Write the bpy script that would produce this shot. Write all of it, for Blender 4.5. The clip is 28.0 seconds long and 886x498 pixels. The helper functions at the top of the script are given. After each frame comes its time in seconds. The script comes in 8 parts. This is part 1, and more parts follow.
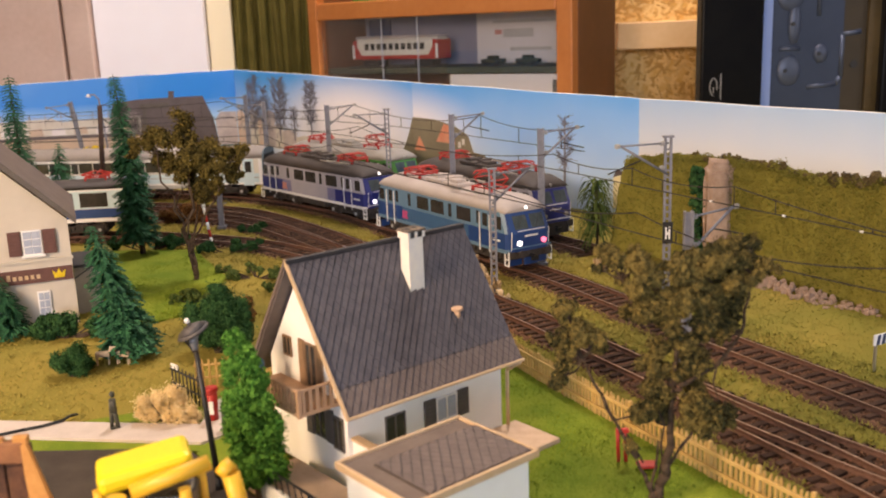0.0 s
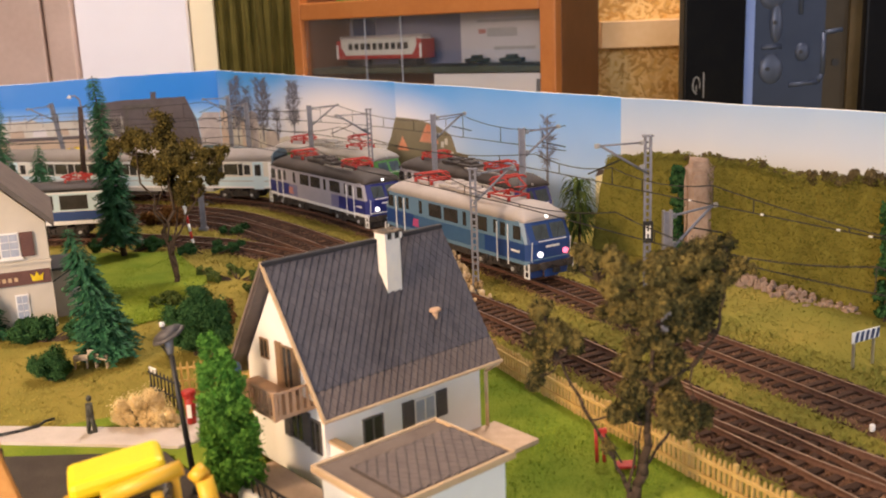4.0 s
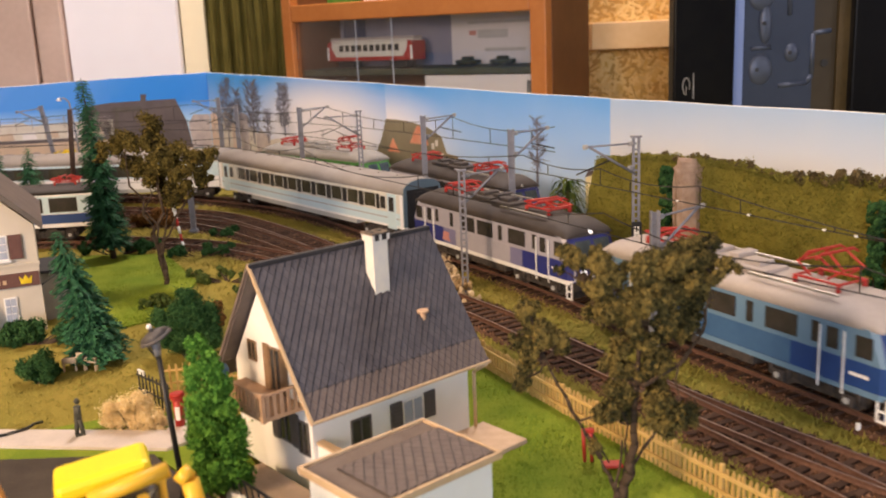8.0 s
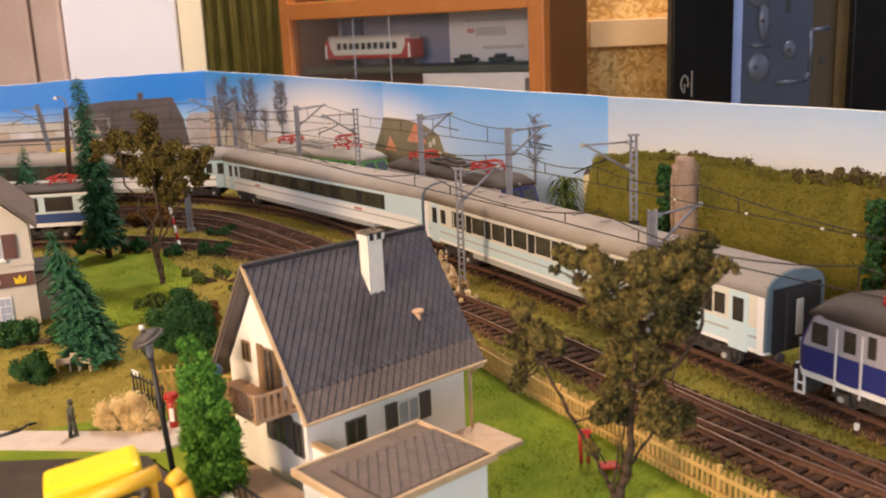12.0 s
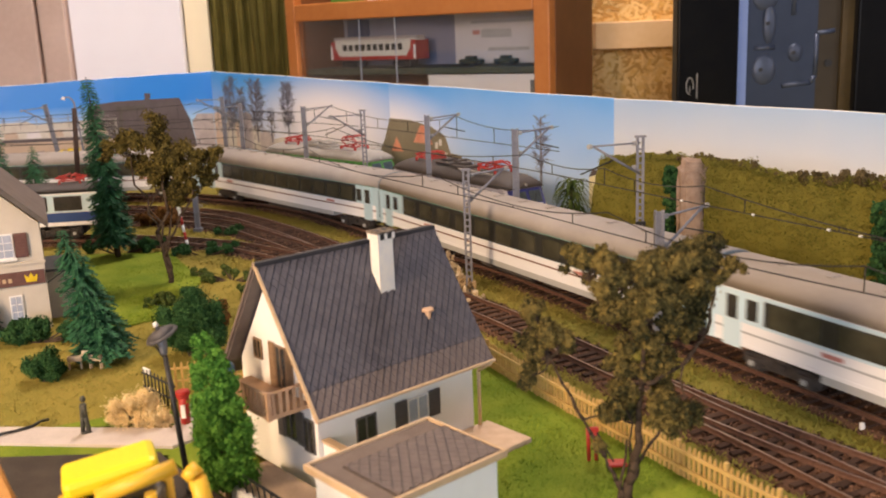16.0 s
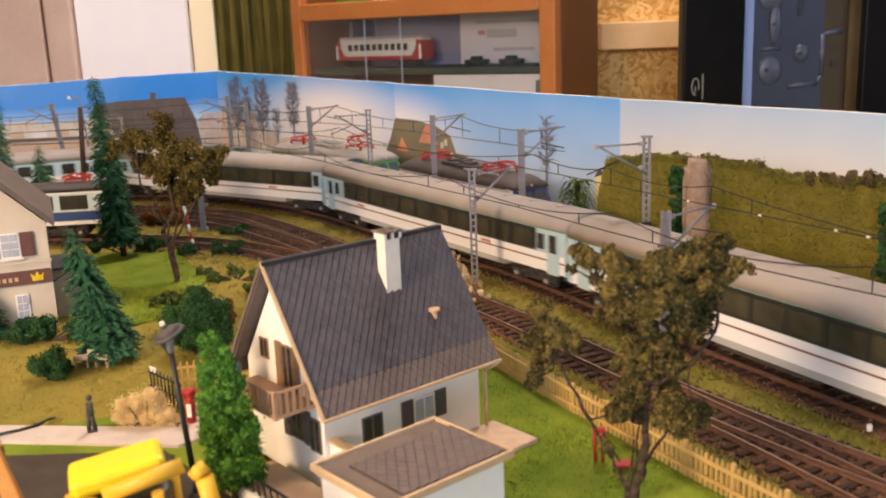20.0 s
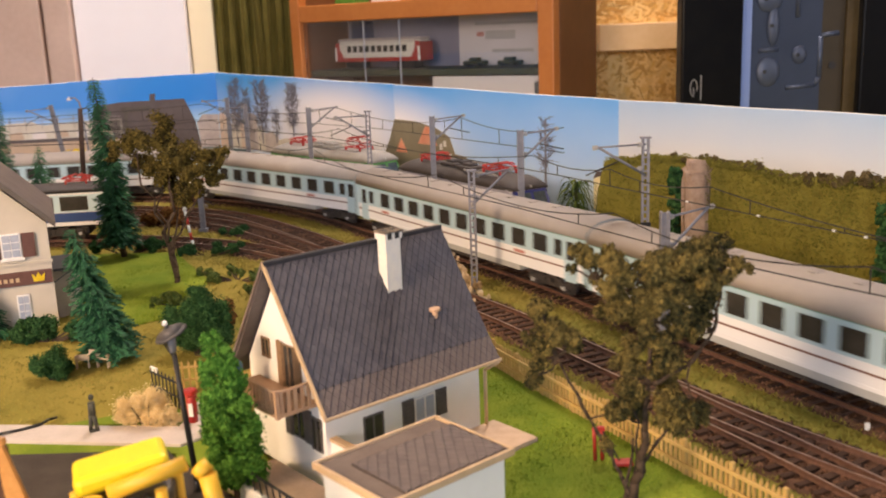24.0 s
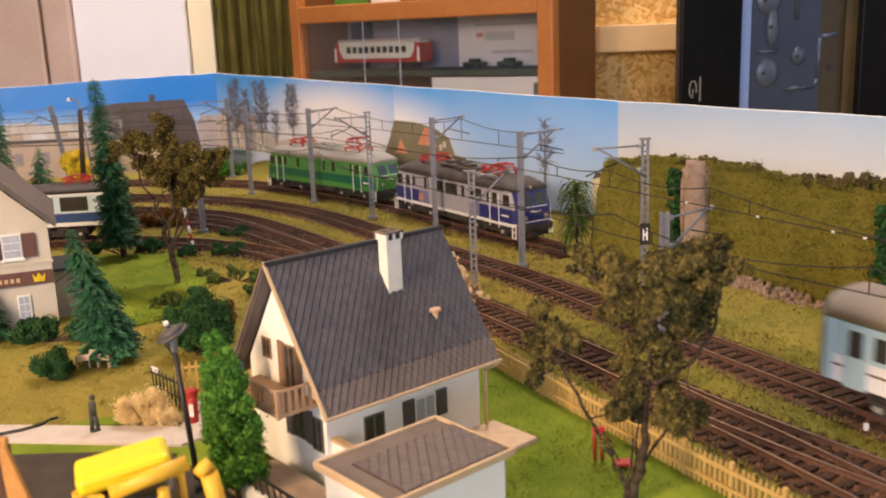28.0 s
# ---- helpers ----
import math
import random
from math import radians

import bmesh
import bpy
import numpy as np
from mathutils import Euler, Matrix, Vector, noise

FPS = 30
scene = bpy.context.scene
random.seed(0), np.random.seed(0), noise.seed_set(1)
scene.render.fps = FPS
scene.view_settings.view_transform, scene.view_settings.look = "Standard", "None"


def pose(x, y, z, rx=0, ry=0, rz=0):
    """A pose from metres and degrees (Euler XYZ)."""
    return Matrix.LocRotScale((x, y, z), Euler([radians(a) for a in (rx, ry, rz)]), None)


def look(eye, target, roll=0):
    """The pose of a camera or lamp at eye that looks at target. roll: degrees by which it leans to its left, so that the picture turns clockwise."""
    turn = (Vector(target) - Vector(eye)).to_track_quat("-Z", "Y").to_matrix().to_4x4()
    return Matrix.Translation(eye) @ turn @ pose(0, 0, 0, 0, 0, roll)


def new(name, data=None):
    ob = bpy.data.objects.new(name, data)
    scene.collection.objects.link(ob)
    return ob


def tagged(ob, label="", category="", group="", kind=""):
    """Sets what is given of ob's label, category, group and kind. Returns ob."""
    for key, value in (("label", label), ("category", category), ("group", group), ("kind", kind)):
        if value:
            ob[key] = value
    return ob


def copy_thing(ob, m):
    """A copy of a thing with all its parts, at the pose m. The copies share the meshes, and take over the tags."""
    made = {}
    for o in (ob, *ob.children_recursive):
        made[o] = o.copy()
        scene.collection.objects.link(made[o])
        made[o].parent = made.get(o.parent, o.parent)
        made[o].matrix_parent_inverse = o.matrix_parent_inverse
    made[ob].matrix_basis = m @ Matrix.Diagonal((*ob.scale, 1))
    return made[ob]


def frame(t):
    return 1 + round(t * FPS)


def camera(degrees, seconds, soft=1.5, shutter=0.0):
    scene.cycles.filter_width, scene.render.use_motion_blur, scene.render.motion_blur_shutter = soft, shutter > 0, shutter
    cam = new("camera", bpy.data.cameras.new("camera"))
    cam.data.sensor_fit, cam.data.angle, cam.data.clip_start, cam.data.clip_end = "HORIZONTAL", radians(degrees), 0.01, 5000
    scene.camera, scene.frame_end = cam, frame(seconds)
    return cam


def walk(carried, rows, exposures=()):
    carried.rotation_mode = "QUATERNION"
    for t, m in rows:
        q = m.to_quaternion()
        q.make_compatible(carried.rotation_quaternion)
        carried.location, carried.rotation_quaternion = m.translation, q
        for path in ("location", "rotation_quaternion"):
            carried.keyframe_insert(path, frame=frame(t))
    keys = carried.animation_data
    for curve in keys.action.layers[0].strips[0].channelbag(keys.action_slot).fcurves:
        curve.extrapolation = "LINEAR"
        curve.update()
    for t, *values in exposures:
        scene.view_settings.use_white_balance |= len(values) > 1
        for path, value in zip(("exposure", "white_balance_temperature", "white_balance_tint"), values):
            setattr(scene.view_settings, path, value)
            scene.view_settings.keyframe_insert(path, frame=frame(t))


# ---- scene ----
cam = camera(50.26, 28.0, soft=1.9, shutter=0.5)
cam.data.dof.use_dof, cam.data.dof.focus_distance, cam.data.dof.aperture_fstop = True, 0.52, 25
PATH = [
    (0.0, -0.0024, 0.0035, 0.1492, 76.923, 2.071, 0.508),
    (0.5, -0.0005, 0.0046, 0.1495, 76.862, 2.168, 0.138),
    (1.0, 0.0008, 0.0047, 0.1497, 76.833, 2.225, 0.004),
    (1.5, 0.0013, 0.0054, 0.1495, 76.827, 2.252, -0.056),
    (2.0, 0.0014, 0.0061, 0.1494, 76.820, 2.271, -0.134),
    (2.5, 0.0013, 0.0058, 0.1493, 76.822, 2.254, -0.153),
    (3.0, 0.0009, 0.0051, 0.1495, 76.824, 2.206, -0.123),
    (3.5, 0.0012, 0.0049, 0.1494, 76.838, 2.241, -0.228),
    (5.5, 0.0015, 0.0038, 0.1497, 76.863, 2.269, -0.398),
    (6.0, 0.0021, 0.0039, 0.1495, 76.880, 2.302, -0.474),
    (6.5, 0.0030, 0.0034, 0.1495, 76.923, 2.357, -0.643),
    (7.0, 0.0031, 0.0030, 0.1495, 76.943, 2.363, -0.735),
    (7.5, 0.0028, 0.0032, 0.1496, 76.931, 2.351, -0.759),
    (8.0, 0.0033, 0.0038, 0.1495, 76.917, 2.377, -0.787),
    (8.5, 0.0034, 0.0047, 0.1495, 76.874, 2.380, -0.753),
    (9.0, 0.0036, 0.0055, 0.1495, 76.838, 2.402, -0.771),
    (9.5, 0.0036, 0.0055, 0.1495, 76.829, 2.380, -0.750),
    (10.0, 0.0029, 0.0052, 0.1495, 76.832, 2.345, -0.675),
    (10.5, 0.0026, 0.0051, 0.1495, 76.836, 2.320, -0.690),
    (11.0, 0.0028, 0.0054, 0.1494, 76.826, 2.334, -0.725),
    (11.5, 0.0038, 0.0060, 0.1495, 76.805, 2.382, -0.817),
    (12.0, 0.0047, 0.0065, 0.1494, 76.794, 2.446, -0.858),
    (12.5, 0.0042, 0.0070, 0.1493, 76.775, 2.413, -0.694),
    (14.5, 0.0038, 0.0052, 0.1496, 76.785, 2.366, -0.893),
    (15.0, 0.0030, 0.0041, 0.1496, 76.843, 2.319, -0.726),
    (15.5, 0.0026, 0.0031, 0.1496, 76.889, 2.297, -0.665),
    (16.0, 0.0023, 0.0028, 0.1496, 76.892, 2.293, -0.616),
    (16.5, 0.0020, 0.0033, 0.1496, 76.871, 2.271, -0.554),
    (17.0, 0.0019, 0.0037, 0.1495, 76.871, 2.259, -0.530),
    (17.5, 0.0021, 0.0035, 0.1495, 76.883, 2.273, -0.539),
    (18.0, 0.0019, 0.0029, 0.1496, 76.906, 2.274, -0.553),
    (18.5, 0.0015, 0.0024, 0.1495, 76.923, 2.247, -0.550),
    (19.0, 0.0011, 0.0023, 0.1494, 76.940, 2.210, -0.476),
    (19.5, 0.0010, 0.0023, 0.1494, 76.944, 2.188, -0.376),
    (20.0, 0.0014, 0.0031, 0.1494, 76.916, 2.201, -0.334),
    (20.5, 0.0017, 0.0046, 0.1494, 76.870, 2.242, -0.331),
    (21.0, 0.0015, 0.0058, 0.1493, 76.826, 2.246, -0.317),
    (21.5, 0.0012, 0.0066, 0.1493, 76.782, 2.247, -0.336),
    (23.5, 0.0011, 0.0018, 0.1497, 76.924, 2.236, -0.499),
    (24.0, 0.0006, 0.0010, 0.1494, 76.999, 2.193, -0.433),
    (24.5, -0.0001, 0.0007, 0.1493, 77.020, 2.154, -0.375),
    (25.0, 0.0001, 0.0007, 0.1494, 77.010, 2.161, -0.398),
    (25.5, 0.0010, 0.0010, 0.1495, 76.999, 2.210, -0.472),
    (26.0, 0.0015, 0.0013, 0.1495, 76.994, 2.249, -0.532),
    (26.5, 0.0013, 0.0015, 0.1495, 76.991, 2.242, -0.532),
    (27.0, 0.0006, 0.0012, 0.1495, 76.998, 2.208, -0.479),
    (27.5, 0.0001, 0.0007, 0.1495, 77.022, 2.166, -0.475),
    (28.0, 0.0000, -0.0000, 0.1495, 77.057, 2.133, -0.490),
]
walk(cam, [(r[0], pose(*r[1:])) for r in PATH], [(0, -0.15, 6500, 21), (28, -0.15, 6500, 21)])

# ---- light: a window to the right, added daylight behind, added warm lamps, dimmed unseen walls ----
world = bpy.data.worlds.new("world")
scene.world = world
world.use_nodes = True
wn = world.node_tree.nodes
sky = wn.new("ShaderNodeTexSky")
sky.sky_type, sky.sun_disc, sky.sun_elevation, sky.sun_rotation = "NISHITA", False, radians(35), radians(140)
world.node_tree.links.new(sky.outputs[0], wn["Background"].inputs[0])
wn["Background"].inputs[1].default_value = 0.1


def area(name, m, w, h, power, colour):
    d = bpy.data.lights.new(name, "AREA")
    d.shape, d.size, d.size_y, d.energy, d.color = "RECTANGLE", w, h, power, colour
    ob = new(name, d)
    ob.matrix_world = m
    return ob


area("window_daylight", look((2.62, -1.3, 0.62), (0.1, 0.6, 0)), 1.5, 1.1, 15, (0.82, 0.88, 1.0))
# assumed daylight from behind the camera, added to brighten upright faces
area("window_daylight_behind", look((-0.55, -3.55, 0.72), (0.0, 0.8, 0.1)), 1.5, 1.1, 74, (0.72, 0.85, 1.0))
# warm light from the left; its hanging lamp is unseen and made up
area("ceiling_lamp_glow_left", look((-0.52, -0.17, 0.36), (-0.05, 0.34, 0.02)), 0.20, 0.20, 10.5, (1.0, 0.72, 0.42))
# fill for the middle and the back, from two unseen, added ceiling lamps
area("ceiling_lamp_glow_middle", look((0.30, -0.55, 1.60), (0.1, 0.9, 0)), 0.34, 0.34, 4, (1.0, 0.93, 0.86))
area("ceiling_lamp_glow_back", look((0.12, 1.20, 1.62), (0.0, 1.9, 0.0)), 0.34, 0.34, 36, (1.0, 0.91, 0.83))


# ---- materials ----
def mat(name, c1, c2=None, scale=400, rough=0.7, metal=0.0, bump=0.0, fine=None, contrast=0.25, spec=0.5, island=0.0, rand=0.0):
    m = bpy.data.materials.new(name)
    m.use_nodes = True
    nt = m.node_tree
    n, lk = nt.nodes, nt.links
    b = n["Principled BSDF"]
    b.inputs["Roughness"].default_value, b.inputs["Metallic"].default_value = rough, metal
    b.inputs["Specular IOR Level"].default_value = spec if rough < 0.85 else spec * 0.25
    c2 = c2 or tuple(v * 0.8 for v in c1)
    co = n.new("ShaderNodeTexCoord")
    t1, t2 = n.new("ShaderNodeTexNoise"), n.new("ShaderNodeTexNoise")
    t1.inputs["Scale"].default_value, t1.inputs["Detail"].default_value = scale, 4
    t2.inputs["Scale"].default_value, t2.inputs["Detail"].default_value = fine or scale * 6, 2
    add, ramp = n.new("ShaderNodeMath"), n.new("ShaderNodeValToRGB")
    add.operation = "MULTIPLY_ADD"
    add.inputs[1].default_value = 0.4
    lk.new(co.outputs["Object"], t1.inputs["Vector"])
    lk.new(co.outputs["Object"], t2.inputs["Vector"])
    lk.new(t2.outputs["Fac"], add.inputs[0])
    lk.new(t1.outputs["Fac"], add.inputs[2])
    e = ramp.color_ramp.elements
    e[0].position, e[1].position = 0.7 - contrast, 0.7 + contrast
    e[0].color, e[1].color = (*c1, 1), (*c2, 1)
    last = add.outputs[0]
    if island or rand:
        src = n.new("ShaderNodeNewGeometry").outputs["Random Per Island"] if island else n.new("ShaderNodeObjectInfo").outputs["Random"]
        m2 = n.new("ShaderNodeMath")
        m2.operation = "MULTIPLY_ADD"
        m2.inputs[1].default_value = island or rand
        sub = n.new("ShaderNodeMath")
        sub.operation = "SUBTRACT"
        sub.inputs[1].default_value = 0.5
        lk.new(src, sub.inputs[0])
        lk.new(sub.outputs[0], m2.inputs[0])
        lk.new(last, m2.inputs[2])
        last = m2.outputs[0]
    lk.new(last, ramp.inputs["Fac"])
    lk.new(ramp.outputs["Color"], b.inputs["Base Color"])
    if bump:
        bp = n.new("ShaderNodeBump")
        bp.inputs["Strength"].default_value, bp.inputs["Distance"].default_value = bump, 0.001
        lk.new(add.outputs[0], bp.inputs["Height"])
        lk.new(bp.outputs["Normal"], b.inputs["Normal"])
    return m


def glass(name, tint=(1, 1, 1), rough=0.02):
    m = bpy.data.materials.new(name)
    m.use_nodes = True
    nt = m.node_tree
    n, lk = nt.nodes, nt.links
    g, tr, mx = n.new("ShaderNodeBsdfGlossy"), n.new("ShaderNodeBsdfTransparent"), n.new("ShaderNodeMixShader")
    g.inputs["Roughness"].default_value = rough
    tr.inputs["Color"].default_value = (*tint, 1)
    fr = n.new("ShaderNodeFresnel")
    lk.new(fr.outputs[0], mx.inputs[0])
    lk.new(tr.outputs[0], mx.inputs[1])
    lk.new(g.outputs[0], mx.inputs[2])
    lk.new(mx.outputs[0], n["Material Output"].inputs["Surface"])
    return m


def glow(name, colour, strength):
    m = bpy.data.materials.new(name)
    m.use_nodes = True
    b = m.node_tree.nodes["Principled BSDF"]
    b.inputs["Base Color"].default_value = (*colour, 1)
    b.inputs["Emission Color"].default_value = (*colour, 1)
    b.inputs["Emission Strength"].default_value = strength
    return m


M = {}
M["meadow"] = mat("meadow", (0.33, 0.250, 0.052), (0.25, 0.215, 0.040), 22, 0.95, bump=0.4, fine=700, contrast=0.18)


def greener(m, colour, x0, x1):
    """Blends a second ground colour in along a slanting line of the meadow (distance 0.9 x + 0.45 - y)."""
    n, lk = m.node_tree.nodes, m.node_tree.links
    src = n["Principled BSDF"].inputs["Base Color"].links[0].from_socket
    co, dot, nz = n.new("ShaderNodeTexCoord"), n.new("ShaderNodeVectorMath"), n.new("ShaderNodeTexNoise")
    dot.operation, dot.inputs[1].default_value = "DOT_PRODUCT", (0.75, -0.66, 0)
    nz.inputs["Scale"].default_value, nz.inputs["Detail"].default_value = 26, 4
    lk.new(co.outputs["Object"], dot.inputs[0])
    lk.new(co.outputs["Object"], nz.inputs["Vector"])
    add, mr, mix, mul = n.new("ShaderNodeMath"), n.new("ShaderNodeMapRange"), n.new("ShaderNodeMixRGB"), n.new("ShaderNodeMath")
    add.operation, add.inputs[1].default_value = "MULTIPLY_ADD", 0.5
    lk.new(nz.outputs["Fac"], add.inputs[0])
    lk.new(dot.outputs["Value"], add.inputs[2])
    mr.inputs["From Min"].default_value, mr.inputs["From Max"].default_value = x0, x1
    lk.new(add.outputs[0], mr.inputs["Value"])
    mul.operation, mul.inputs[1].default_value = "MULTIPLY", 0.8
    lk.new(mr.outputs["Result"], mul.inputs[0])
    lk.new(mul.outputs[0], mix.inputs["Fac"])
    lk.new(src, mix.inputs["Color1"])
    mix.inputs["Color2"].default_value = (*colour, 1)
    lk.new(mix.outputs["Color"], n["Principled BSDF"].inputs["Base Color"])


greener(M["meadow"], (0.18, 0.20, 0.032), -0.04, 0.32)
M["lawn"] = mat("lawn", (0.13, 0.20, 0.016), (0.24, 0.29, 0.03), 45, 0.95, bump=1.0, fine=1100, contrast=0.2)
M["grass_blade"] = mat("grass_blade", (0.24, 0.215, 0.040), (0.34, 0.265, 0.060), 22, 0.9, island=0.25, contrast=0.2)
M["lawn_blade"] = mat("lawn_blade", (0.15, 0.23, 0.018), (0.26, 0.33, 0.035), 60, 0.9, island=0.5, contrast=0.2)
greener(M["grass_blade"], (0.19, 0.215, 0.036), -0.08, 0.26)
M["ballast"] = mat("ballast", (0.088, 0.045, 0.027), (0.155, 0.086, 0.053), 150, 0.95, bump=1.0, fine=900)
M["stone"] = mat("stone", (0.065, 0.033, 0.020), (0.24, 0.135, 0.085), 300, 0.9, island=1.0, contrast=0.3)
M["sleeper"] = mat("sleeper", (0.038, 0.022, 0.015), (0.080, 0.046, 0.031), 300, 0.85, rand=0.5)
M["rail"] = mat("rail", (0.12, 0.058, 0.036), (0.19, 0.10, 0.068), 500, 0.55, metal=0.35)
M["railhead"] = mat("railhead", (0.36, 0.26, 0.21), (0.24, 0.15, 0.11), 300, 0.35, metal=0.8)
M["asphalt"] = mat("asphalt", (0.050, 0.041, 0.034), (0.082, 0.068, 0.055), 60, 0.9, bump=0.5, fine=1500)
M["concrete"] = mat("concrete", (0.50, 0.44, 0.39), (0.61, 0.54, 0.485), 90, 0.9, bump=0.3, fine=900)
M["plaster_cream"] = mat("plaster_cream", (0.50, 0.45, 0.37), (0.58, 0.52, 0.43), 80, 0.85, bump=0.15, fine=2000)
M["plaster_yellow"] = mat("plaster_yellow", (0.80, 0.70, 0.42), (0.86, 0.78, 0.52), 80, 0.85, bump=0.15, fine=2000)
M["slate"] = mat("slate", (0.066, 0.062, 0.074), (0.098, 0.092, 0.104), 250, 0.6, rand=0.2, bump=0.2)
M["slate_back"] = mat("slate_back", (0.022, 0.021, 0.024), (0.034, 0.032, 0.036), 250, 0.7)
M["slate_joint"] = mat("slate_joint", (0.062, 0.050, 0.044), (0.085, 0.068, 0.060), 250, 0.7)
M["slate_brown"] = mat("slate_brown", (0.118, 0.092, 0.084), (0.152, 0.120, 0.108), 250, 0.65, rand=0.2, bump=0.2)
M["roof_brown"] = mat("roof_brown", (0.135, 0.100, 0.080), (0.175, 0.135, 0.110), 120, 0.75, bump=0.3)
M["trim_tan"] = mat("trim_tan", (0.52, 0.36, 0.20), (0.60, 0.43, 0.26), 200, 0.6)
M["balcony_wood"] = mat("balcony_wood", (0.42, 0.25, 0.14), (0.52, 0.33, 0.20), 200, 0.65)
M["shutter_dark"] = mat("shutter_dark", (0.07, 0.062, 0.06), (0.10, 0.09, 0.085), 300, 0.6)
M["shutter_brown"] = mat("shutter_brown", (0.10, 0.04, 0.03), (0.14, 0.06, 0.045), 300, 0.6)
M["pane"] = mat("pane", (0.32, 0.36, 0.45), (0.45, 0.48, 0.55), 150, 0.15)
M["pane_dark"] = mat("pane_dark", (0.028, 0.026, 0.024), (0.05, 0.045, 0.04), 150, 0.2)
M["lantern_glass"] = mat("lantern_glass", (0.16, 0.16, 0.17), (0.24, 0.24, 0.25), 300, 0.2)
M["windscreen"] = mat("windscreen", (0.045, 0.060, 0.066), (0.10, 0.125, 0.13), 120, 0.12)
M["frame_white"] = mat("frame_white", (0.74, 0.72, 0.68), (0.8, 0.78, 0.74), 200, 0.5)
M["brick_white"] = mat("brick_white", (0.72, 0.70, 0.66), (0.82, 0.78, 0.68), 250, 0.85, bump=0.2)
M["soot"] = mat("soot", (0.05, 0.042, 0.038), (0.30, 0.24, 0.18), 500, 0.9)
M["terracotta"] = mat("terracotta", (0.55, 0.34, 0.20), (0.62, 0.42, 0.26), 300, 0.8)
M["fence_wood"] = mat("fence_wood", (0.46, 0.28, 0.075), (0.56, 0.37, 0.12), 250, 0.7, rand=0.4)
M["mast"] = mat("mast", (0.15, 0.155, 0.18), (0.23, 0.23, 0.26), 150, 0.7)
M["wire"] = mat("wire", (0.03, 0.026, 0.024), (0.05, 0.045, 0.04), 100, 0.5, metal=0.5)
M["black"] = mat("black", (0.012, 0.012, 0.012), (0.02, 0.02, 0.02), 100, 0.5)
M["black_gloss"] = mat("black_gloss", (0.003, 0.003, 0.004), (0.006, 0.006, 0.006), 20, 0.35, spec=0.1)
M["red"] = mat("red", (0.36, 0.016, 0.011), (0.44, 0.030, 0.018), 300, 0.5)
M["white"] = mat("white", (0.78, 0.77, 0.74), (0.84, 0.83, 0.8), 150, 0.5)
M["bark"] = mat("bark", (0.060, 0.040, 0.026), (0.10, 0.07, 0.046), 400, 0.95, bump=0.8)
M["oak_leaf"] = mat("oak_leaf", (0.032, 0.026, 0.007), (0.180, 0.132, 0.030), 70, 0.95, island=0.6, contrast=0.3)
M["olive_leaf"] = mat("olive_leaf", (0.030, 0.032, 0.014), (0.215, 0.160, 0.046), 70, 0.95, island=0.30, contrast=0.16)
M["spruce"] = mat("spruce", (0.007, 0.058, 0.022), (0.030, 0.150, 0.055), 120, 0.8, island=0.5)
M["bush_dark"] = mat("bush_dark", (0.016, 0.055, 0.018), (0.052, 0.125, 0.036), 150, 0.95, island=0.6)
M["bush_mid"] = mat("bush_mid", (0.040, 0.075, 0.018), (0.12, 0.15, 0.036), 150, 0.95, island=0.6)
M["leaf_bright"] = mat("leaf_bright", (0.042, 0.15, 0.020), (0.125, 0.30, 0.042), 150, 0.9, island=0.6)
M["bush_tan"] = mat("bush_tan", (0.80, 0.60, 0.28), (0.90, 0.75, 0.45), 250, 0.95, island=0.6)
M["bush_dry"] = mat("bush_dry", (0.34, 0.23, 0.11), (0.50, 0.36, 0.19), 250, 0.95, island=0.6)
M["bush_red"] = mat("bush_red", (0.12, 0.055, 0.02), (0.22, 0.11, 0.035), 200, 0.95, island=0.6)
M["bush_yellow"] = mat("bush_yellow", (0.62, 0.43, 0.02), (0.8, 0.6, 0.04), 200, 0.95, island=0.5)
M["ivy"] = mat("ivy", (0.135, 0.125, 0.02), (0.225, 0.195, 0.036), 60, 0.95, bump=1.0, fine=700, island=0.5)
M["crest"] = mat("crest", (0.075, 0.055, 0.022), (0.17, 0.125, 0.055), 120, 0.95, island=0.6)
M["rubble"] = mat("rubble", (0.52, 0.38, 0.22), (0.74, 0.62, 0.44), 300, 0.9, bump=0.8, fine=900)
M["emblem_pink"] = mat("emblem_pink", (0.42, 0.055, 0.17), (0.50, 0.085, 0.23), 200, 0.5)
M["rock"] = mat("rock", (0.30, 0.20, 0.14), (0.46, 0.34, 0.26), 180, 0.9, bump=1.0, fine=700)
M["yellow_plastic"] = mat("yellow_plastic", (0.86, 0.65, 0.008), (0.88, 0.70, 0.012), 60, 0.42)
M["amber_plastic"] = mat("amber_plastic", (0.72, 0.40, 0.02), (0.78, 0.46, 0.03), 60, 0.45)
M["crate_wood"] = mat("crate_wood", (0.40, 0.17, 0.035), (0.60, 0.31, 0.085), 60, 0.7, fine=700)
M["crate_rail"] = mat("crate_rail", (0.15, 0.062, 0.026), (0.30, 0.135, 0.055), 160, 0.8, bump=0.5, fine=700)
M["post_brown"] = mat("post_brown", (0.035, 0.018, 0.011), (0.075, 0.038, 0.022), 300, 0.8, bump=0.4, fine=900)
M["crate_dark"] = mat("crate_dark", (0.055, 0.023, 0.012), (0.15, 0.063, 0.029), 140, 0.8, bump=0.5, fine=700, rand=0.35)
M["bronze"] = mat("bronze", (0.05, 0.055, 0.045), (0.09, 0.09, 0.075), 300, 0.6, metal=0.3)
M["plaster_house"] = mat("plaster_house", (0.80, 0.785, 0.74), (0.86, 0.845, 0.80), 80, 0.85, bump=0.15, fine=2000)
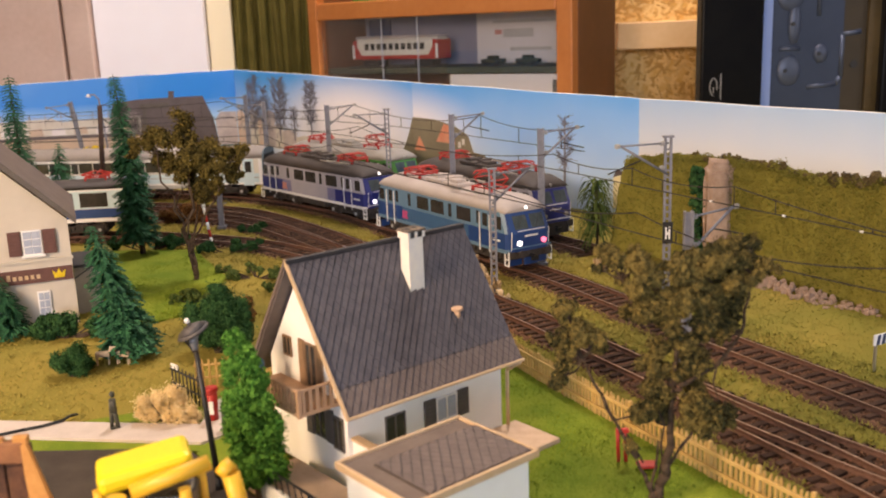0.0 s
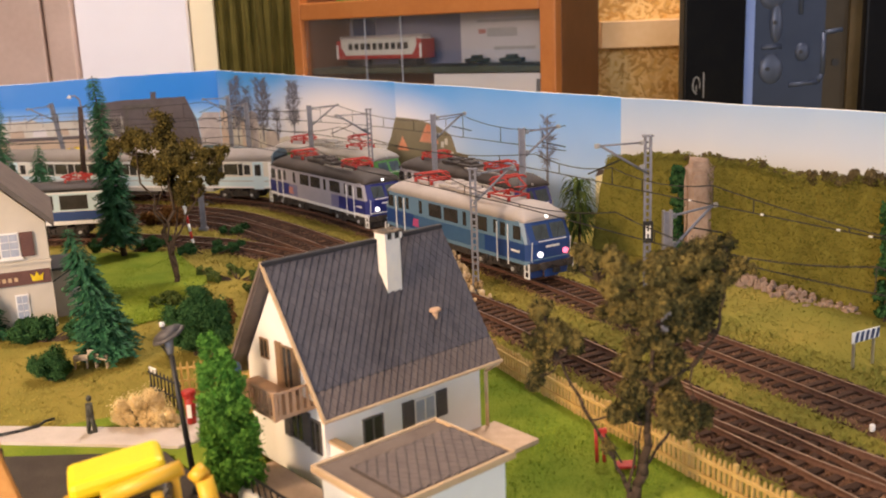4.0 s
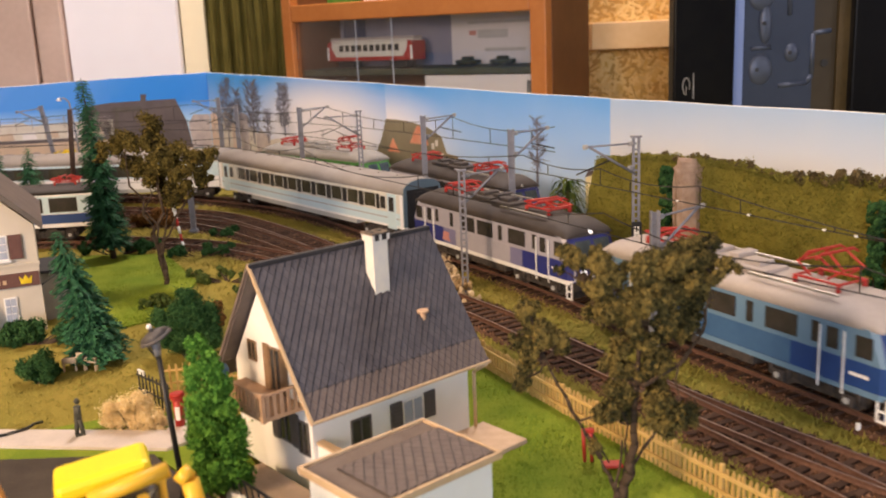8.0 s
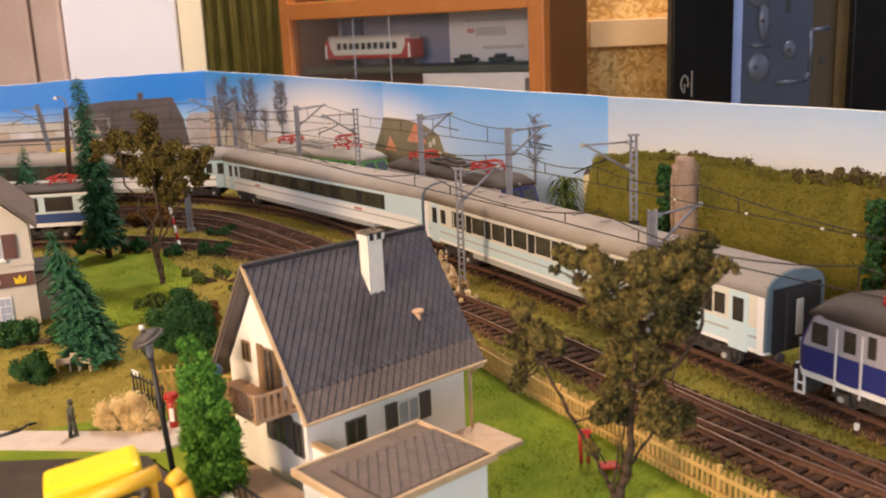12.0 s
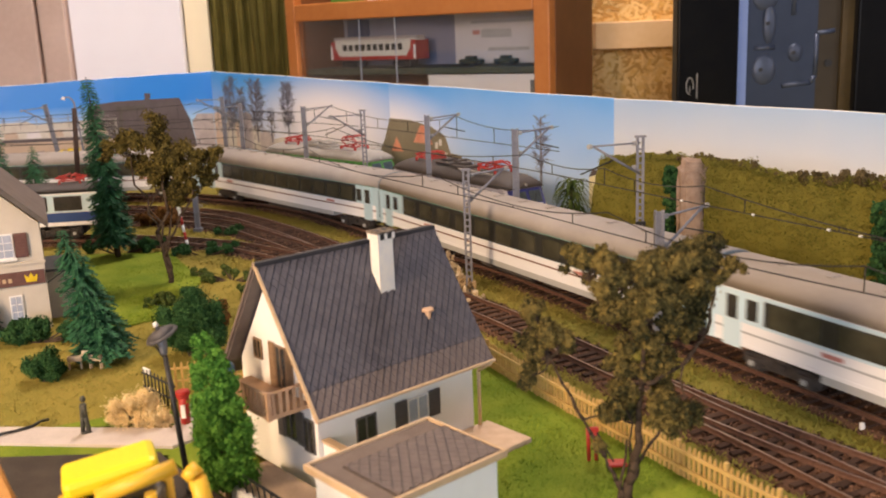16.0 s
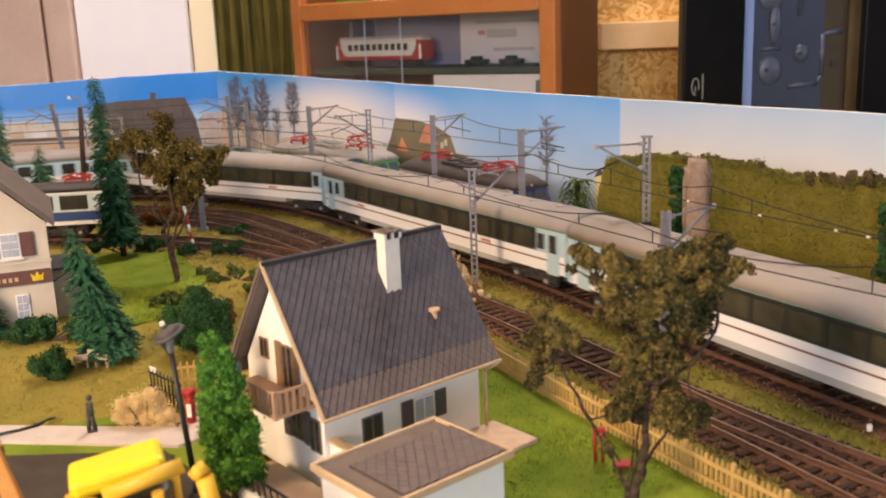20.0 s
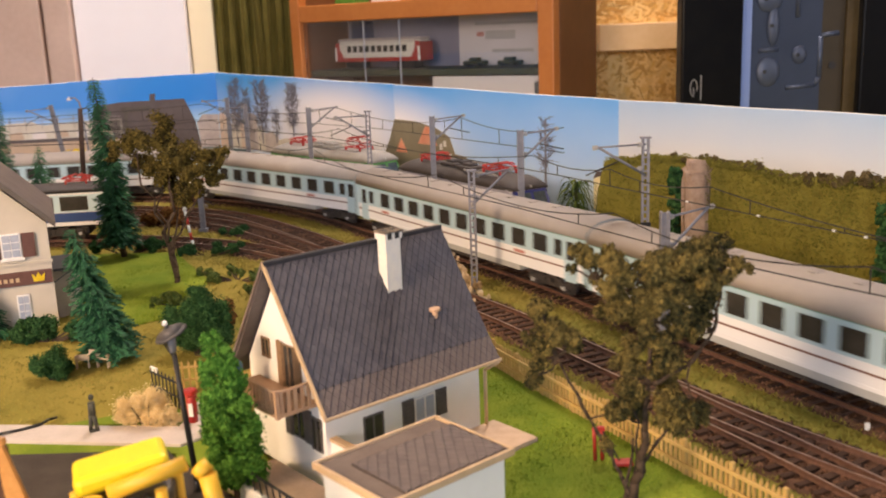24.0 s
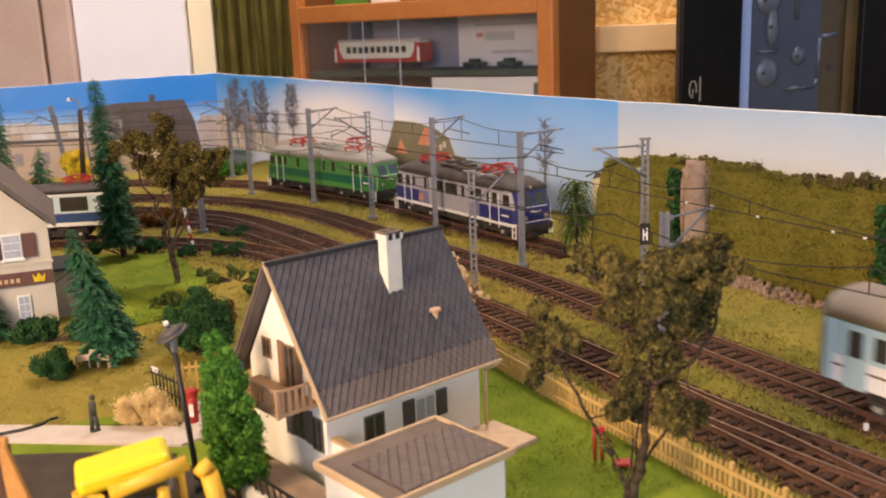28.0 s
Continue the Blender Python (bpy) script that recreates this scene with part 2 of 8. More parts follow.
M["slate_isl"] = mat("slate_isl", (0.066, 0.062, 0.074), (0.098, 0.092, 0.104), 250, 0.6, island=0.2, bump=0.2)
M["shutter_wood"] = mat("shutter_wood", (0.20, 0.12, 0.06), (0.28, 0.17, 0.09), 300, 0.65)
M["patio_stone"] = mat("patio_stone", (0.50, 0.37, 0.26), (0.60, 0.46, 0.34), 250, 0.85, bump=0.3)
M["trim_dark"] = mat("trim_dark", (0.085, 0.07, 0.06), (0.12, 0.10, 0.085), 200, 0.7)
M["wall_shade"] = mat("wall_shade", (0.36, 0.32, 0.27), (0.42, 0.37, 0.31), 120, 0.85)
M["insulator"] = mat("insulator", (0.10, 0.09, 0.09), (0.55, 0.55, 0.55), 40, 0.3)
M["goat"] = mat("goat", (0.42, 0.32, 0.22), (0.55, 0.45, 0.34), 300, 0.85)
# vehicles
M["loco_blue"] = mat("loco_blue", (0.012, 0.050, 0.19), (0.018, 0.062, 0.22), 60, 0.4)
M["loco_lightblue"] = mat("loco_lightblue", (0.115, 0.215, 0.32), (0.14, 0.25, 0.36), 60, 0.42)
M["loco_midblue"] = mat("loco_midblue", (0.040, 0.11, 0.23), (0.055, 0.135, 0.26), 60, 0.42)
M["loco_violet"] = mat("loco_violet", (0.020, 0.028, 0.165), (0.028, 0.036, 0.20), 60, 0.4)
M["loco_grey"] = mat("loco_grey", (0.35, 0.335, 0.38), (0.41, 0.39, 0.43), 60, 0.45)
M["loco_fade"] = mat("loco_fade", (0.17, 0.165, 0.29), (0.21, 0.20, 0.33), 60, 0.45)
M["loco_green"] = mat("loco_green", (0.065, 0.24, 0.045), (0.085, 0.28, 0.06), 60, 0.42)
M["loco_darkgreen"] = mat("loco_darkgreen", (0.006, 0.115, 0.058), (0.009, 0.14, 0.07), 60, 0.42)
M["roof_pale"] = mat("roof_pale", (0.40, 0.35, 0.315), (0.48, 0.425, 0.385), 60, 0.7, fine=500)
M["roof_dark"] = mat("roof_dark", (0.040, 0.032, 0.028), (0.068, 0.055, 0.048), 60, 0.7, fine=500)
M["roof_greygreen"] = mat("roof_greygreen", (0.27, 0.25, 0.215), (0.34, 0.315, 0.28), 60, 0.7)
M["panel_grey"] = mat("panel_grey", (0.40, 0.385, 0.41), (0.46, 0.44, 0.46), 120, 0.4)
M["panel_green"] = mat("panel_green", (0.06, 0.22, 0.06), (0.08, 0.26, 0.075), 120, 0.4)
M["coach_line"] = mat("coach_line", (0.17, 0.075, 0.045), (0.22, 0.10, 0.06), 60, 0.5)
M["coach_roof"] = mat("coach_roof", (0.305, 0.268, 0.232), (0.375, 0.330, 0.287), 40, 0.75, fine=400)
M["coach_pale"] = mat("coach_pale", (0.55, 0.71, 0.77), (0.60, 0.75, 0.80), 40, 0.4)
M["coach_white"] = mat("coach_white", (0.84, 0.83, 0.83), (0.88, 0.87, 0.86), 40, 0.4)
M["coach_grey"] = mat("coach_grey", (0.38, 0.39, 0.38), (0.46, 0.465, 0.45), 40, 0.5)
M["coach_teal"] = mat("coach_teal", (0.42, 0.575, 0.63), (0.46, 0.62, 0.67), 40, 0.4)
M["coach_cream"] = mat("coach_cream", (0.68, 0.66, 0.58), (0.74, 0.72, 0.64), 40, 0.4)
M["coach_green_line"] = mat("coach_green_line", (0.05, 0.24, 0.16), (0.07, 0.28, 0.19), 40, 0.4)
M["coach_darkband"] = mat("coach_darkband", (0.022, 0.022, 0.02), (0.035, 0.035, 0.03), 40, 0.3)
M["coach_glass"] = mat("coach_glass", (0.030, 0.030, 0.022), (0.085, 0.078, 0.050), 60, 0.18, fine=200)
M["coach_end"] = mat("coach_end", (0.08, 0.13, 0.17), (0.11, 0.16, 0.2), 60, 0.5)
M["bellows"] = mat("bellows", (0.007, 0.007, 0.009), (0.015, 0.015, 0.016), 200, 0.8)
M["bogie"] = mat("bogie", (0.026, 0.022, 0.020), (0.075, 0.060, 0.050), 300, 0.8)
M["steel"] = mat("steel", (0.45, 0.43, 0.41), (0.55, 0.53, 0.5), 300, 0.35, metal=0.8)
M["lamp_on"] = glow("lamp_on", (1.0, 0.97, 0.9), 2.2)
M["lamp_red"] = glow("lamp_red", (1.0, 0.16, 0.25), 2.2)
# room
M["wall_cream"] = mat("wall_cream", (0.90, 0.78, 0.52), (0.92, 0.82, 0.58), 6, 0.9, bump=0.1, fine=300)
# unseen walls and ceiling, darkened so that they bounce less light
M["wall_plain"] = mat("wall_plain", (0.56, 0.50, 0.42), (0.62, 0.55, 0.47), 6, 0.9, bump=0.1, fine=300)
M["board_white"] = mat("board_white", (0.90, 0.86, 0.87), (0.93, 0.90, 0.91), 5, 0.6)
M["oak_panel"] = mat("oak_panel", (0.50, 0.35, 0.27), (0.61, 0.45, 0.36), 9, 0.6, fine=90)
M["orange_wood"] = mat("orange_wood", (0.42, 0.13, 0.022), (0.52, 0.19, 0.045), 14, 0.5, fine=120)
M["brown_wood"] = mat("brown_wood", (0.14, 0.050, 0.013), (0.19, 0.07, 0.02), 14, 0.5, fine=120)
M["pine"] = mat("pine", (0.76, 0.47, 0.20), (0.84, 0.56, 0.28), 14, 0.6, fine=120)
M["osb"] = mat("osb", (0.74, 0.42, 0.09), (0.84, 0.54, 0.17), 55, 0.7, fine=140, contrast=0.12)
M["flake"] = mat("flake", (0.58, 0.30, 0.06), (0.88, 0.60, 0.22), 20, 0.7, island=1.2)
M["curtain"] = mat("curtain", (0.10, 0.085, 0.018), (0.16, 0.125, 0.03), 30, 0.9, fine=500)
M["metal_blue"] = mat("metal_blue", (0.034, 0.048, 0.082), (0.046, 0.062, 0.100), 8, 0.5, metal=0.2, spec=0.3)
M["metal_brown"] = mat("metal_brown", (0.046, 0.036, 0.022), (0.062, 0.048, 0.030), 8, 0.5, metal=0.2, spec=0.3)
M["metal_pressed"] = mat("metal_pressed", (0.055, 0.072, 0.115), (0.075, 0.095, 0.145), 8, 0.42, metal=0.25)
M["badge_grey"] = mat("badge_grey", (0.22, 0.21, 0.20), (0.28, 0.27, 0.26), 60, 0.5)
M["metal_bluelight"] = mat("metal_bluelight", (0.20, 0.29, 0.58), (0.24, 0.34, 0.64), 8, 0.4)
M["brass_dark"] = mat("brass_dark", (0.065, 0.042, 0.012), (0.11, 0.072, 0.025), 20, 0.4, metal=0.4)
M["table"] = mat("table", (0.34, 0.24, 0.14), (0.42, 0.30, 0.18), 12, 0.7, fine=120)
M["floor"] = mat("floor", (0.30, 0.19, 0.10), (0.38, 0.25, 0.14), 5, 0.5, fine=80)
M["paper"] = mat("paper", (0.66, 0.62, 0.61), (0.72, 0.68, 0.66), 12, 0.8)
M["card_grey"] = mat("card_grey", (0.30, 0.285, 0.34), (0.20, 0.20, 0.27), 14, 0.7, fine=60)
M["navy"] = mat("navy", (0.03, 0.045, 0.10), (0.05, 0.065, 0.13), 20, 0.7)
M["shelf_green"] = mat("shelf_green", (0.045, 0.05, 0.03), (0.07, 0.075, 0.045), 60, 0.8)
M["print_grey"] = mat("print_grey", (0.40, 0.38, 0.36), (0.5, 0.48, 0.45), 60, 0.8)
M["print_dark"] = mat("print_dark", (0.10, 0.10, 0.10), (0.16, 0.16, 0.15), 60, 0.8)
M["print_red"] = mat("print_red", (0.5, 0.2, 0.16), (0.56, 0.26, 0.22), 60, 0.8)
M["glass"] = glass("glass", (0.98, 0.98, 0.98))
# print on the card backdrop
M["photo_roof"] = mat("photo_roof", (0.085, 0.065, 0.065), (0.13, 0.10, 0.10), 40, 0.6, fine=250)
M["photo_olive"] = mat("photo_olive", (0.22, 0.185, 0.115), (0.28, 0.235, 0.15), 40, 0.6, fine=250)
M["photo_orange"] = mat("photo_orange", (0.72, 0.24, 0.12), (0.78, 0.36, 0.22), 120, 0.6)
M["photo_tree"] = mat("photo_tree", (0.17, 0.165, 0.20), (0.27, 0.26, 0.30), 200, 0.6)
M["photo_town"] = mat("photo_town", (0.66, 0.58, 0.54), (0.42, 0.36, 0.36), 45, 0.6, fine=160, contrast=0.2)
M["photo_peach"] = mat("photo_peach", (0.74, 0.52, 0.38), (0.70, 0.60, 0.52), 60, 0.6, fine=200, contrast=0.2)
M["photo_mist"] = mat("photo_mist", (0.72, 0.68, 0.68), (0.80, 0.74, 0.74), 60, 0.6, fine=200)
M["photo_beige"] = mat("photo_beige", (0.62, 0.46, 0.34), (0.50, 0.38, 0.29), 30, 0.6, fine=160, contrast=0.3)
M["photo_teal"] = mat("photo_teal", (0.07, 0.13, 0.15), (0.10, 0.17, 0.19), 60, 0.6)
M["photo_pale"] = mat("photo_pale", (0.74, 0.70, 0.62), (0.60, 0.54, 0.47), 45, 0.6, fine=160)
M["photo_line"] = mat("photo_line", (0.30, 0.25, 0.25), (0.36, 0.31, 0.30), 90, 0.6)
M["photo_water"] = mat("photo_water", (0.16, 0.22, 0.30), (0.20, 0.26, 0.34), 60, 0.6)


def sky_print(name, low, high, z0, z1, cloud=None):
    """A printed sky: pale at the foot, blue towards the top, with one bright cloud bank."""
    m = mat(name, low, high, 8, 0.45)
    nt = m.node_tree
    n, lk = nt.nodes, nt.links
    co, sep = n.new("ShaderNodeTexCoord"), n.new("ShaderNodeSeparateXYZ")
    lk.new(co.outputs["Object"], sep.inputs[0])
    mr, nz, mx = n.new("ShaderNodeMapRange"), n.new("ShaderNodeTexNoise"), n.new("ShaderNodeMath")
    mr.inputs["From Min"].default_value, mr.inputs["From Max"].default_value = z0, z1
    lk.new(sep.outputs["Z"], mr.inputs["Value"])
    nz.inputs["Scale"].default_value = 14
    lk.new(co.outputs["Object"], nz.inputs["Vector"])
    mx.operation, mx.inputs[1].default_value = "MULTIPLY_ADD", 0.35
    lk.new(nz.outputs["Fac"], mx.inputs[0])
    off = n.new("ShaderNodeMath")
    off.operation, off.inputs[1].default_value = "SUBTRACT", 0.17
    lk.new(mr.outputs["Result"], off.inputs[0])
    lk.new(off.outputs[0], mx.inputs[2])
    ramp = n.new("ShaderNodeValToRGB")
    ramp.color_ramp.elements[0].color, ramp.color_ramp.elements[1].color = (*low, 1), (*high, 1)
    lk.new(mx.outputs[0], ramp.inputs["Fac"])
    out = ramp.outputs["Color"]
    if cloud:
        (cx, cz, rx, rz), colour = cloud
        mp = n.new("ShaderNodeMapping")
        mp.inputs["Location"].default_value = (-cx / rx, 0, -cz / rz)
        mp.inputs["Scale"].default_value = (1 / rx, 0, 1 / rz)
        ln, r2, mix = n.new("ShaderNodeVectorMath"), n.new("ShaderNodeMapRange"), n.new("ShaderNodeMixRGB")
        ln.operation = "LENGTH"
        lk.new(co.outputs["Object"], mp.inputs["Vector"])
        lk.new(mp.outputs["Vector"], ln.inputs[0])
        r2.inputs["From Min"].default_value, r2.inputs["From Max"].default_value = 1.0, 0.25
        r2.interpolation_type = "SMOOTHSTEP"
        lk.new(ln.outputs["Value"], r2.inputs["Value"])
        lk.new(r2.outputs["Result"], mix.inputs["Fac"])
        lk.new(out, mix.inputs["Color1"])
        mix.inputs["Color2"].default_value = (*colour, 1)
        out = mix.outputs["Color"]
    lk.new(out, n["Principled BSDF"].inputs["Base Color"])
    return m


M["sky_left"] = sky_print("sky_left", (0.50, 0.74, 0.95), (0.010, 0.25, 0.80), 0.050, 0.078)
M["sky_middle"] = sky_print("sky_middle", (0.72, 0.80, 0.94), (0.06, 0.38, 0.90), 0.026, 0.104, ((0.235, 0.052, 0.17, 0.070), (1.0, 0.95, 0.97)))
M["sky_plain"] = sky_print("sky_plain", (0.62, 0.76, 0.96), (0.10, 0.40, 0.90), 0.010, 0.104, ((-0.01, 0.045, 0.12, 0.060), (0.99, 0.94, 0.96)))
M["sky_right"] = sky_print("sky_right", (0.86, 0.85, 0.88), (0.40, 0.62, 0.92), 0.045, 0.10)


# ---- mesh helpers ----
def part(name, bm, material, parent=None, label="", smooth=False):
    me = bpy.data.meshes.new(name)
    bm.to_mesh(me)
    bm.free()
    mats = material if isinstance(material, (list, tuple)) else [material]
    for k in mats:
        me.materials.append(M[k])
    if smooth:
        me.shade_smooth()
    ob = new(name, me)
    if parent:
        ob.parent = parent
    if label:
        ob["label"] = label
    return ob


def raw(name, verts, faces, material, parent=None, label="", idx=None):
    me = bpy.data.meshes.new(name)
    me.from_pydata(verts, [], faces)
    for k in (material if isinstance(material, (list, tuple)) else [material]):
        me.materials.append(M[k])
    if idx is not None:
        me.polygons.foreach_set("material_index", idx)
    me.update()
    ob = new(name, me)
    if parent:
        ob.parent = parent
    if label:
        ob["label"] = label
    return ob


def thing(name, m, label, category, group="", kind=""):
    ob = new(name)
    ob.empty_display_size = 0.01
    ob.matrix_world = m
    return tagged(ob, label, category, group, kind)


def box(bm, x0, x1, y0, y1, z0, z1, bevel=0.0, m=None, mi=0):
    r = bmesh.ops.create_cube(bm, size=1)
    vs = r["verts"]
    for v in vs:
        v.co = Vector((x0 + (v.co.x + 0.5) * (x1 - x0), y0 + (v.co.y + 0.5) * (y1 - y0), z0 + (v.co.z + 0.5) * (z1 - z0)))
    fs = list({f for v in vs for f in v.link_faces})
    if bevel:
        es = list({e for v in vs for e in v.link_edges})
        r = bmesh.ops.bevel(bm, geom=es, offset=bevel, segments=2, affect="EDGES", profile=0.5)
        vs, fs = r["verts"], r["faces"]
        vs = list({v for f in fs for v in f.verts})
        allf = {f for v in vs for f in v.link_faces}
        fs = list(allf)
    if m is not None:
        bmesh.ops.transform(bm, matrix=m, verts=list({v for f in fs for v in f.verts}))
    for f in fs:
        f.material_index = mi
    return fs


def rod(bm, a, b, r0, r1=None, n=8, mi=0, caps=True):
    a, b = Vector(a), Vector(b)
    r1 = r0 if r1 is None else r1
    q = (b - a).to_track_quat("Z", "Y")
    rings = []
    for c, r in ((a, r0), (b, r1)):
        rings.append([bm.verts.new(c + q @ Vector((r * math.cos(2 * math.pi * k / n), r * math.sin(2 * math.pi * k / n), 0))) for k in range(n)])
    for k in range(n):
        f = bm.faces.new((rings[0][k], rings[0][(k + 1) % n], rings[1][(k + 1) % n], rings[1][k]))
        f.material_index, f.smooth = mi, n > 5
    if caps:
        for ring, flip in ((rings[0], True), (rings[1], False)):
            f = bm.faces.new(list(reversed(ring)) if flip else ring)
            f.material_index = mi


def extrude_outline(bm, pts, y0, y1, mi=0):
    """A prism: the outline in x, z pulled from y0 to y1."""
    a = [bm.verts.new((x, y0, z)) for x, z in pts]
    b = [bm.verts.new((x, y1, z)) for x, z in pts]
    fs = [bm.faces.new(a), bm.faces.new(list(reversed(b)))]
    for k in range(len(pts)):
        fs.append(bm.faces.new((a[k], b[k], b[(k + 1) % len(pts)], a[(k + 1) % len(pts)])))
    for f in fs:
        f.material_index = mi
    bmesh.ops.recalc_face_normals(bm, faces=fs)
    return fs


def B():
    return bmesh.new()


def simple(name, m, build, material, label, category, group="", kind=""):
    """A thing that is one mesh."""
    bm = B()
    build(bm)
    ob = part(name, bm, material)
    ob.matrix_world = m
    return tagged(ob, label, category, group, kind)


# ---- lines on the plan ----
def smooth_line(pts, step=0.005, rounds=60):
    p = np.array(pts, float)
    out = []
    for i in range(len(p) - 1):
        b, c = p[i], p[i + 1]
        t2 = np.linalg.norm(c - b) ** 0.5
        m1 = m2 = c - b
        if i:
            a = p[i - 1]
            t1 = np.linalg.norm(b - a) ** 0.5
            m1 = ((b - a) / t1 - (c - a) / (t1 + t2) + (c - b) / t2) * t2
        if i + 2 < len(p):
            d = p[i + 2]
            t3 = np.linalg.norm(d - c) ** 0.5
            m2 = ((c - b) / t2 - (d - b) / (t2 + t3) + (d - c) / t3) * t2
        for k in range(24):
            s = k / 24
            out.append((2 * s**3 - 3 * s * s + 1) * b + (s**3 - 2 * s * s + s) * m1 + (3 * s * s - 2 * s**3) * c + (s**3 - s * s) * m2)
    out.append(p[-1])
    out = np.array(out)
    run = np.r_[0, np.cumsum(np.linalg.norm(np.diff(out, axis=0), axis=1))]
    s = np.arange(0, run[-1], step)
    q = np.stack([np.interp(s, run, out[:, i]) for i in (0, 1)], 1)
    for _ in range(rounds):
        q[1:-1] = 0.25 * q[:-2] + 0.5 * q[1:-1] + 0.25 * q[2:]
    run = np.r_[0, np.cumsum(np.linalg.norm(np.diff(q, axis=0), axis=1))]
    return run, q


def on_line(line, s):
    run, q = line
    return np.array([np.interp(s, run, q[:, 0]), np.interp(s, run, q[:, 1])])


def line_dir(line, s):
    d = on_line(line, s + 0.006) - on_line(line, s - 0.006)
    return d / np.linalg.norm(d)


MAIN = smooth_line([(-.72, -3.2), (-.72, -1.5), (-.72, 0), (-.72, .35), (-.71, .55), (-.66, .73), (-.575, .865), (-.47, .935), (-.37, .955),
                    (-.30, .946), (-.232, .921), (-.192, .896), (-.154, .868), (-.118, .829), (-.085, .786), (-.063, .747), (-.02, .687), (.017, .627),
                    (.051, .575), (.078, .524), (.1, .478), (.122, .437), (.151, .381), (.2, .287), (.26, .172), (.36, -.02), (.7, -.67), (1.3, -1.82), (1.9, -2.97)])
SECOND = smooth_line([(-.64, .70), (-.56, .80), (-.45, .87), (-.34, .882), (-.255, .86), (-.19, .824), (-.157, .788), (-.13, .751), (-.093, .697), (-.08, .674), (-.045, .612),
                      (-.01, .556), (.018, .510), (.036, .482), (.05, .454), (.0635, .428), (.0775, .402), (.1015, .3575), (.118, .331), (.139, .300), (.16, .272), (.2, .215), (.26, .13)], rounds=30)
BRANCH = smooth_line([(.072, .412), (.086, .382), (.100, .352), (.1155, .323), (.1295, .2935), (.143, .265), (.175, .19), (.21, .11)], rounds=10)
INNER = smooth_line([(-.44, .835), (-.36, .838), (-.27, .822), (-.185, .782), (-.135, .722), (-.105, .68), (-.07, .63)], rounds=20)
LOOP = smooth_line([(-.56, .70), (-.42, .742), (-.30, .744), (-.2125, .721), (-.164, .698), (-.135, .676), (-.109, .652), (-.07, .606), (-.03, .55), (0.0, .50)], rounds=20)
SIDING = smooth_line([(.0900, .6335), (.0690, .6670), (.0210, .7430), (-.0056, .7853), (-.0390, .8360), (-.0723, .8818), (-.1068, .9180), (-.1413, .9542), (-.205, 1.010), (-.34, 1.052), (-.42, 1.057), (-.52, 1.03), (-.66, .93), (-.8, .78)], rounds=30)

# ---- room ----
def slab(name, x0, x1, y0, y1, z0, z1, material, kind="structure", label="", category=""):
    bm = B()
    box(bm, x0, x1, y0, y1, z0, z1)
    return tagged(part(name, bm, material), label or name.replace("_", " "), category or name.split("_")[0], kind=kind)


slab("floor", -2.2, 2.8, -3.7, 2.2, -0.95, -0.9, "floor", label="brown laminate floor of the hobby room")
slab("ceiling", -2.2, 2.8, -3.7, 2.2, 1.75, 1.8, "wall_plain", label="unseen ceiling of the room, darkened to cut bounce")
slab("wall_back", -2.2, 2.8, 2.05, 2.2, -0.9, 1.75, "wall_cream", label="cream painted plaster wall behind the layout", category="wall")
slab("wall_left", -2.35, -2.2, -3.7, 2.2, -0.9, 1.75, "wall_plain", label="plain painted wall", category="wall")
# openings: for the added daylight behind the camera, and the right wall's window
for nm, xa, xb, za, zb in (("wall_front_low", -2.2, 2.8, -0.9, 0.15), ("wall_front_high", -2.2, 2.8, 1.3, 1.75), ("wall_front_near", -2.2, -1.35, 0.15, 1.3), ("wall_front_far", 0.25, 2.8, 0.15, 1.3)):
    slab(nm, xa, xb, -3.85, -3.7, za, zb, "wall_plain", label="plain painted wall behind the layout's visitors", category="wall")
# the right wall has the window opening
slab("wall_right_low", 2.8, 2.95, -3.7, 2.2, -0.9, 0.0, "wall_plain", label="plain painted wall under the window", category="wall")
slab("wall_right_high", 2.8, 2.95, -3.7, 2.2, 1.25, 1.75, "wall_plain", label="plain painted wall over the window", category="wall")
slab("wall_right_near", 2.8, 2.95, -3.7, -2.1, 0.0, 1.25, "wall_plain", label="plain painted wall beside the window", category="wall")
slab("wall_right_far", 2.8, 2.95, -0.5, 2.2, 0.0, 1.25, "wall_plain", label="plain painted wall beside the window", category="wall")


def pendant_lamp(x, y, z):
    t = thing("pendant_lamp", pose(x, y, z), "unseen warm hanging lamp on a long cord, added as a light", "lamp")
    bm = B()
    rod(bm, (0, 0, 0.012), (0, 0, 0.08), 0.145, 0.03, 28)
    part("shade", bm, "white", t)
    bm = B()
    rod(bm, (0, 0, 0.09), (0, 0, 1.75 - z), 0.004, n=8)
    part("cord", bm, "black", t)
    return t


def ceiling_lamp(x, y, z):
    t = thing("ceiling_lamp", pose(x, y, z), "unseen round ceiling lamp with a white rim, added as fill", "lamp", "ceiling lamps")
    bm = B()
    rod(bm, (0, 0, 1.75 - z), (0, 0, 0.05), 0.012)
    part("stem", bm, "white", t)
    bm = B()
    rod(bm, (0, 0, 0.03), (0, 0, 0.06), 0.2, 0.12, 24)
    part("rim", bm, "white", t)


pendant_lamp(-0.52, -0.17, 0.40)
ceiling_lamp(0.30, -0.55, 1.63)
ceiling_lamp(0.12, 1.20, 1.65)


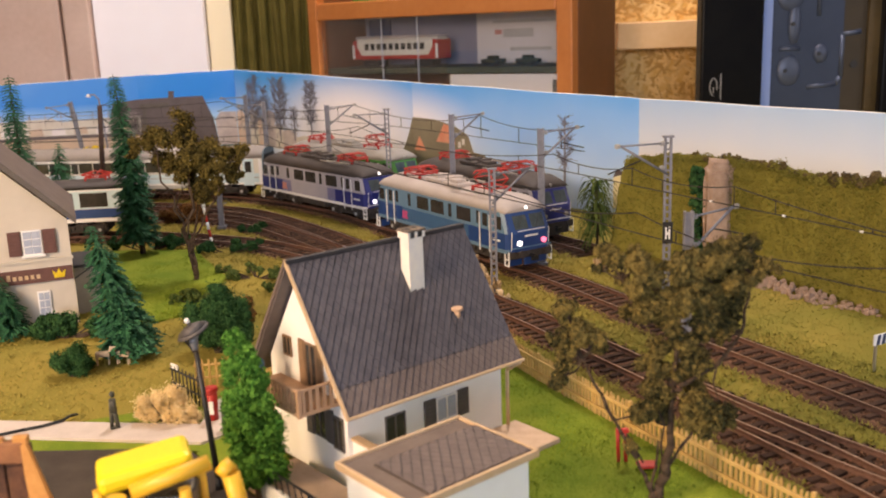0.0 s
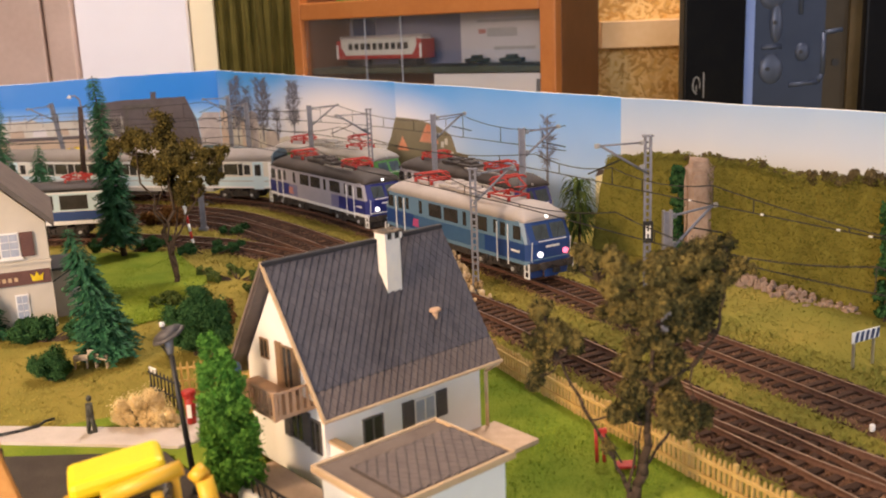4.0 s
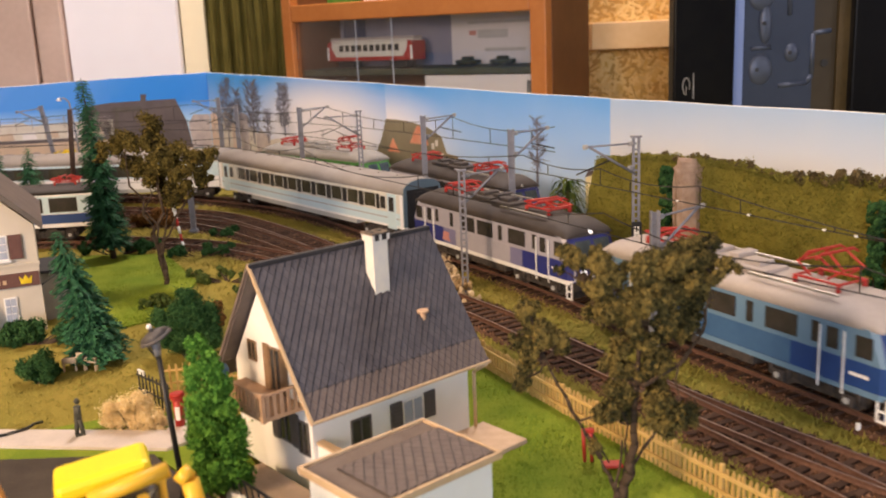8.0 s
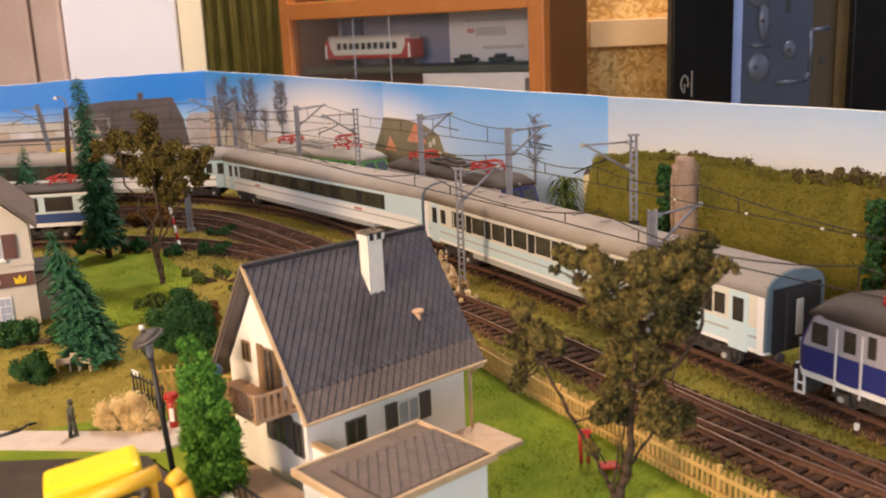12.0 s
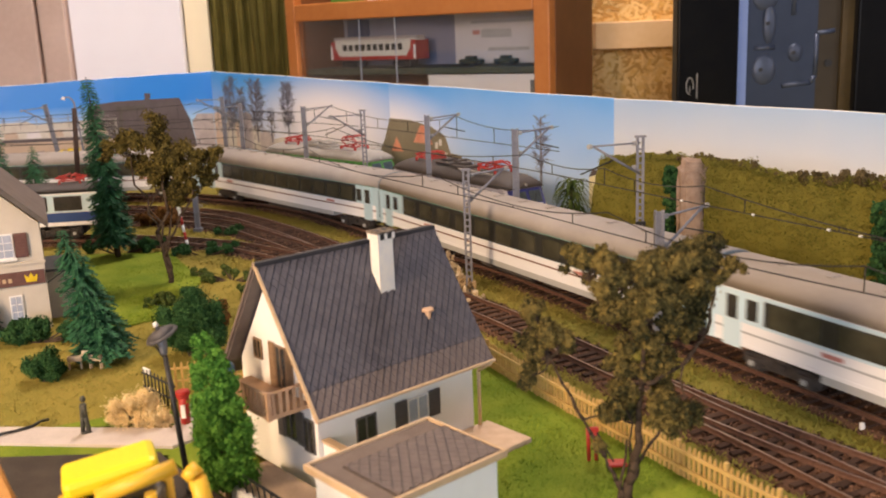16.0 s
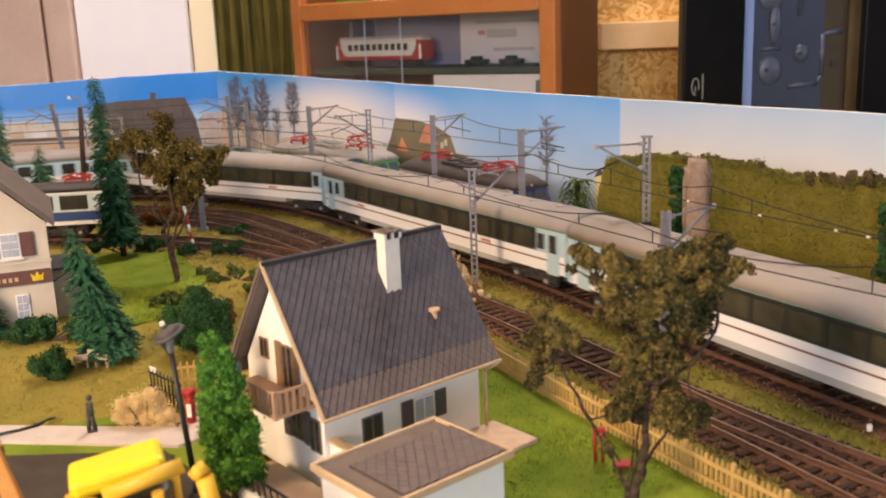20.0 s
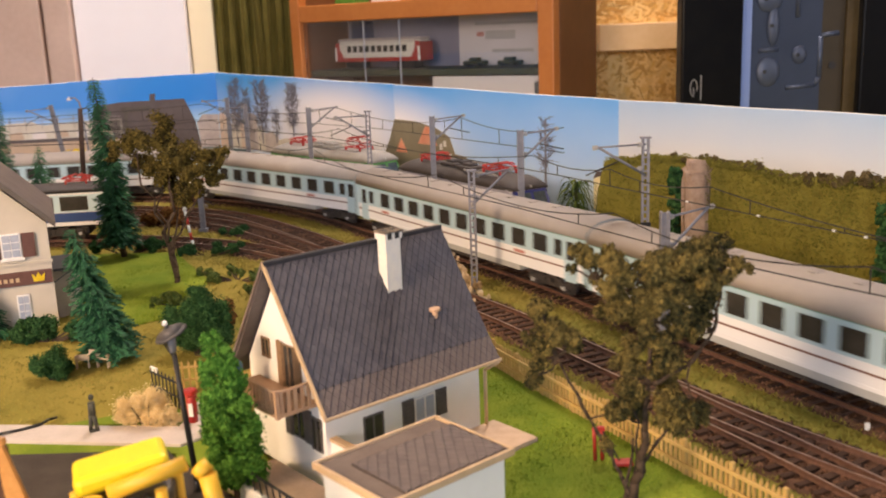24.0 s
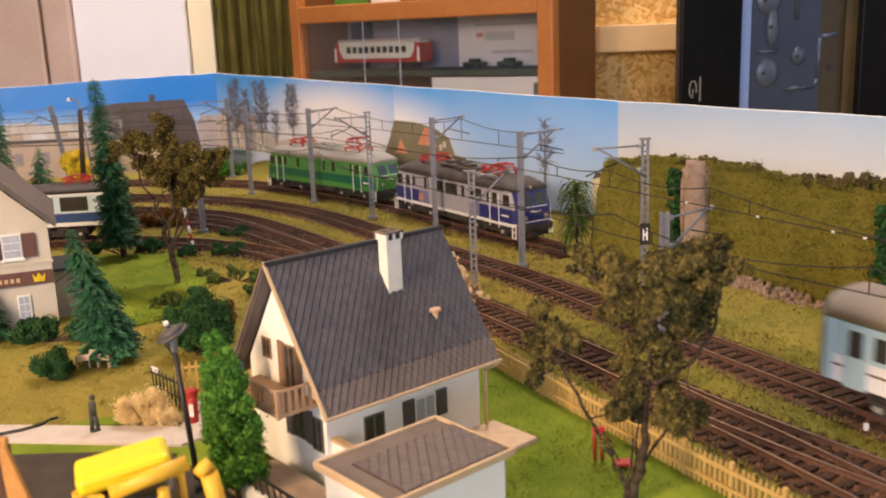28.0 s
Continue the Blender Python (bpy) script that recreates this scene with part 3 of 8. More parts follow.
def table_top(name, pts, z0=-0.03, z1=-0.012):
    bm = B()
    a = [bm.verts.new((x, y, z0)) for x, y in pts]
    b = [bm.verts.new((x, y, z1)) for x, y in pts]
    bm.faces.new(a)
    bm.faces.new(b)
    for k in range(len(pts)):
        j = (k + 1) % len(pts)
        bm.faces.new((a[k], a[j], b[j], b[k]))
    bmesh.ops.recalc_face_normals(bm, faces=bm.faces)
    return part(name, bm, "table")


bench = thing("layout_table", pose(0, 0, 0), "wooden benchwork table that carries the model railway", "table", kind="structure")
for ob in (table_top("table_top", [(-0.95, -3.5), (-0.5, -3.5), (-0.5, 0.14), (0.17, 0.14), (1.72, -3.1), (2.1, -2.95), (0.62, 0.1), (0.62, 1.42), (-0.95, 1.42)]),):
    ob.parent = bench
for x, y in ((-0.9, -3.4), (-0.55, -3.4), (-0.9, 1.35), (0.55, 1.35), (0.5, 0.3), (-0.45, 0.3), (1.78, -3.0), (1.95, -2.92), (-0.9, -1)):
    bm = B()
    box(bm, x - 0.025, x + 0.025, y - 0.025, y + 0.025, -0.9, -0.03)
    part("table_leg", bm, "table", bench)

# ---- wardrobe, white board, curtain, cabinet, board wall, computer ----
ward = thing("wardrobe", pose(0, 0, 0), "pale oak-veneer wardrobe with two tall doors", "wardrobe")
bm = B()
box(bm, -1.7, -0.682, 1.84, 2.05, -0.9, 0.95)
part("body", bm, "oak_panel", ward)
for x0, x1 in ((-1.2, -0.738), (-0.731, -0.682)):
    bm = B()
    box(bm, x0, x1, 1.822, 1.839, -0.88, 0.94, 0.003)
    part("door", bm, "oak_panel", ward)
simple("white_board", pose(0, 0, 0), lambda bm: box(bm, -0.680, -0.471, 1.84, 1.86, -0.3, 0.9, 0.002), "board_white", "plain white panel leaning flat on the wall", "panel")
# the panel hangs on the wall by two battens
bm = B()
box(bm, -0.675, -0.48, 1.86, 2.05, 0.3, 0.33)
part("batten", bm, "pine", bpy.data.objects["white_board"])


def curtain():
    v, f = [], []
    n = 90
    for k in range(n + 1):
        x = -0.432 + 0.20 * k / n
        y = 1.875 + 0.011 * math.sin(k * 0.62) + 0.005 * math.sin(k * 1.71 + 1)
        for z in (-0.7, 0.0, 0.3, 0.9):
            v.append((x + 0.003 * math.sin(z * 9 + k), y + 0.002 * math.sin(z * 7), z))
    for k in range(n):
        for j in range(3):
            a = k * 4 + j
            f.append((a, a + 4, a + 5, a + 1))
    ob = raw("curtain", v, f, "curtain")
    ob.data.shade_smooth()
    s = ob.modifiers.new("thick", "SOLIDIFY")
    s.thickness = 0.002
    return tagged(ob, "olive green pleated curtain hanging beside the cabinet", "curtain")


curtain()
bm = B()
rod(bm, (-0.46, 1.875, 0.9), (-0.2, 1.875, 0.9), 0.008)
tagged(part("curtain_rail", bm, "brown_wood"), "dark wooden rail that holds the curtain", "rail")
bm = B()
box(bm, -0.455, -0.445, 1.87, 2.05, 0.893, 0.907)
part("bracket", bm, "brown_wood", bpy.data.objects["curtain_rail"])
bm = B()
box(bm, -0.215, -0.205, 1.87, 2.05, 0.893, 0.907)
part("bracket", bm, "brown_wood", bpy.data.objects["curtain_rail"])

# cabinet: local x runs along its front from the near right corner to the left, y into the room's depth
CAB = Matrix.Translation((0.164, 1.30, 0)) @ Matrix(((-0.848, 0.530, 0, 0), (0.530, 0.848, 0, 0), (0, 0, 1, 0), (0, 0, 0, 1)))
cab = thing("display_cabinet", CAB, "orange-brown wooden display cabinet with a glazed front", "cabinet")


def cabpart(name, x0, x1, y0, y1, z0, z1, m, bev=0.002, label=""):
    bm = B()
    box(bm, x0, x1, y0, y1, z0, z1, bev)
    bmesh.ops.recalc_face_normals(bm, faces=bm.faces)
    return part(name, bm, m, cab, label)


cabpart("stile", 0.006, 0.030, 0.0, 0.02, -0.9, 0.62, "orange_wood")
cabpart("stile", 0.446, 0.465, 0.0, 0.02, -0.9, 0.62, "orange_wood")
cabpart("top_rail", 0.030, 0.446, 0.0, 0.02, 0.170, 0.196, "orange_wood")
cabpart("bottom_rail", 0.030, 0.446, 0.0, 0.02, 0.015, 0.04, "orange_wood")
cabpart("side_panel", 0.006, 0.022, 0.02, 0.15, -0.9, 0.62, "brown_wood")
cabpart("side_panel", 0.449, 0.465, 0.02, 0.15, -0.9, 0.62, "brown_wood")
cabpart("back_panel", 0.022, 0.449, 0.135, 0.15, -0.9, 0.62, "brown_wood")
cabpart("shelf", 0.022, 0.449, 0.02, 0.135, 0.085, 0.095, "shelf_green", label="dark green felted shelf")
cabpart("shelf", 0.022, 0.449, 0.02, 0.135, 0.176, 0.190, "orange_wood")
cabpart("base", 0.022, 0.449, 0.02, 0.135, -0.9, -0.86, "brown_wood")
g = cabpart("pane", 0.030, 0.446, 0.010, 0.013, 0.04, 0.170, "glass", 0, "clear glass front pane")
g.visible_shadow = False
cabpart("paper_back", 0.024, 0.230, 0.129, 0.134, 0.095, 0.175, "paper", 0, "white printed paper on the back")
cabpart("paper_front", 0.024, 0.212, 0.017, 0.0195, 0.042, 0.0840, "paper", 0, "white printed paper under the shelf")
cabpart("grey_back", 0.230, 0.448, 0.129, 0.134, 0.095, 0.175, "card_grey", 0, "grey-blue card on the back")
cabpart("navy_back", 0.395, 0.440, 0.1275, 0.129, 0.112, 0.170, "navy", 0, "dark blue card on the back")
for x0 in (0.262, 0.328):
    cabpart("pane_edge", x0, x0 + 0.0012, 0.0085, 0.0098, 0.04, 0.170, "pane", 0, "bright ground edge of a sliding pane")
for x0, x1, z0, z1, k in ((0.055, 0.092, 0.141, 0.149, "print_red"), (0.185, 0.197, 0.139, 0.146, "print_red"), (0.130, 0.182, 0.134, 0.147, "print_grey"), (0.100, 0.170, 0.114, 0.119, "print_grey"), (0.068, 0.076, 0.118, 0.130, "print_grey"), (0.028, 0.046, 0.100, 0.124, "print_dark"), (0.090, 0.200, 0.156, 0.160, "print_grey"), (0.040, 0.075, 0.154, 0.158, "print_grey")):
    cabpart("print", x0, x1, 0.1275, 0.129, z0, z1, k, 0)
cabpart("print", 0.026, 0.044, 0.0165, 0.017, 0.058, 0.076, "print_dark", 0)
# small models on the shelf
for x in (0.11, 0.17):
    t = thing("scale_model_vehicle", CAB @ pose(x + .012, 0.095, 0.095), "small olive scale model vehicle on the cabinet shelf", "model", "small models")
    bm = B()
    box(bm, -0.019, 0.019, -0.008, 0.008, 0.002, 0.008, 0.002)
    box(bm, -0.008, 0.009, -0.006, 0.006, 0.008, 0.013, 0.002)
    part("body", bm, "shelf_green", t)
    for dx in (-0.012, 0.012):
        bm = B()
        rod(bm, (dx, -0.009, 0.0028), (dx, 0.009, 0.0028), 0.0028, n=10)
        part("wheel", bm, "black", t)

rc = thing("railcar_model", CAB @ pose(0.340, 0.075, 0.095, 0, 0, 4) @ Matrix.Diagonal((0.97, 1, 1, 1)), "red and cream railcar model behind glass", "model train")
bm = B()
box(bm, -0.088, 0.088, -0.017, 0.017, 0.012, 0.044, 0.006)
part("body", bm, "coach_cream", rc)
for e in (-1, 1):
    bm = B()
    extrude_outline(bm, [(e * .0886, .0115), (e * .0886, .040), (e * .080, .042), (e * .079, .030), (e * .070, .0175), (e * .068, .0115)], -.0174, .0174)
    part("cab", bm, "red", rc)
    bm = B()
    box(bm, e * .0872 - .0020, e * .0872 + .0020, -.0178, -.0172, .0125, .034)
    part("corner_post", bm, "white", rc, "white corner post")
bm = B()
box(bm, -0.074, 0.074, -0.0173, 0.0173, 0.0115, 0.0175)
part("skirt", bm, "red", rc)
bm = B()
box(bm, -0.088, 0.088, -0.012, 0.012, 0.043, 0.0475, 0.002)
part("roof", bm, "roof_pale", rc)
for k in range(10):
    bm = B()
    x = -0.058 + k * 0.0129
    box(bm, x - 0.0042, x + 0.0042, -0.0178, 0.0178, 0.026, 0.036)
    part("window", bm, "pane_dark", rc)
for x in (-0.055, 0.055):
    bm = B()
    box(bm, x - 0.018, x + 0.018, -0.012, 0.012, 0.0, 0.011, 0.002)
    part("bogie", bm, "black", rc)
simple("green_box", CAB @ pose(0.40, 0.08, 0.190), lambda bm: box(bm, -0.02, 0.02, -0.02, 0.02, 0, 0.03, 0.002), "leaf_bright", "small green box on the upper cabinet shelf", "box")
simple("white_box", CAB @ pose(0.34, 0.09, 0.190), lambda bm: box(bm, -0.015, 0.015, -0.02, 0.02, 0, 0.028, 0.002), "white", "small white box on the upper cabinet shelf", "box")

# stand-in for the wall beside the curtain, set forward to catch light
slab("wall_pier", -0.4705, -0.426, 1.866, 2.05, -0.9, 1.75, "wall_cream", label="cream strip of the back wall, set forward to catch light", category="wall")

# board wall of pressed flakes with a pine batten
osb = thing("osb_board", pose(0, 0, 0), "upright board of pressed wood flakes", "board")
bm = B()
box(bm, 0.25, 0.62, 1.60, 1.62, -0.9, 0.7)
part("board", bm, "osb", osb)
rng = random.Random(4)
v, f = [], []
for k in range(1100):
    x, z, a, l, w = rng.uniform(0.262, 0.50), rng.uniform(0.0, 0.26), rng.uniform(0, 3.14), rng.uniform(0.008, 0.03), rng.uniform(0.002, 0.006)
    y = 1.5994 - rng.uniform(0, 0.0012)
    c, s = math.cos(a), math.sin(a)
    i = len(v)
    v += [(x + c * u * l / 2 - s * t * w / 2, y, z + s * u * l / 2 + c * t * w / 2) for u, t in ((-1, -1), (1, -1), (1, 1), (-1, 1))]
    f.append((i, i + 1, i + 2, i + 3))
raw("flake_layer", v, f, "flake", osb)["kind"] = "stuff"
bm = B()
box(bm, 0.262, 0.50, 1.55, 1.599, 0.107, 0.150, 0.002)
part("batten", bm, "pine", osb, "planed pine batten")
simple("side_table", pose(0.45, 1.33, -0.9), lambda bm: (box(bm, -0.16, 0.28, -0.12, 0.15, 0.80, 0.82, 0.002), [box(bm, x - 0.02, x + 0.02, y - 0.02, y + 0.02, 0, 0.80) for x in (-0.12, 0.24) for y in (-0.08, 0.11)]), "table", "small wooden side table behind the layout", "table")
pc = thing("computer_tower", pose(0, 0, 0), "black computer tower with its blue-grey steel side removed panel showing", "computer")
bm = B()
box(bm, 0.311, 0.389, 1.222, 1.250, -0.08, 0.36, 0.003)
part("front_case", bm, "black_gloss", pc)
bm = B()
box(bm, 0.388, 0.404, 1.236, 1.260, -0.08, 0.36)
part("rim", bm, "metal_bluelight", pc)
bm = B()
box(bm, 0.404, 0.497, 1.244, 1.44, -0.08, 0.36)
part("side_sheet", bm, "metal_blue", pc)
# right strip of the sheet: the wood's brown reflection is put into its colour
bm = B()
box(bm, 0.497, 0.526, 1.2443, 1.44, -0.08, 0.36)
part("side_sheet", bm, "metal_brown", pc)
bm = B()
box(bm, 0.526, 0.541, 1.238, 1.2435, -0.08, 0.36)
part("edge_strip", bm, "brass_dark", pc)
bm = B()
box(bm, 0.541, 0.70, 1.225, 1.44, -0.08, 0.36, 0.003)
part("rear_case", bm, "black_gloss", pc)
# dimples and ribs: their highlights are painted in as a lighter blue
for x, z, rx, rz in ((0.428, 0.173, 0.017, 0.017), (0.434, 0.140, 0.009, 0.026), (0.429, 0.082, 0.016, 0.020), (0.469, 0.102, 0.010, 0.012)):
    bm = B()
    bmesh.ops.create_uvsphere(bm, u_segments=24, v_segments=12, radius=1)
    bmesh.ops.transform(bm, matrix=Matrix.Translation((x, 1.2447, z)) @ Matrix.Diagonal((rx, 0.0055, rz, 1)), verts=bm.verts)
    d = part("dimple", bm, "metal_pressed", pc, smooth=True)
    bm = B()
    rod(bm, (x - rx * .35, 1.2385, z), (x - rx * .35, 1.242, z), 0.0026, n=10)
    part("hole", bm, "black", d)
bm = B()
rod(bm, (0.512, 1.2425, 0.087), (0.512, 1.2445, 0.087), 0.0048, n=12)
part("hole", bm, "black", pc)
for pts in (((0.453, 0.060), (0.490, 0.063), (0.496, 0.072), (0.496, 0.125), (0.519, 0.128)), ((0.416, 0.109), (0.442, 0.110)), ((0.465, 0.149), (0.465, 0.21))):
    bm = B()
    for a, b in zip(pts, pts[1:]):
        rod(bm, (a[0], 1.2445, a[1]), (b[0], 1.2445, b[1]), 0.0032, n=10)
    part("pressed_rib", bm, "metal_pressed", pc)
bm = B()
for k in range(20):
    a0, a1 = (2 * math.pi * j / 24 - 0.4 for j in (k, k + 1))
    rod(bm, (0.3275 + 0.0045 * math.cos(a0), 1.2215, 0.066 + 0.0105 * math.sin(a0)), (0.3275 + 0.0045 * math.cos(a1), 1.2215, 0.066 + 0.0105 * math.sin(a1)), 0.0008, n=5)
rod(bm, (0.3275, 1.2215, 0.058), (0.3275, 1.2215, 0.066), 0.0007, n=5)
box(bm, 0.3360, 0.3374, 1.2212, 1.222, 0.050, 0.082)
part("badge", bm, "badge_grey", pc)

# ---- printed card backdrop ----
back = thing("backdrop", pose(0, 0, 0), "card backdrop printed with sky, houses and bare trees", "backdrop", kind="structure")
CARD = [(-0.6673, 1.1074, .1015), (-0.5109, 1.1234, .1044), (-0.3838, 1.1551, .1085), (-0.2743, 1.1914, .1102), (-0.0431, 0.9377, .1001), (0.1435, 0.7560, .0906), (0.2652, 0.5589, .0905), (0.33, 0.45, .0885)]
CARDM = ["sky_left", "sky_left", "sky_left", "sky_middle", "sky_plain", "sky_right", "sky_right"]


def card_frame(i):
    """Pose of card i: x along the card, y behind it, z up; origin at its left foot."""
    a, b = Vector(CARD[i][:2]), Vector(CARD[i + 1][:2])
    d = (b - a).normalized()
    return Matrix(((d.x, -d.y, 0, a.x), (d.y, d.x, 0, a.y), (0, 0, 1, 0), (0, 0, 0, 1))), (b - a).length


for i, k in enumerate(CARDM):
    fm, ln = card_frame(i)
    bm = B()
    z0, z1 = CARD[i][2], CARD[i + 1][2]
    n = 24
    rows = []
    for j in range(n + 1):
        u = j / n
        z = z0 + (z1 - z0) * u + 0.00025 * math.sin(u * 11 + i)
        rows.append([bm.verts.new((u * ln, y, zz)) for y, zz in ((0, -0.05), (0, z), (0.0016, z), (0.0016, -0.05))])
    for a, b in zip(rows, rows[1:]):
        for q in range(3):
            bm.faces.new((a[q], b[q], b[q + 1], a[q + 1]))
    bmesh.ops.recalc_face_normals(bm, faces=bm.faces)
    ob = part("card", bm, k, back)
    ob.matrix_basis = fm
    bm = B()
    for a, b in zip(range(n), range(1, n + 1)):
        za, zb = (z0 + (z1 - z0) * j / n + 0.00025 * math.sin(j / n * 11 + i) for j in (a, b))
        rod(bm, (a / n * ln, 0.0008, za), (b / n * ln, 0.0008, zb), 0.00045, n=4, caps=False)
    part("card_edge", bm, "white", ob, "bare white cut edge")


def printed(i, name, pts, material, lift=0.0004, depth=0.0003):
    """A printed patch on card i, outline in x, z along the card."""
    fm, ln = card_frame(i)
    bm = B()
    extrude_outline(bm, pts, -lift, -lift + depth)
    ob = part(name, bm, material, back)
    ob.matrix_basis = fm
    return ob

# ---- ground ----
RN = random.Random(11)


def height(x, y):
    return -0.0046 + 0.0009 * noise.noise((x * 9, y * 9, 0)) + 0.0005 * noise.noise((x * 40, y * 40, 3))


def terrain():
    v, f = [], []
    nx, ny = 170, 140
    for j in range(ny + 1):
        for i in range(nx + 1):
            x, y = -0.95 + 1.57 * i / nx, 0.14 + 1.28 * j / ny
            v.append((x, y, height(x, y)))
    for j in range(ny):
        for i in range(nx):
            a = j * (nx + 1) + i
            f.append((a, a + 1, a + nx + 2, a + nx + 1))
    ob = raw("ground", v, f, "meadow")
    ob.data.shade_smooth()
    s = ob.modifiers.new("thick", "SOLIDIFY")
    s.thickness, s.offset = 0.0065, -1
    return tagged(ob, "olive and straw-coloured model meadow of static grass", "ground", kind="structure")


terrain()


def patch(name, pts, material, z, label, thick=0.002, category="ground"):
    """A flat sheet laid on the ground."""
    bm = B()
    a = [bm.verts.new((x, y, z)) for x, y in pts]
    b = [bm.verts.new((x, y, z - thick)) for x, y in pts]
    bm.faces.new(a)
    bm.faces.new(list(reversed(b)))
    for k in range(len(pts)):
        j = (k + 1) % len(pts)
        bm.faces.new((a[k], b[k], b[j], a[j]))
    bmesh.ops.recalc_face_normals(bm, faces=bm.faces)
    return tagged(part(name, bm, material), label, category, kind="structure")


patch("lawn", [(-.02, .19), (.13, .19), (.125, .222), (.104, .262), (.083, .297), (.049, .363), (.016, .428), (-.004, .42), (-.06, .34), (-.07, .25)], "lawn", -0.0031, "bright green lawn round the house")
patch("lawn_left", [(-.262, .69), (-.20, .685), (-.155, .60), (-.155, .52), (-.185, .495), (-.222, .56)], "lawn", -0.0030, "bright green mown lawn behind the spruces")
patch("verge", [(-.26, .335), (-.09, .334), (-.088, .349), (-.12, .349), (-.19, .357), (-.26, .366)], "lawn", -0.0030, "narrow green verge beside the path")
patch("yard_lawn", [(-.104, .332), (-.060, .281), (-.050, .285), (-.070, .330), (-.092, .350)], "lawn", -0.0029, "narrow green lawn beside the house tree")
patch("lawn_path", [(-.16, .366), (-.105, .362), (-.112, .378), (-.14, .374)], "lawn", -0.0029, "small green lawn beside the path")
patch("pavement", [(-.27, .3675), (-.195, .367), (-.109, .357), (-.098, .345), (-.104, .3395), (-.18, .350), (-.27, .3505)], "concrete", -0.0018, "pale concrete footpath", category="path")
patch("pavement_side", [(-.109, .3572), (-.098, .3455), (-.088, .362), (-.100, .385), (-.108, .385)], "concrete", -0.0020, "pale concrete footpath", category="path")
patch("road", [(-.27, .14), (-.05, .14), (-.06, .28), (-.10, .325), (-.108, .336), (-.27, .3395)], "asphalt", -0.0024, "dark grey asphalt yard", category="road")


def tuft_field(name, inside, count, hmin, hmax, material, label, seed, box4, width=0.0007, lay=(.8, 1.9)):
    rng = random.Random(seed)
    v, f = [], []
    x0, x1, y0, y1 = box4
    n = 0
    tries = 0
    while n < count and tries < count * 12:
        tries += 1
        x, y = rng.uniform(x0, x1), rng.uniform(y0, y1)
        if not inside(x, y):
            continue
        n += 1
        z = height(x, y) + 0.0004
        for _ in range(3):
            a, h = rng.uniform(0, 6.28), rng.uniform(hmin, hmax)
            dx, dy = math.cos(a) * width, math.sin(a) * width
            r = h * rng.uniform(*lay)
            lx, ly = -math.sin(a) * r, math.cos(a) * r
            ox, oy = rng.gauss(0, 0.0012), rng.gauss(0, 0.0012)
            i = len(v)
            v += [(x + ox - dx, y + oy - dy, z), (x + ox + dx, y + oy + dy, z), (x + ox + lx, y + oy + ly, z + h)]
            f.append((i, i + 1, i + 2))
    return tagged(raw(name, v, f, material), label, "grass", kind="stuff")




LINES = (MAIN, SECOND, BRANCH, INNER, LOOP, SIDING)
# distance to the nearest track on a coarse grid
GX, GY = np.linspace(-.95, .62, 315), np.linspace(.14, 1.42, 257)
_pts = np.concatenate([l[1][(l[1][:, 1] > .05) & (l[1][:, 1] < 1.5)] for l in LINES])
DIST = np.stack([np.sqrt(((GX[:, None] - _pts[None, :, 0]) ** 2 + (yy - _pts[None, :, 1]) ** 2).min(1)) for yy in GY], 1)


def track_dist(x, y):
    return DIST[min(314, max(0, int((x + .95) / 1.57 * 314 + .5))), min(256, max(0, int((y - .14) / 1.28 * 256 + .5)))]


def in_poly(x, y, p):
    c = False
    for (xa, ya), (xb, yb) in zip(p, p[1:] + p[:1]):
        if (ya > y) != (yb > y) and x < (xb - xa) * (y - ya) / (yb - ya) + xa:
            c = not c
    return c


HOUSE_YARD = [(-.02, .19), (.13, .19), (.125, .222), (.104, .262), (.083, .297), (.049, .363), (.016, .428), (-.004, .42), (-.06, .34), (-.07, .25)]
LEFT_LAWN = [(-.262, .69), (-.20, .685), (-.155, .60), (-.155, .52), (-.185, .495), (-.222, .56)]
PAVED = [(-.28, .14), (-.045, .14), (-.05, .30), (-.085, .365), (-.100, .39), (-.108, .39), (-.11, .362), (-.28, .372)]


def wild(x, y):
    if track_dist(x, y) < 0.017 or in_poly(x, y, HOUSE_YARD) or in_poly(x, y, LEFT_LAWN) or in_poly(x, y, PAVED):
        return False
    return noise.noise((x * 14, y * 14, 7)) > -0.45


tuft_field("meadow_grass", wild, 64000, 0.0004, 0.0010, "grass_blade", "olive and straw-coloured static grass tufts", 3, (-.5, .32, .3, 1.1), .0004)
tuft_field("meadow_grass_near_tracks", lambda x, y: 0.015 < track_dist(x, y) < 0.04 and not in_poly(x, y, HOUSE_YARD), 12000, 0.0008, 0.0022, "grass_blade", "longer straw and green grass tufts beside the rails", 5, (-.25, .3, .25, .95), .0004)
tuft_field("lawn_grass", lambda x, y: in_poly(x, y, HOUSE_YARD) or in_poly(x, y, LEFT_LAWN), 26000, 0.0009, 0.0019, "lawn_blade", "short bright green lawn grass", 6, (-.27, .13, .19, .70), 0.0005, (.35, 1.1))

# ---- tracks ----
def make_sleeper():
    bm = B()
    box(bm, -0.0013, 0.0013, -0.015, 0.015, -0.0045, -0.0020, 0.0002)
    me = bpy.data.meshes.new("sleeper")
    bm.to_mesh(me)
    bm.free()
    me.materials.append(M["sleeper"])
    return me


SLEEPER = make_sleeper()


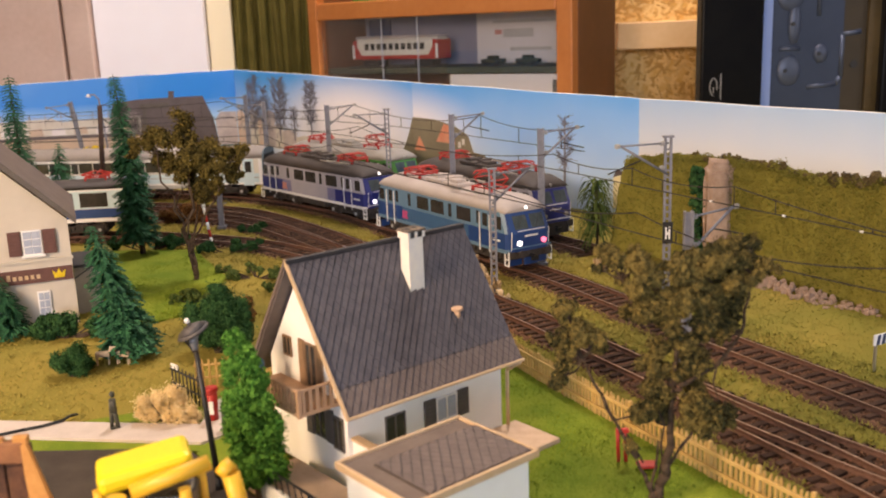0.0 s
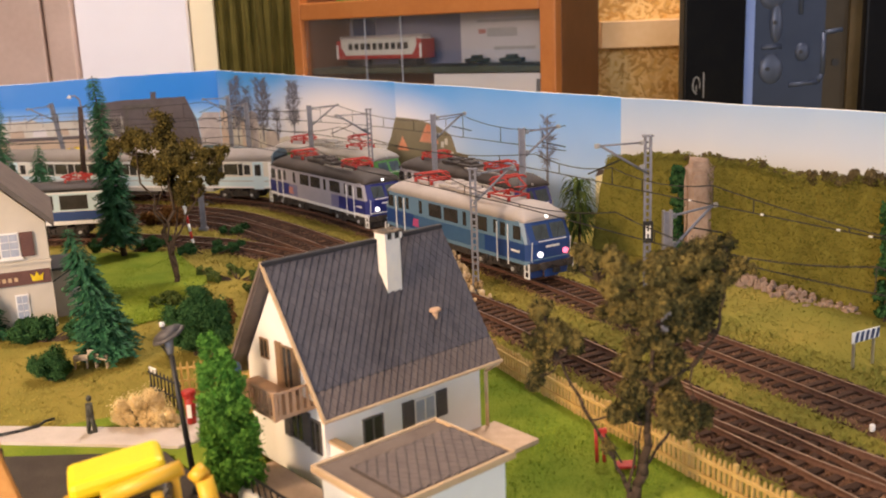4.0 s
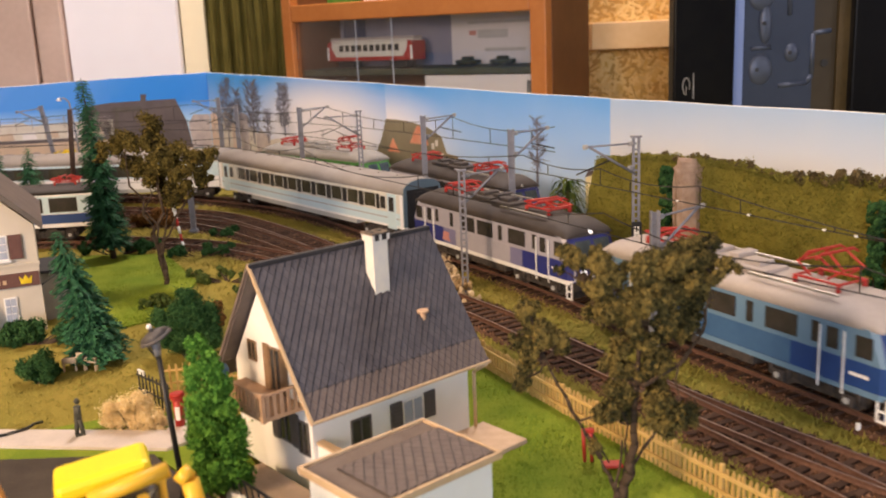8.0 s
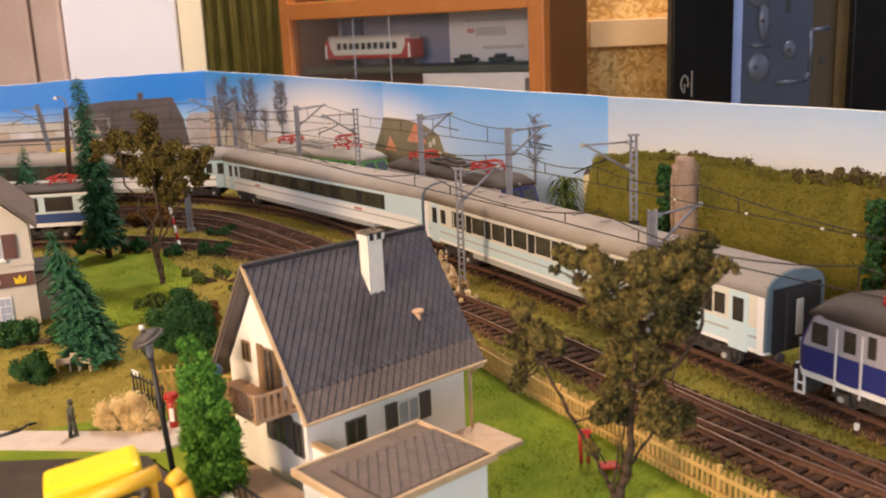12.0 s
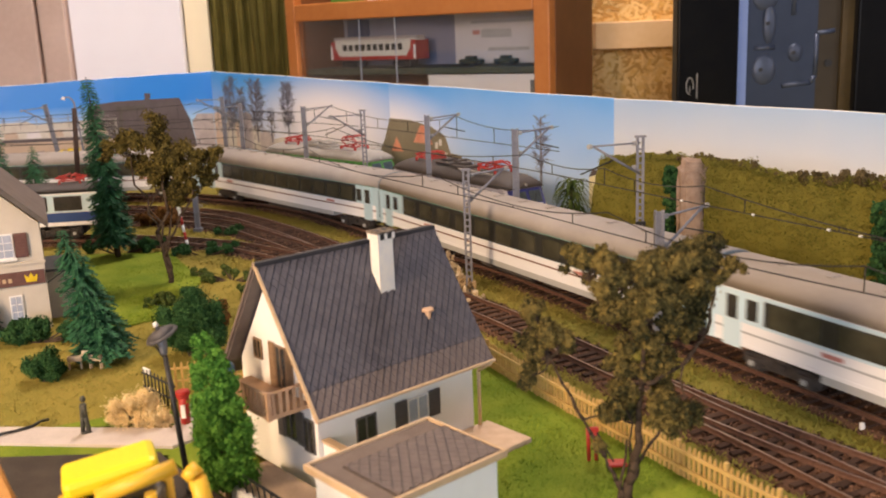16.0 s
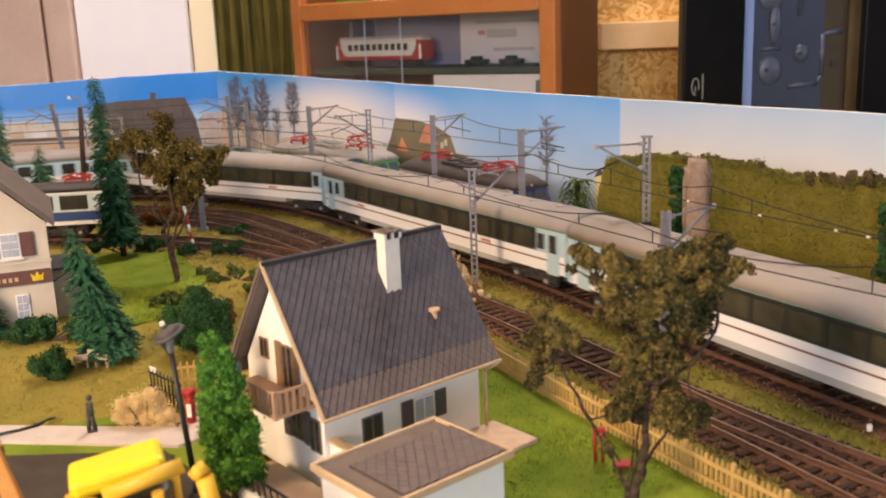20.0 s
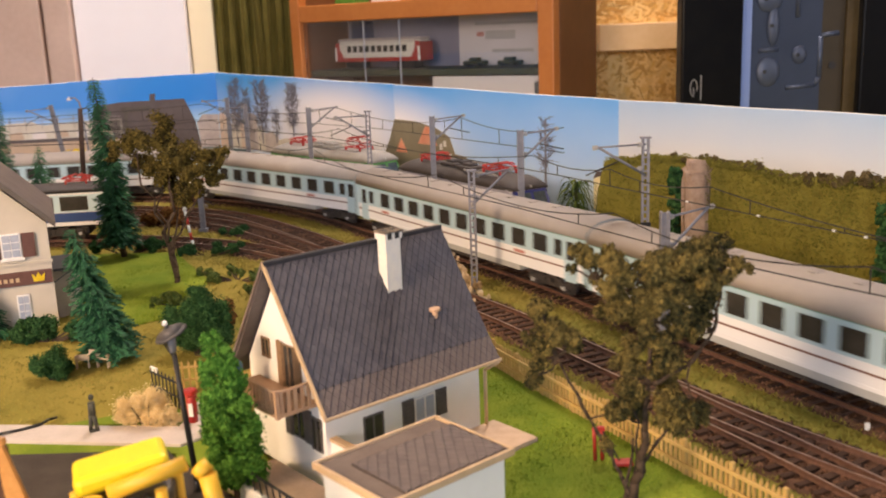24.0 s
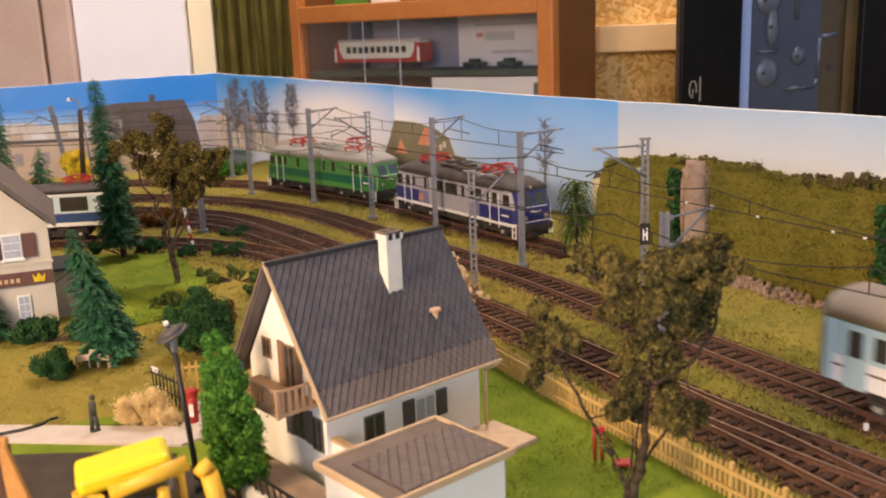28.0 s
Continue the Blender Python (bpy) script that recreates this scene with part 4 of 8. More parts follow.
def sweep(line, s0, s1, prof, step=0.006):
    """Sweeps a closed profile (sideways offset, height) along a line."""
    n = max(2, int((s1 - s0) / step))
    v, f = [], []
    k = len(prof)
    for i in range(n + 1):
        s = s0 + (s1 - s0) * i / n
        c, d = on_line(line, s), line_dir(line, s)
        for o, z in prof:
            v.append((c[0] + d[1] * o, c[1] - d[0] * o, z))
    for i in range(n):
        for j in range(k):
            a, b = i * k + j, i * k + (j + 1) % k
            f.append((a, b, b + k, a + k))
    return v, f


def track(name, line, s0, s1, near, label, seed):
    t = thing(name, pose(0, 0, 0), label, "track", "railway tracks", "structure")
    low = 0.00014 * seed
    v, f = sweep(line, s0, s1, [(-0.0185, -0.0052 - low), (-0.0155, -0.0030 - low), (0.0155, -0.0030 - low), (0.0185, -0.0052 - low)])
    raw("ballast_bed", v, f, "ballast", t)
    for side in (-1, 1):
        o = side * 0.0087
        v, f = sweep(line, s0, s1, [(o - 0.0009, -0.0020), (o + 0.0009, -0.0020), (o + 0.0003, -0.0014), (o + 0.0003, -0.0006), (o + 0.0005, -0.0003), (o + 0.0005, 0), (o - 0.0005, 0), (o - 0.0005, -0.0003), (o - 0.0003, -0.0006), (o - 0.0003, -0.0014)])
        raw("rail", v, f, ["rail", "railhead"], t, idx=[1 if q % 10 == 5 else 0 for q in range(len(f))])
    s, k = max(s0, near[0]), 0
    while s < min(s1, near[1]):
        c, d = on_line(line, s), line_dir(line, s)
        ob = new("sleeper", SLEEPER)
        ob.parent = t
        ob.matrix_basis = Matrix(((d[0], d[1], 0, c[0]), (d[1], -d[0], 0, c[1]), (0, 0, -1, -0.0065 - 0.00009 * seed), (0, 0, 0, 1)))
        s += 0.0071
    # loose stones on the bed
    rng = random.Random(seed)
    v, f = [], []
    for _ in range(int((min(s1, near[1]) - max(s0, near[0])) * 9000)):
        s = rng.uniform(max(s0, near[0]), min(s1, near[1]))
        o = rng.uniform(-0.0195, 0.0195)
        c, d = on_line(line, s), line_dir(line, s)
        x, y = c[0] + d[1] * o, c[1] - d[0] * o
        z = -0.0030 if abs(o) < 0.0155 else -0.0040
        r = rng.uniform(0.0005, 0.0011)
        i = len(v)
        a = rng.uniform(0, 6.28)
        for q in range(3):
            v.append((x + r * math.cos(a + q * 2.09), y + r * math.sin(a + q * 2.09), z - 0.0002))
        v.append((x + rng.gauss(0, r * .3), y + rng.gauss(0, r * .3), z + r * rng.uniform(.5, 1.0)))
        f += [(i, i + 1, i + 3), (i + 1, i + 2, i + 3), (i + 2, i, i + 3)]
    raw("ballast_stones", v, f, "stone", t)["kind"] = "stuff"
    return t


track("track_main", MAIN, 0.02, MAIN[0][-1] - 0.02, (4.0, 5.42), "rusty main line track on brown ballast", 1)
track("track_second", SECOND, 0.02, SECOND[0][-1] - 0.02, (0.1, 2), "rusty second track on brown ballast", 2)
track("track_branch", BRANCH, 0.03, BRANCH[0][-1] - 0.02, (0.03, 2), "rusty diverging track at the turnout", 3)
track("track_inner", INNER, 0.02, INNER[0][-1] - 0.02, (0.0, 2), "rusty inner track of the curve", 4)
track("track_loop", LOOP, 0.02, LOOP[0][-1] - 0.02, (0.1, 2), "rusty single track beside the meadow", 5)
track("track_siding", SIDING, 0.0, SIDING[0][-1] - 0.02, (0, 0.75), "rusty siding track in front of the backdrop", 6)


# ---- vehicles: x forward along the track, origin on the rail top ----


def loft(bm, sections, mi=0, smooth=True):
    """sections: list of (x, [(y, z), ...])."""
    rings = [[bm.verts.new((x, y, z)) for y, z in pts] for x, pts in sections]
    for a, b in zip(rings, rings[1:]):
        for k in range(len(a)):
            j = (k + 1) % len(a)
            f = bm.faces.new((a[k], a[j], b[j], b[k]))
            f.smooth, f.material_index = smooth, mi
    for r in (rings[0], rings[-1]):
        f = bm.faces.new(r)
        f.material_index = mi
    bmesh.ops.recalc_face_normals(bm, faces=bm.faces)


def bogie(parent, x, wheelbase, r, name="bogie"):
    bm = B()
    box(bm, -wheelbase / 2 - 0.006, wheelbase / 2 + 0.006, -0.0115, -0.0095, 0.003, 0.0085, 0.0005)
    box(bm, -wheelbase / 2 - 0.006, wheelbase / 2 + 0.006, 0.0095, 0.0115, 0.003, 0.0085, 0.0005)
    box(bm, -0.004, 0.004, -0.0115, 0.0115, 0.005, 0.010)
    for xx in (-wheelbase / 2, wheelbase / 2):
        for s in (-1, 1):
            box(bm, xx - 0.003, xx + 0.003, s * 0.0128 - 0.0013, s * 0.0128 + 0.0013, 0.0025, 0.0075, 0.0006)
            rod(bm, (xx + 0.0045, s * 0.0125, 0.0045), (xx + 0.0045, s * 0.0125, 0.009), 0.0012, n=6)
            rod(bm, (xx - 0.0045, s * 0.0125, 0.0045), (xx - 0.0045, s * 0.0125, 0.009), 0.0012, n=6)
    for k in range(-1, 2):
        for s in (-1, 1):
            box(bm, k * wheelbase * .25 - .0016, k * wheelbase * .25 + .0016, s * .0122 - .0006, s * .0122 + .0006, .0052, .0080, .0003)
    ob = part(name, bm, "bogie", parent)
    ob.location = (x, 0, 0)
    for xx in (-wheelbase / 2, wheelbase / 2):
        for s in (-1, 1):
            bm = B()
            rod(bm, (xx, s * .0139, .0050), (xx, s * .0148, .0050), .0013, n=10)
            part("axle_box", bm, "coach_grey", ob)
    for xx in (-wheelbase / 2, wheelbase / 2):
        bm = B()
        for s in (-1, 1):
            rod(bm, (0, s * 0.0072, 0), (0, s * 0.0092, 0), r, n=18)
        rod(bm, (0, -0.0072, 0), (0, 0.0072, 0), 0.0012, n=6)
        w = part("wheelset", bm, "bogie", ob)
        w.location = (xx, 0, r)
    return ob


def pantograph(parent, x, z, up=0.0):
    bm = B()
    for y in (-0.0075, 0.0075):
        rod(bm, (-0.0115, y, z + 0.002), (0.0115, y, z + 0.002), 0.0006, n=5)
    for xx in (-0.0105, 0.0105):
        rod(bm, (xx, -0.0075, z + 0.002), (xx, 0.0075, z + 0.002), 0.0006, n=5)
        for y in (-0.0075, 0.0075):
            rod(bm, (xx, y, z - 0.001), (xx, y, z + 0.0018), 0.0011, n=6)
    ob = part("pantograph", bm, "red", parent, "red double-arm current collector")
    ob.location = (x, 0, 0)
    h = up or 0.0040
    k = 0.011 if up else 0.0145
    mid = z + 0.002 + h * 0.5
    for s in (-1, 1):
        bm = B()
        for y in (-0.0065, 0.0065):
            rod(bm, (s * 0.004, y, z + 0.003), (s * k, y * 0.9, mid), 0.00055, n=5)
        rod(bm, (s * k, -0.0062, mid), (s * k, 0.0062, mid), 0.00055, n=5)
        part("lower_arm", bm, "red", ob)
        bm = B()
        for y in (-0.0065, 0.0065):
            rod(bm, (s * k, y * 0.9, mid), (s * 0.003, y * 0.75, z + 0.002 + h), 0.00055, n=5)
        part("upper_arm", bm, "red", ob)
        bm = B()
        rod(bm, (s * 0.003, -0.0095, z + 0.002 + h), (s * 0.003, 0.0095, z + 0.002 + h), 0.0007, n=5)
        for y in (-1, 1):
            rod(bm, (s * 0.003, y * 0.0095, z + 0.002 + h), (s * 0.003, y * 0.0120, z + 0.0005 + h), 0.0006, n=5)
        part("contact_strip", bm, "red", ob)
    return ob


LOCOS = {
    "blue": dict(top="loco_lightblue", low="loco_blue", mid="loco_midblue", nose="loco_blue", roof="roof_pale", line="loco_lightblue", label="light and dark blue electric locomotive with a pale roof", logo="emblem_pink", lit=True),
    "grey": dict(top="loco_grey", low="loco_violet", mid="loco_fade", nose="loco_violet", roof="roof_dark", line="white", label="grey and violet-blue electric locomotive with a dark roof", logo="print_red", lit=True),
    "green": dict(top="loco_green", low="loco_darkgreen", mid="loco_darkgreen", nose="loco_green", roof="roof_greygreen", line="loco_green", label="two-tone green electric locomotive standing on the siding", logo=None, lit=False),
}


def locomotive(kind, up=(0.0, 0.0), lamps=True):
    c = LOCOS[kind]
    t = thing("electric_locomotive", pose(0, 0, 0), c["label"], "locomotive", "model trains")
    hl, w = 0.087, 0.0170
    zb, zw, zc, zt = 0.0120, 0.0232, 0.0364, 0.0455

    def sect(z0, z1, hw, inset=0.0):
        return [(-hw, z0), (hw, z0), (hw, z1), (-hw, z1)]

    def hull(name, z0, z1, m, grow=0.0, x0=-hl, x1=hl, slope0=0.0, slope1=0.0, label=""):
        """Side shell between two heights, noses bevelled in plan and raked above the waist."""
        bm = B()
        plan = [(-1, 0.70), (-0.985, 0.90), (-0.955, 1.0), (0.955, 1.0), (0.985, 0.90), (1, 0.70)]
        rings = []
        for z, sl in ((z0, slope0), (z1, slope1)):
            ring = []
            for u, ww in plan:
                x = u * (hl - sl) if x0 == -hl and x1 == hl else (x0 if u < 0 else x1)
                ring.append((x, w * ww + grow, z))
            ring += [(x, -y, z) for x, y, z in reversed(ring)]
            rings.append([bm.verts.new(p) for p in ring])
        for k in range(len(rings[0])):
            j = (k + 1) % len(rings[0])
            bm.faces.new((rings[0][k], rings[0][j], rings[1][j], rings[1][k]))
        bm.faces.new(rings[0])
        bm.faces.new(rings[1])
        bmesh.ops.recalc_face_normals(bm, faces=bm.faces)
        return part(name, bm, m, t, label)

    hull("lower_side", zb, zw, c["low"])
    hull("upper_side", zw, zc, c["top"], slope1=0.006)
    hull("sill_line", zb - 0.0013, zb + 0.0010, c["line"], 0.00035)
    # the lower band is pale in the middle of the grey engine and fades in the blue one
    if kind != "green":
        for s in (-1, 1):
            for x0, x1, m in ((-0.030, 0.030, c["top"] if kind == "grey" else c["mid"]), (-0.045, -0.030, c["mid"]), (0.030, 0.042, c["mid"])):
                bm = B()
                box(bm, x0, x1, s * (w + 0.00012) - 0.0001, s * (w + 0.00012) + 0.0001, zb + 0.0012, zw + (0.0006 if m == c["top"] else 0.0))
                part("side_band", bm, m, t)
    else:
        for s in (-1, 1):
            bm = B()
            box(bm, -0.08, 0.08, s * (w + 0.0001) - 0.0001, s * (w + 0.0001) + 0.0001, zb, zb + 0.0035)
            part("side_band", bm, "loco_green", t)
    # noses
    for s in (-1, 1):
        bm = B()
        pts = [(0.0, 0.0116), (0.0006, 0.0232), (-0.0054, 0.0354), (-0.0115, 0.0354), (-0.0085, 0.0116)]
        ring = []
        for y, dx in ((-0.0160, -0.003), (-0.0150, -0.0008), (-0.0118, 0.0006), (0.0118, 0.0006), (0.0150, -0.0008), (0.0160, -0.003)):
            ring.append([bm.verts.new((s * (hl + x + dx), y, z)) for x, z in pts])
        for a, b in zip(ring, ring[1:]):
            for k in range(len(pts)):
                j = (k + 1) % len(pts)
                bm.faces.new((a[k], a[j], b[j], b[k]))
        bm.faces.new(ring[0])
        bm.faces.new(ring[-1])
        bmesh.ops.recalc_face_normals(bm, faces=bm.faces)
        nose = part("nose", bm, c["nose"], t)
        for y in (-0.0065, 0.0065):
            bm = B()
            q = [(hl + 0.0012 - 0.0011, 0.0255), (hl + 0.0012 - 0.0048, 0.0338)]
            vs = [bm.verts.new((s * x, y + dy, z)) for (x, z) in q for dy in (-0.0052, 0.0052)]
            vs2 = [bm.verts.new((s * (x - 0.0012), y + dy, z)) for (x, z) in q for dy in (-0.0052, 0.0052)]
            for fc in ((0, 1, 3, 2), (4, 6, 7, 5), (0, 4, 5, 1), (2, 3, 7, 6), (0, 2, 6, 4), (1, 5, 7, 3)):
                bm.faces.new([(vs + vs2)[k] for k in fc])
            bmesh.ops.recalc_face_normals(bm, faces=bm.faces)
            part("windscreen", bm, "windscreen", nose)
        on = lamps and s > 0
        for y, m in ((-0.0095, "lamp_on" if on else "steel"), (0.0095, "lamp_red" if on else "steel")):
            bm = B()
            rod(bm, (s * (hl + 0.0002), y, 0.0170), (s * (hl + 0.0021), y, 0.0170), 0.0017, n=14)
            part("headlight", bm, m, nose)
        bm = B()
        rod(bm, (s * (hl - 0.0085), 0, 0.0380), (s * (hl - 0.0040), 0, 0.0380), 0.0010, n=12)
        part("top_lamp", bm, "lamp_on" if on else "steel", nose)
        bm = B()
        box(bm, s * hl + (0.0006 if s > 0 else -0.0011), s * hl + (0.0011 if s > 0 else -0.0006), -0.0155, 0.0155, 0.0136, 0.0143)
        part("nose_line", bm, c["line"], nose)
        bm = B()
        box(bm, s * hl + (0.0008 if s > 0 else -0.0014), s * hl + (0.0014 if s > 0 else -0.0008), -0.005, 0.005, 0.0205, 0.0218)
        part("plate", bm, "white", nose, "small pale number plate with plain bars")
        # buffer beam, buffers, coupling
        bm = B()
        box(bm, s * (hl - 0.001) - 0.0015, s * (hl - 0.001) + 0.0015, -0.0165, 0.0165, 0.0070, 0.0118, 0.0004)
        part("buffer_beam", bm, "bogie", t)
        for y in (-0.010, 0.010):
            bm = B()
            rod(bm, (s * hl, y, 0.0105), (s * (hl + 0.0045), y, 0.0105), 0.0012, n=8)
            rod(bm, (s * (hl + 0.0042), y, 0.0105), (s * (hl + 0.005), y, 0.0105), 0.0026, n=12)
            part("buffer", bm, "bogie", t)
        for y in (-0.0168, 0.0168):
            bm = B()
            for dx in (-0.0035, 0.0005):
                rod(bm, (s * (hl - 0.001 + dx), y, 0.0025), (s * (hl - 0.001 + dx), y, 0.0118), 0.00055, n=5)
            for z in (0.003, 0.007):
                rod(bm, (s * (hl - 0.0047), y, z), (s * (hl - 0.0003), y, z), 0.00055, n=5)
            part("step", bm, "white", t, "white-edged step at the corner")
        bm = B()
        for y0, y1, dx in ((-0.0145, -0.005, -.002), (-0.005, 0.005, .0005), (0.005, 0.0145, -.002)):
            box(bm, s * (hl - .001 + dx) - .0007, s * (hl - .001 + dx) + .0007, y0, y1, .0022, .0074, .0003)
        part("rail_guard", bm, c["nose"] if kind == "blue" else "bogie", t)
        bm = B()
        rod(bm, (s * (hl + .0002), 0, .0085), (s * (hl + .0055), 0, .0080), .0008, n=6)
        box(bm, s * (hl + .0045) - .0012, s * (hl + .0045) + .0012, -.0022, .0022, .0055, .0085, .0003)
        part("coupling", bm, "black", t)
        bm = B()
        for y in (-0.0145, 0.0145):
            rod(bm, (s * (hl - .0005), y, .0125), (s * (hl + .0002), y, .0245), .00032, n=5)
        rod(bm, (s * (hl + .0012), -.0105, .0247), (s * (hl + .0012), .0105, .0247), .0003, n=5)
        part("nose_rail", bm, "white", nose, "thin white nose handrail")
        for y in (-0.0065, 0.0065):
            bm = B()
            rod(bm, (s * (hl + .0010), y - .003, .0258), (s * (hl - .0018), y + .001, .0325), .0002, n=4)
            part("wiper", bm, "black", nose)
    # roof
    bm = B()
    secs = []
    for x, k in ((-hl + 0.0045, 0.0), (-hl + 0.0085, 0.55), (-hl + 0.018, 1.0), (hl - 0.018, 1.0), (hl - 0.0085, 0.55), (hl - 0.0045, 0.0)):
        pts = []
        for j in range(11):
            a = math.pi * j / 10
            pts.append((-(w + 0.0004) * math.cos(a) * (0.93 + 0.07 * k), zc - 0.0006 + (zt - zc) * (0.25 + 0.75 * k) * math.sin(a) ** 0.75))
        secs.append((x, pts))
    loft(bm, secs)
    part("roof", bm, c["roof"], t)
    pantograph(t, -0.045, zt - 0.0005, up[0])
    pantograph(t, 0.045, zt - 0.0005, up[1])
    bm = B()
    box(bm, -0.024, -0.002, -0.009, 0.009, zt - 0.001, zt + 0.0012, 0.0005)
    box(bm, 0.002, 0.022, -0.011, 0.003, zt - 0.001, zt + 0.0010, 0.0005)
    part("roof_hatch", bm, c["roof"], t)
    for q0, q1, y0, y1 in ((-0.020, -0.012, -0.006, 0.006), (-0.006, 0.000, -0.004, 0.008), (0.006, 0.016, -0.008, 0.000)):
        bm = B()
        box(bm, q0, q1, y0, y1, zt + 0.0006, zt + 0.0032, 0.0005)
        part("roof_box", bm, c["roof"], t)
    bm = B()
    rod(bm, (-0.03, 0.006, zt + 0.002), (0.03, 0.006, zt + 0.002), 0.0006, n=5)
    for x in (-0.028, -0.01, 0.01, 0.028):
        rod(bm, (x, 0.006, zt - 0.002), (x, 0.006, zt + 0.002), 0.0008, n=6)
    rod(bm, (0.015, -0.013, zt - 0.0008), (0.06, -0.013, zt - 0.0008), 0.0007, n=5)
    part("roof_bar", bm, "steel", t)
    # side windows, doors, rails
    for s in (-1, 1):
        wide = {"green": ((-0.0330, -0.0290), (-0.0105, -0.0060), (0.0095, 0.0130), (0.0240, 0.0285))}.get(kind, ((-0.0365, -0.0328), (-0.0235, -0.0080), (-0.0045, 0.0120), (0.0182, 0.0218), (0.0285, 0.0450)))
        for x0, x1, z0, z1 in ((-0.0795, -0.0722, 0.0252, 0.0335), (0.0722, 0.0795, 0.0252, 0.0335), (-0.0545, -0.0510, 0.0258, 0.0342), (0.0520, 0.0555, 0.0258, 0.0342)) + tuple((q0, q1, 0.0252, 0.0342) for q0, q1 in wide):
            bm = B()
            box(bm, x0, x1, s * (w + 0.00025) - 0.0002, s * (w + 0.00025) + 0.0002, z0, z1, 0.0001)
            part("side_window", bm, "pane_dark", t)
        if kind == "green":
            for x0, x1 in ((-0.022, -0.0145), (0.0145, 0.0195), (0.0315, 0.0400)):
                bm = B()
                for q in range(5):
                    box(bm, x0, x1, s * (w + 0.0003) - 0.0002, s * (w + 0.0003) + 0.0002, 0.0252 + q * 0.0018, 0.0263 + q * 0.0018)
                part("side_grille", bm, "panel_" + kind, t)
        for x in (-0.062, 0.062):
            bm = B()
            box(bm, x - 0.0042, x + 0.0042, s * (w + 0.0002) - 0.0002, s * (w + 0.0002) + 0.0002, 0.0128, 0.0350)
            d = part("door", bm, c["top"], t)
            bm = B()
            box(bm, x - 0.0043, x + 0.0043, s * (w + 0.00045) - 0.0001, s * (w + 0.00045) + 0.0001, 0.0127, 0.0232)
            part("door_panel", bm, c["low"], d)
            bm = B()
            box(bm, x - 0.0026, x + 0.0026, s * (w + 0.0005) - 0.0002, s * (w + 0.0005) + 0.0002, 0.0255, 0.0338)
            part("door_window", bm, "pane_dark", d)
            bm = B()
            for dx in (-0.0056, 0.0056):
                rod(bm, (x + dx, s * (w + 0.0009), 0.009), (x + dx, s * (w + 0.0009), 0.0335), 0.00042, n=5)
            part("handrail", bm, "white", d, "white vertical handrail")
        if c["logo"]:
            bm = B()
            extrude_outline(bm, [(-.0460, .0150), (-.0445, .0208), (-.0375, .0206), (-.0385, .0178), (-.0368, .0150)], -.0001, .0001)
            part("emblem", bm, c["logo"], t, "plain reddish emblem patch").location = (0, s * (w + .0004), 0)
        bm = B()
        box(bm, 0.070, 0.0785, s * (w + 0.0004) - 0.0001, s * (w + 0.0004) + 0.0001, 0.0175, 0.0188)
        part("plate", bm, "white", t, "small pale number bar")
    bm = B()
    box(bm, -0.019, 0.019, -0.0135, 0.0135, 0.0045, 0.0118, 0.001)
    box(bm, -0.075, 0.075, -0.008, 0.008, 0.0085, 0.012)
    part("underframe", bm, "bogie", t)
    bogie(t, -0.050, 0.034, 0.0068)
    bogie(t, 0.050, 0.034, 0.0068)
    return t


COACHES = {
    # pillar colour, lower colour, window colour, window rows, continuous dark band?
    "cream": dict(win="coach_cream", low="coach_pale", band=True, n=10, w=0.0150, label="pale blue and cream passenger coach with large windows", door="coach_pale"),
    "bistro": dict(win="coach_pale", low="coach_white", band=True, n=7, w=0.026, label="white and pale blue dining coach with a dark window band", door="coach_pale"),
    "band": dict(win="coach_teal", low="coach_white", band=True, n=11, w=0.0163, label="white and teal passenger coach with a dark window band", door="coach_teal"),
    "teal": dict(win="coach_teal", low="coach_white", band=False, n=10, w=0.0125, label="white and teal passenger coach with separate windows", door="coach_teal"),
}


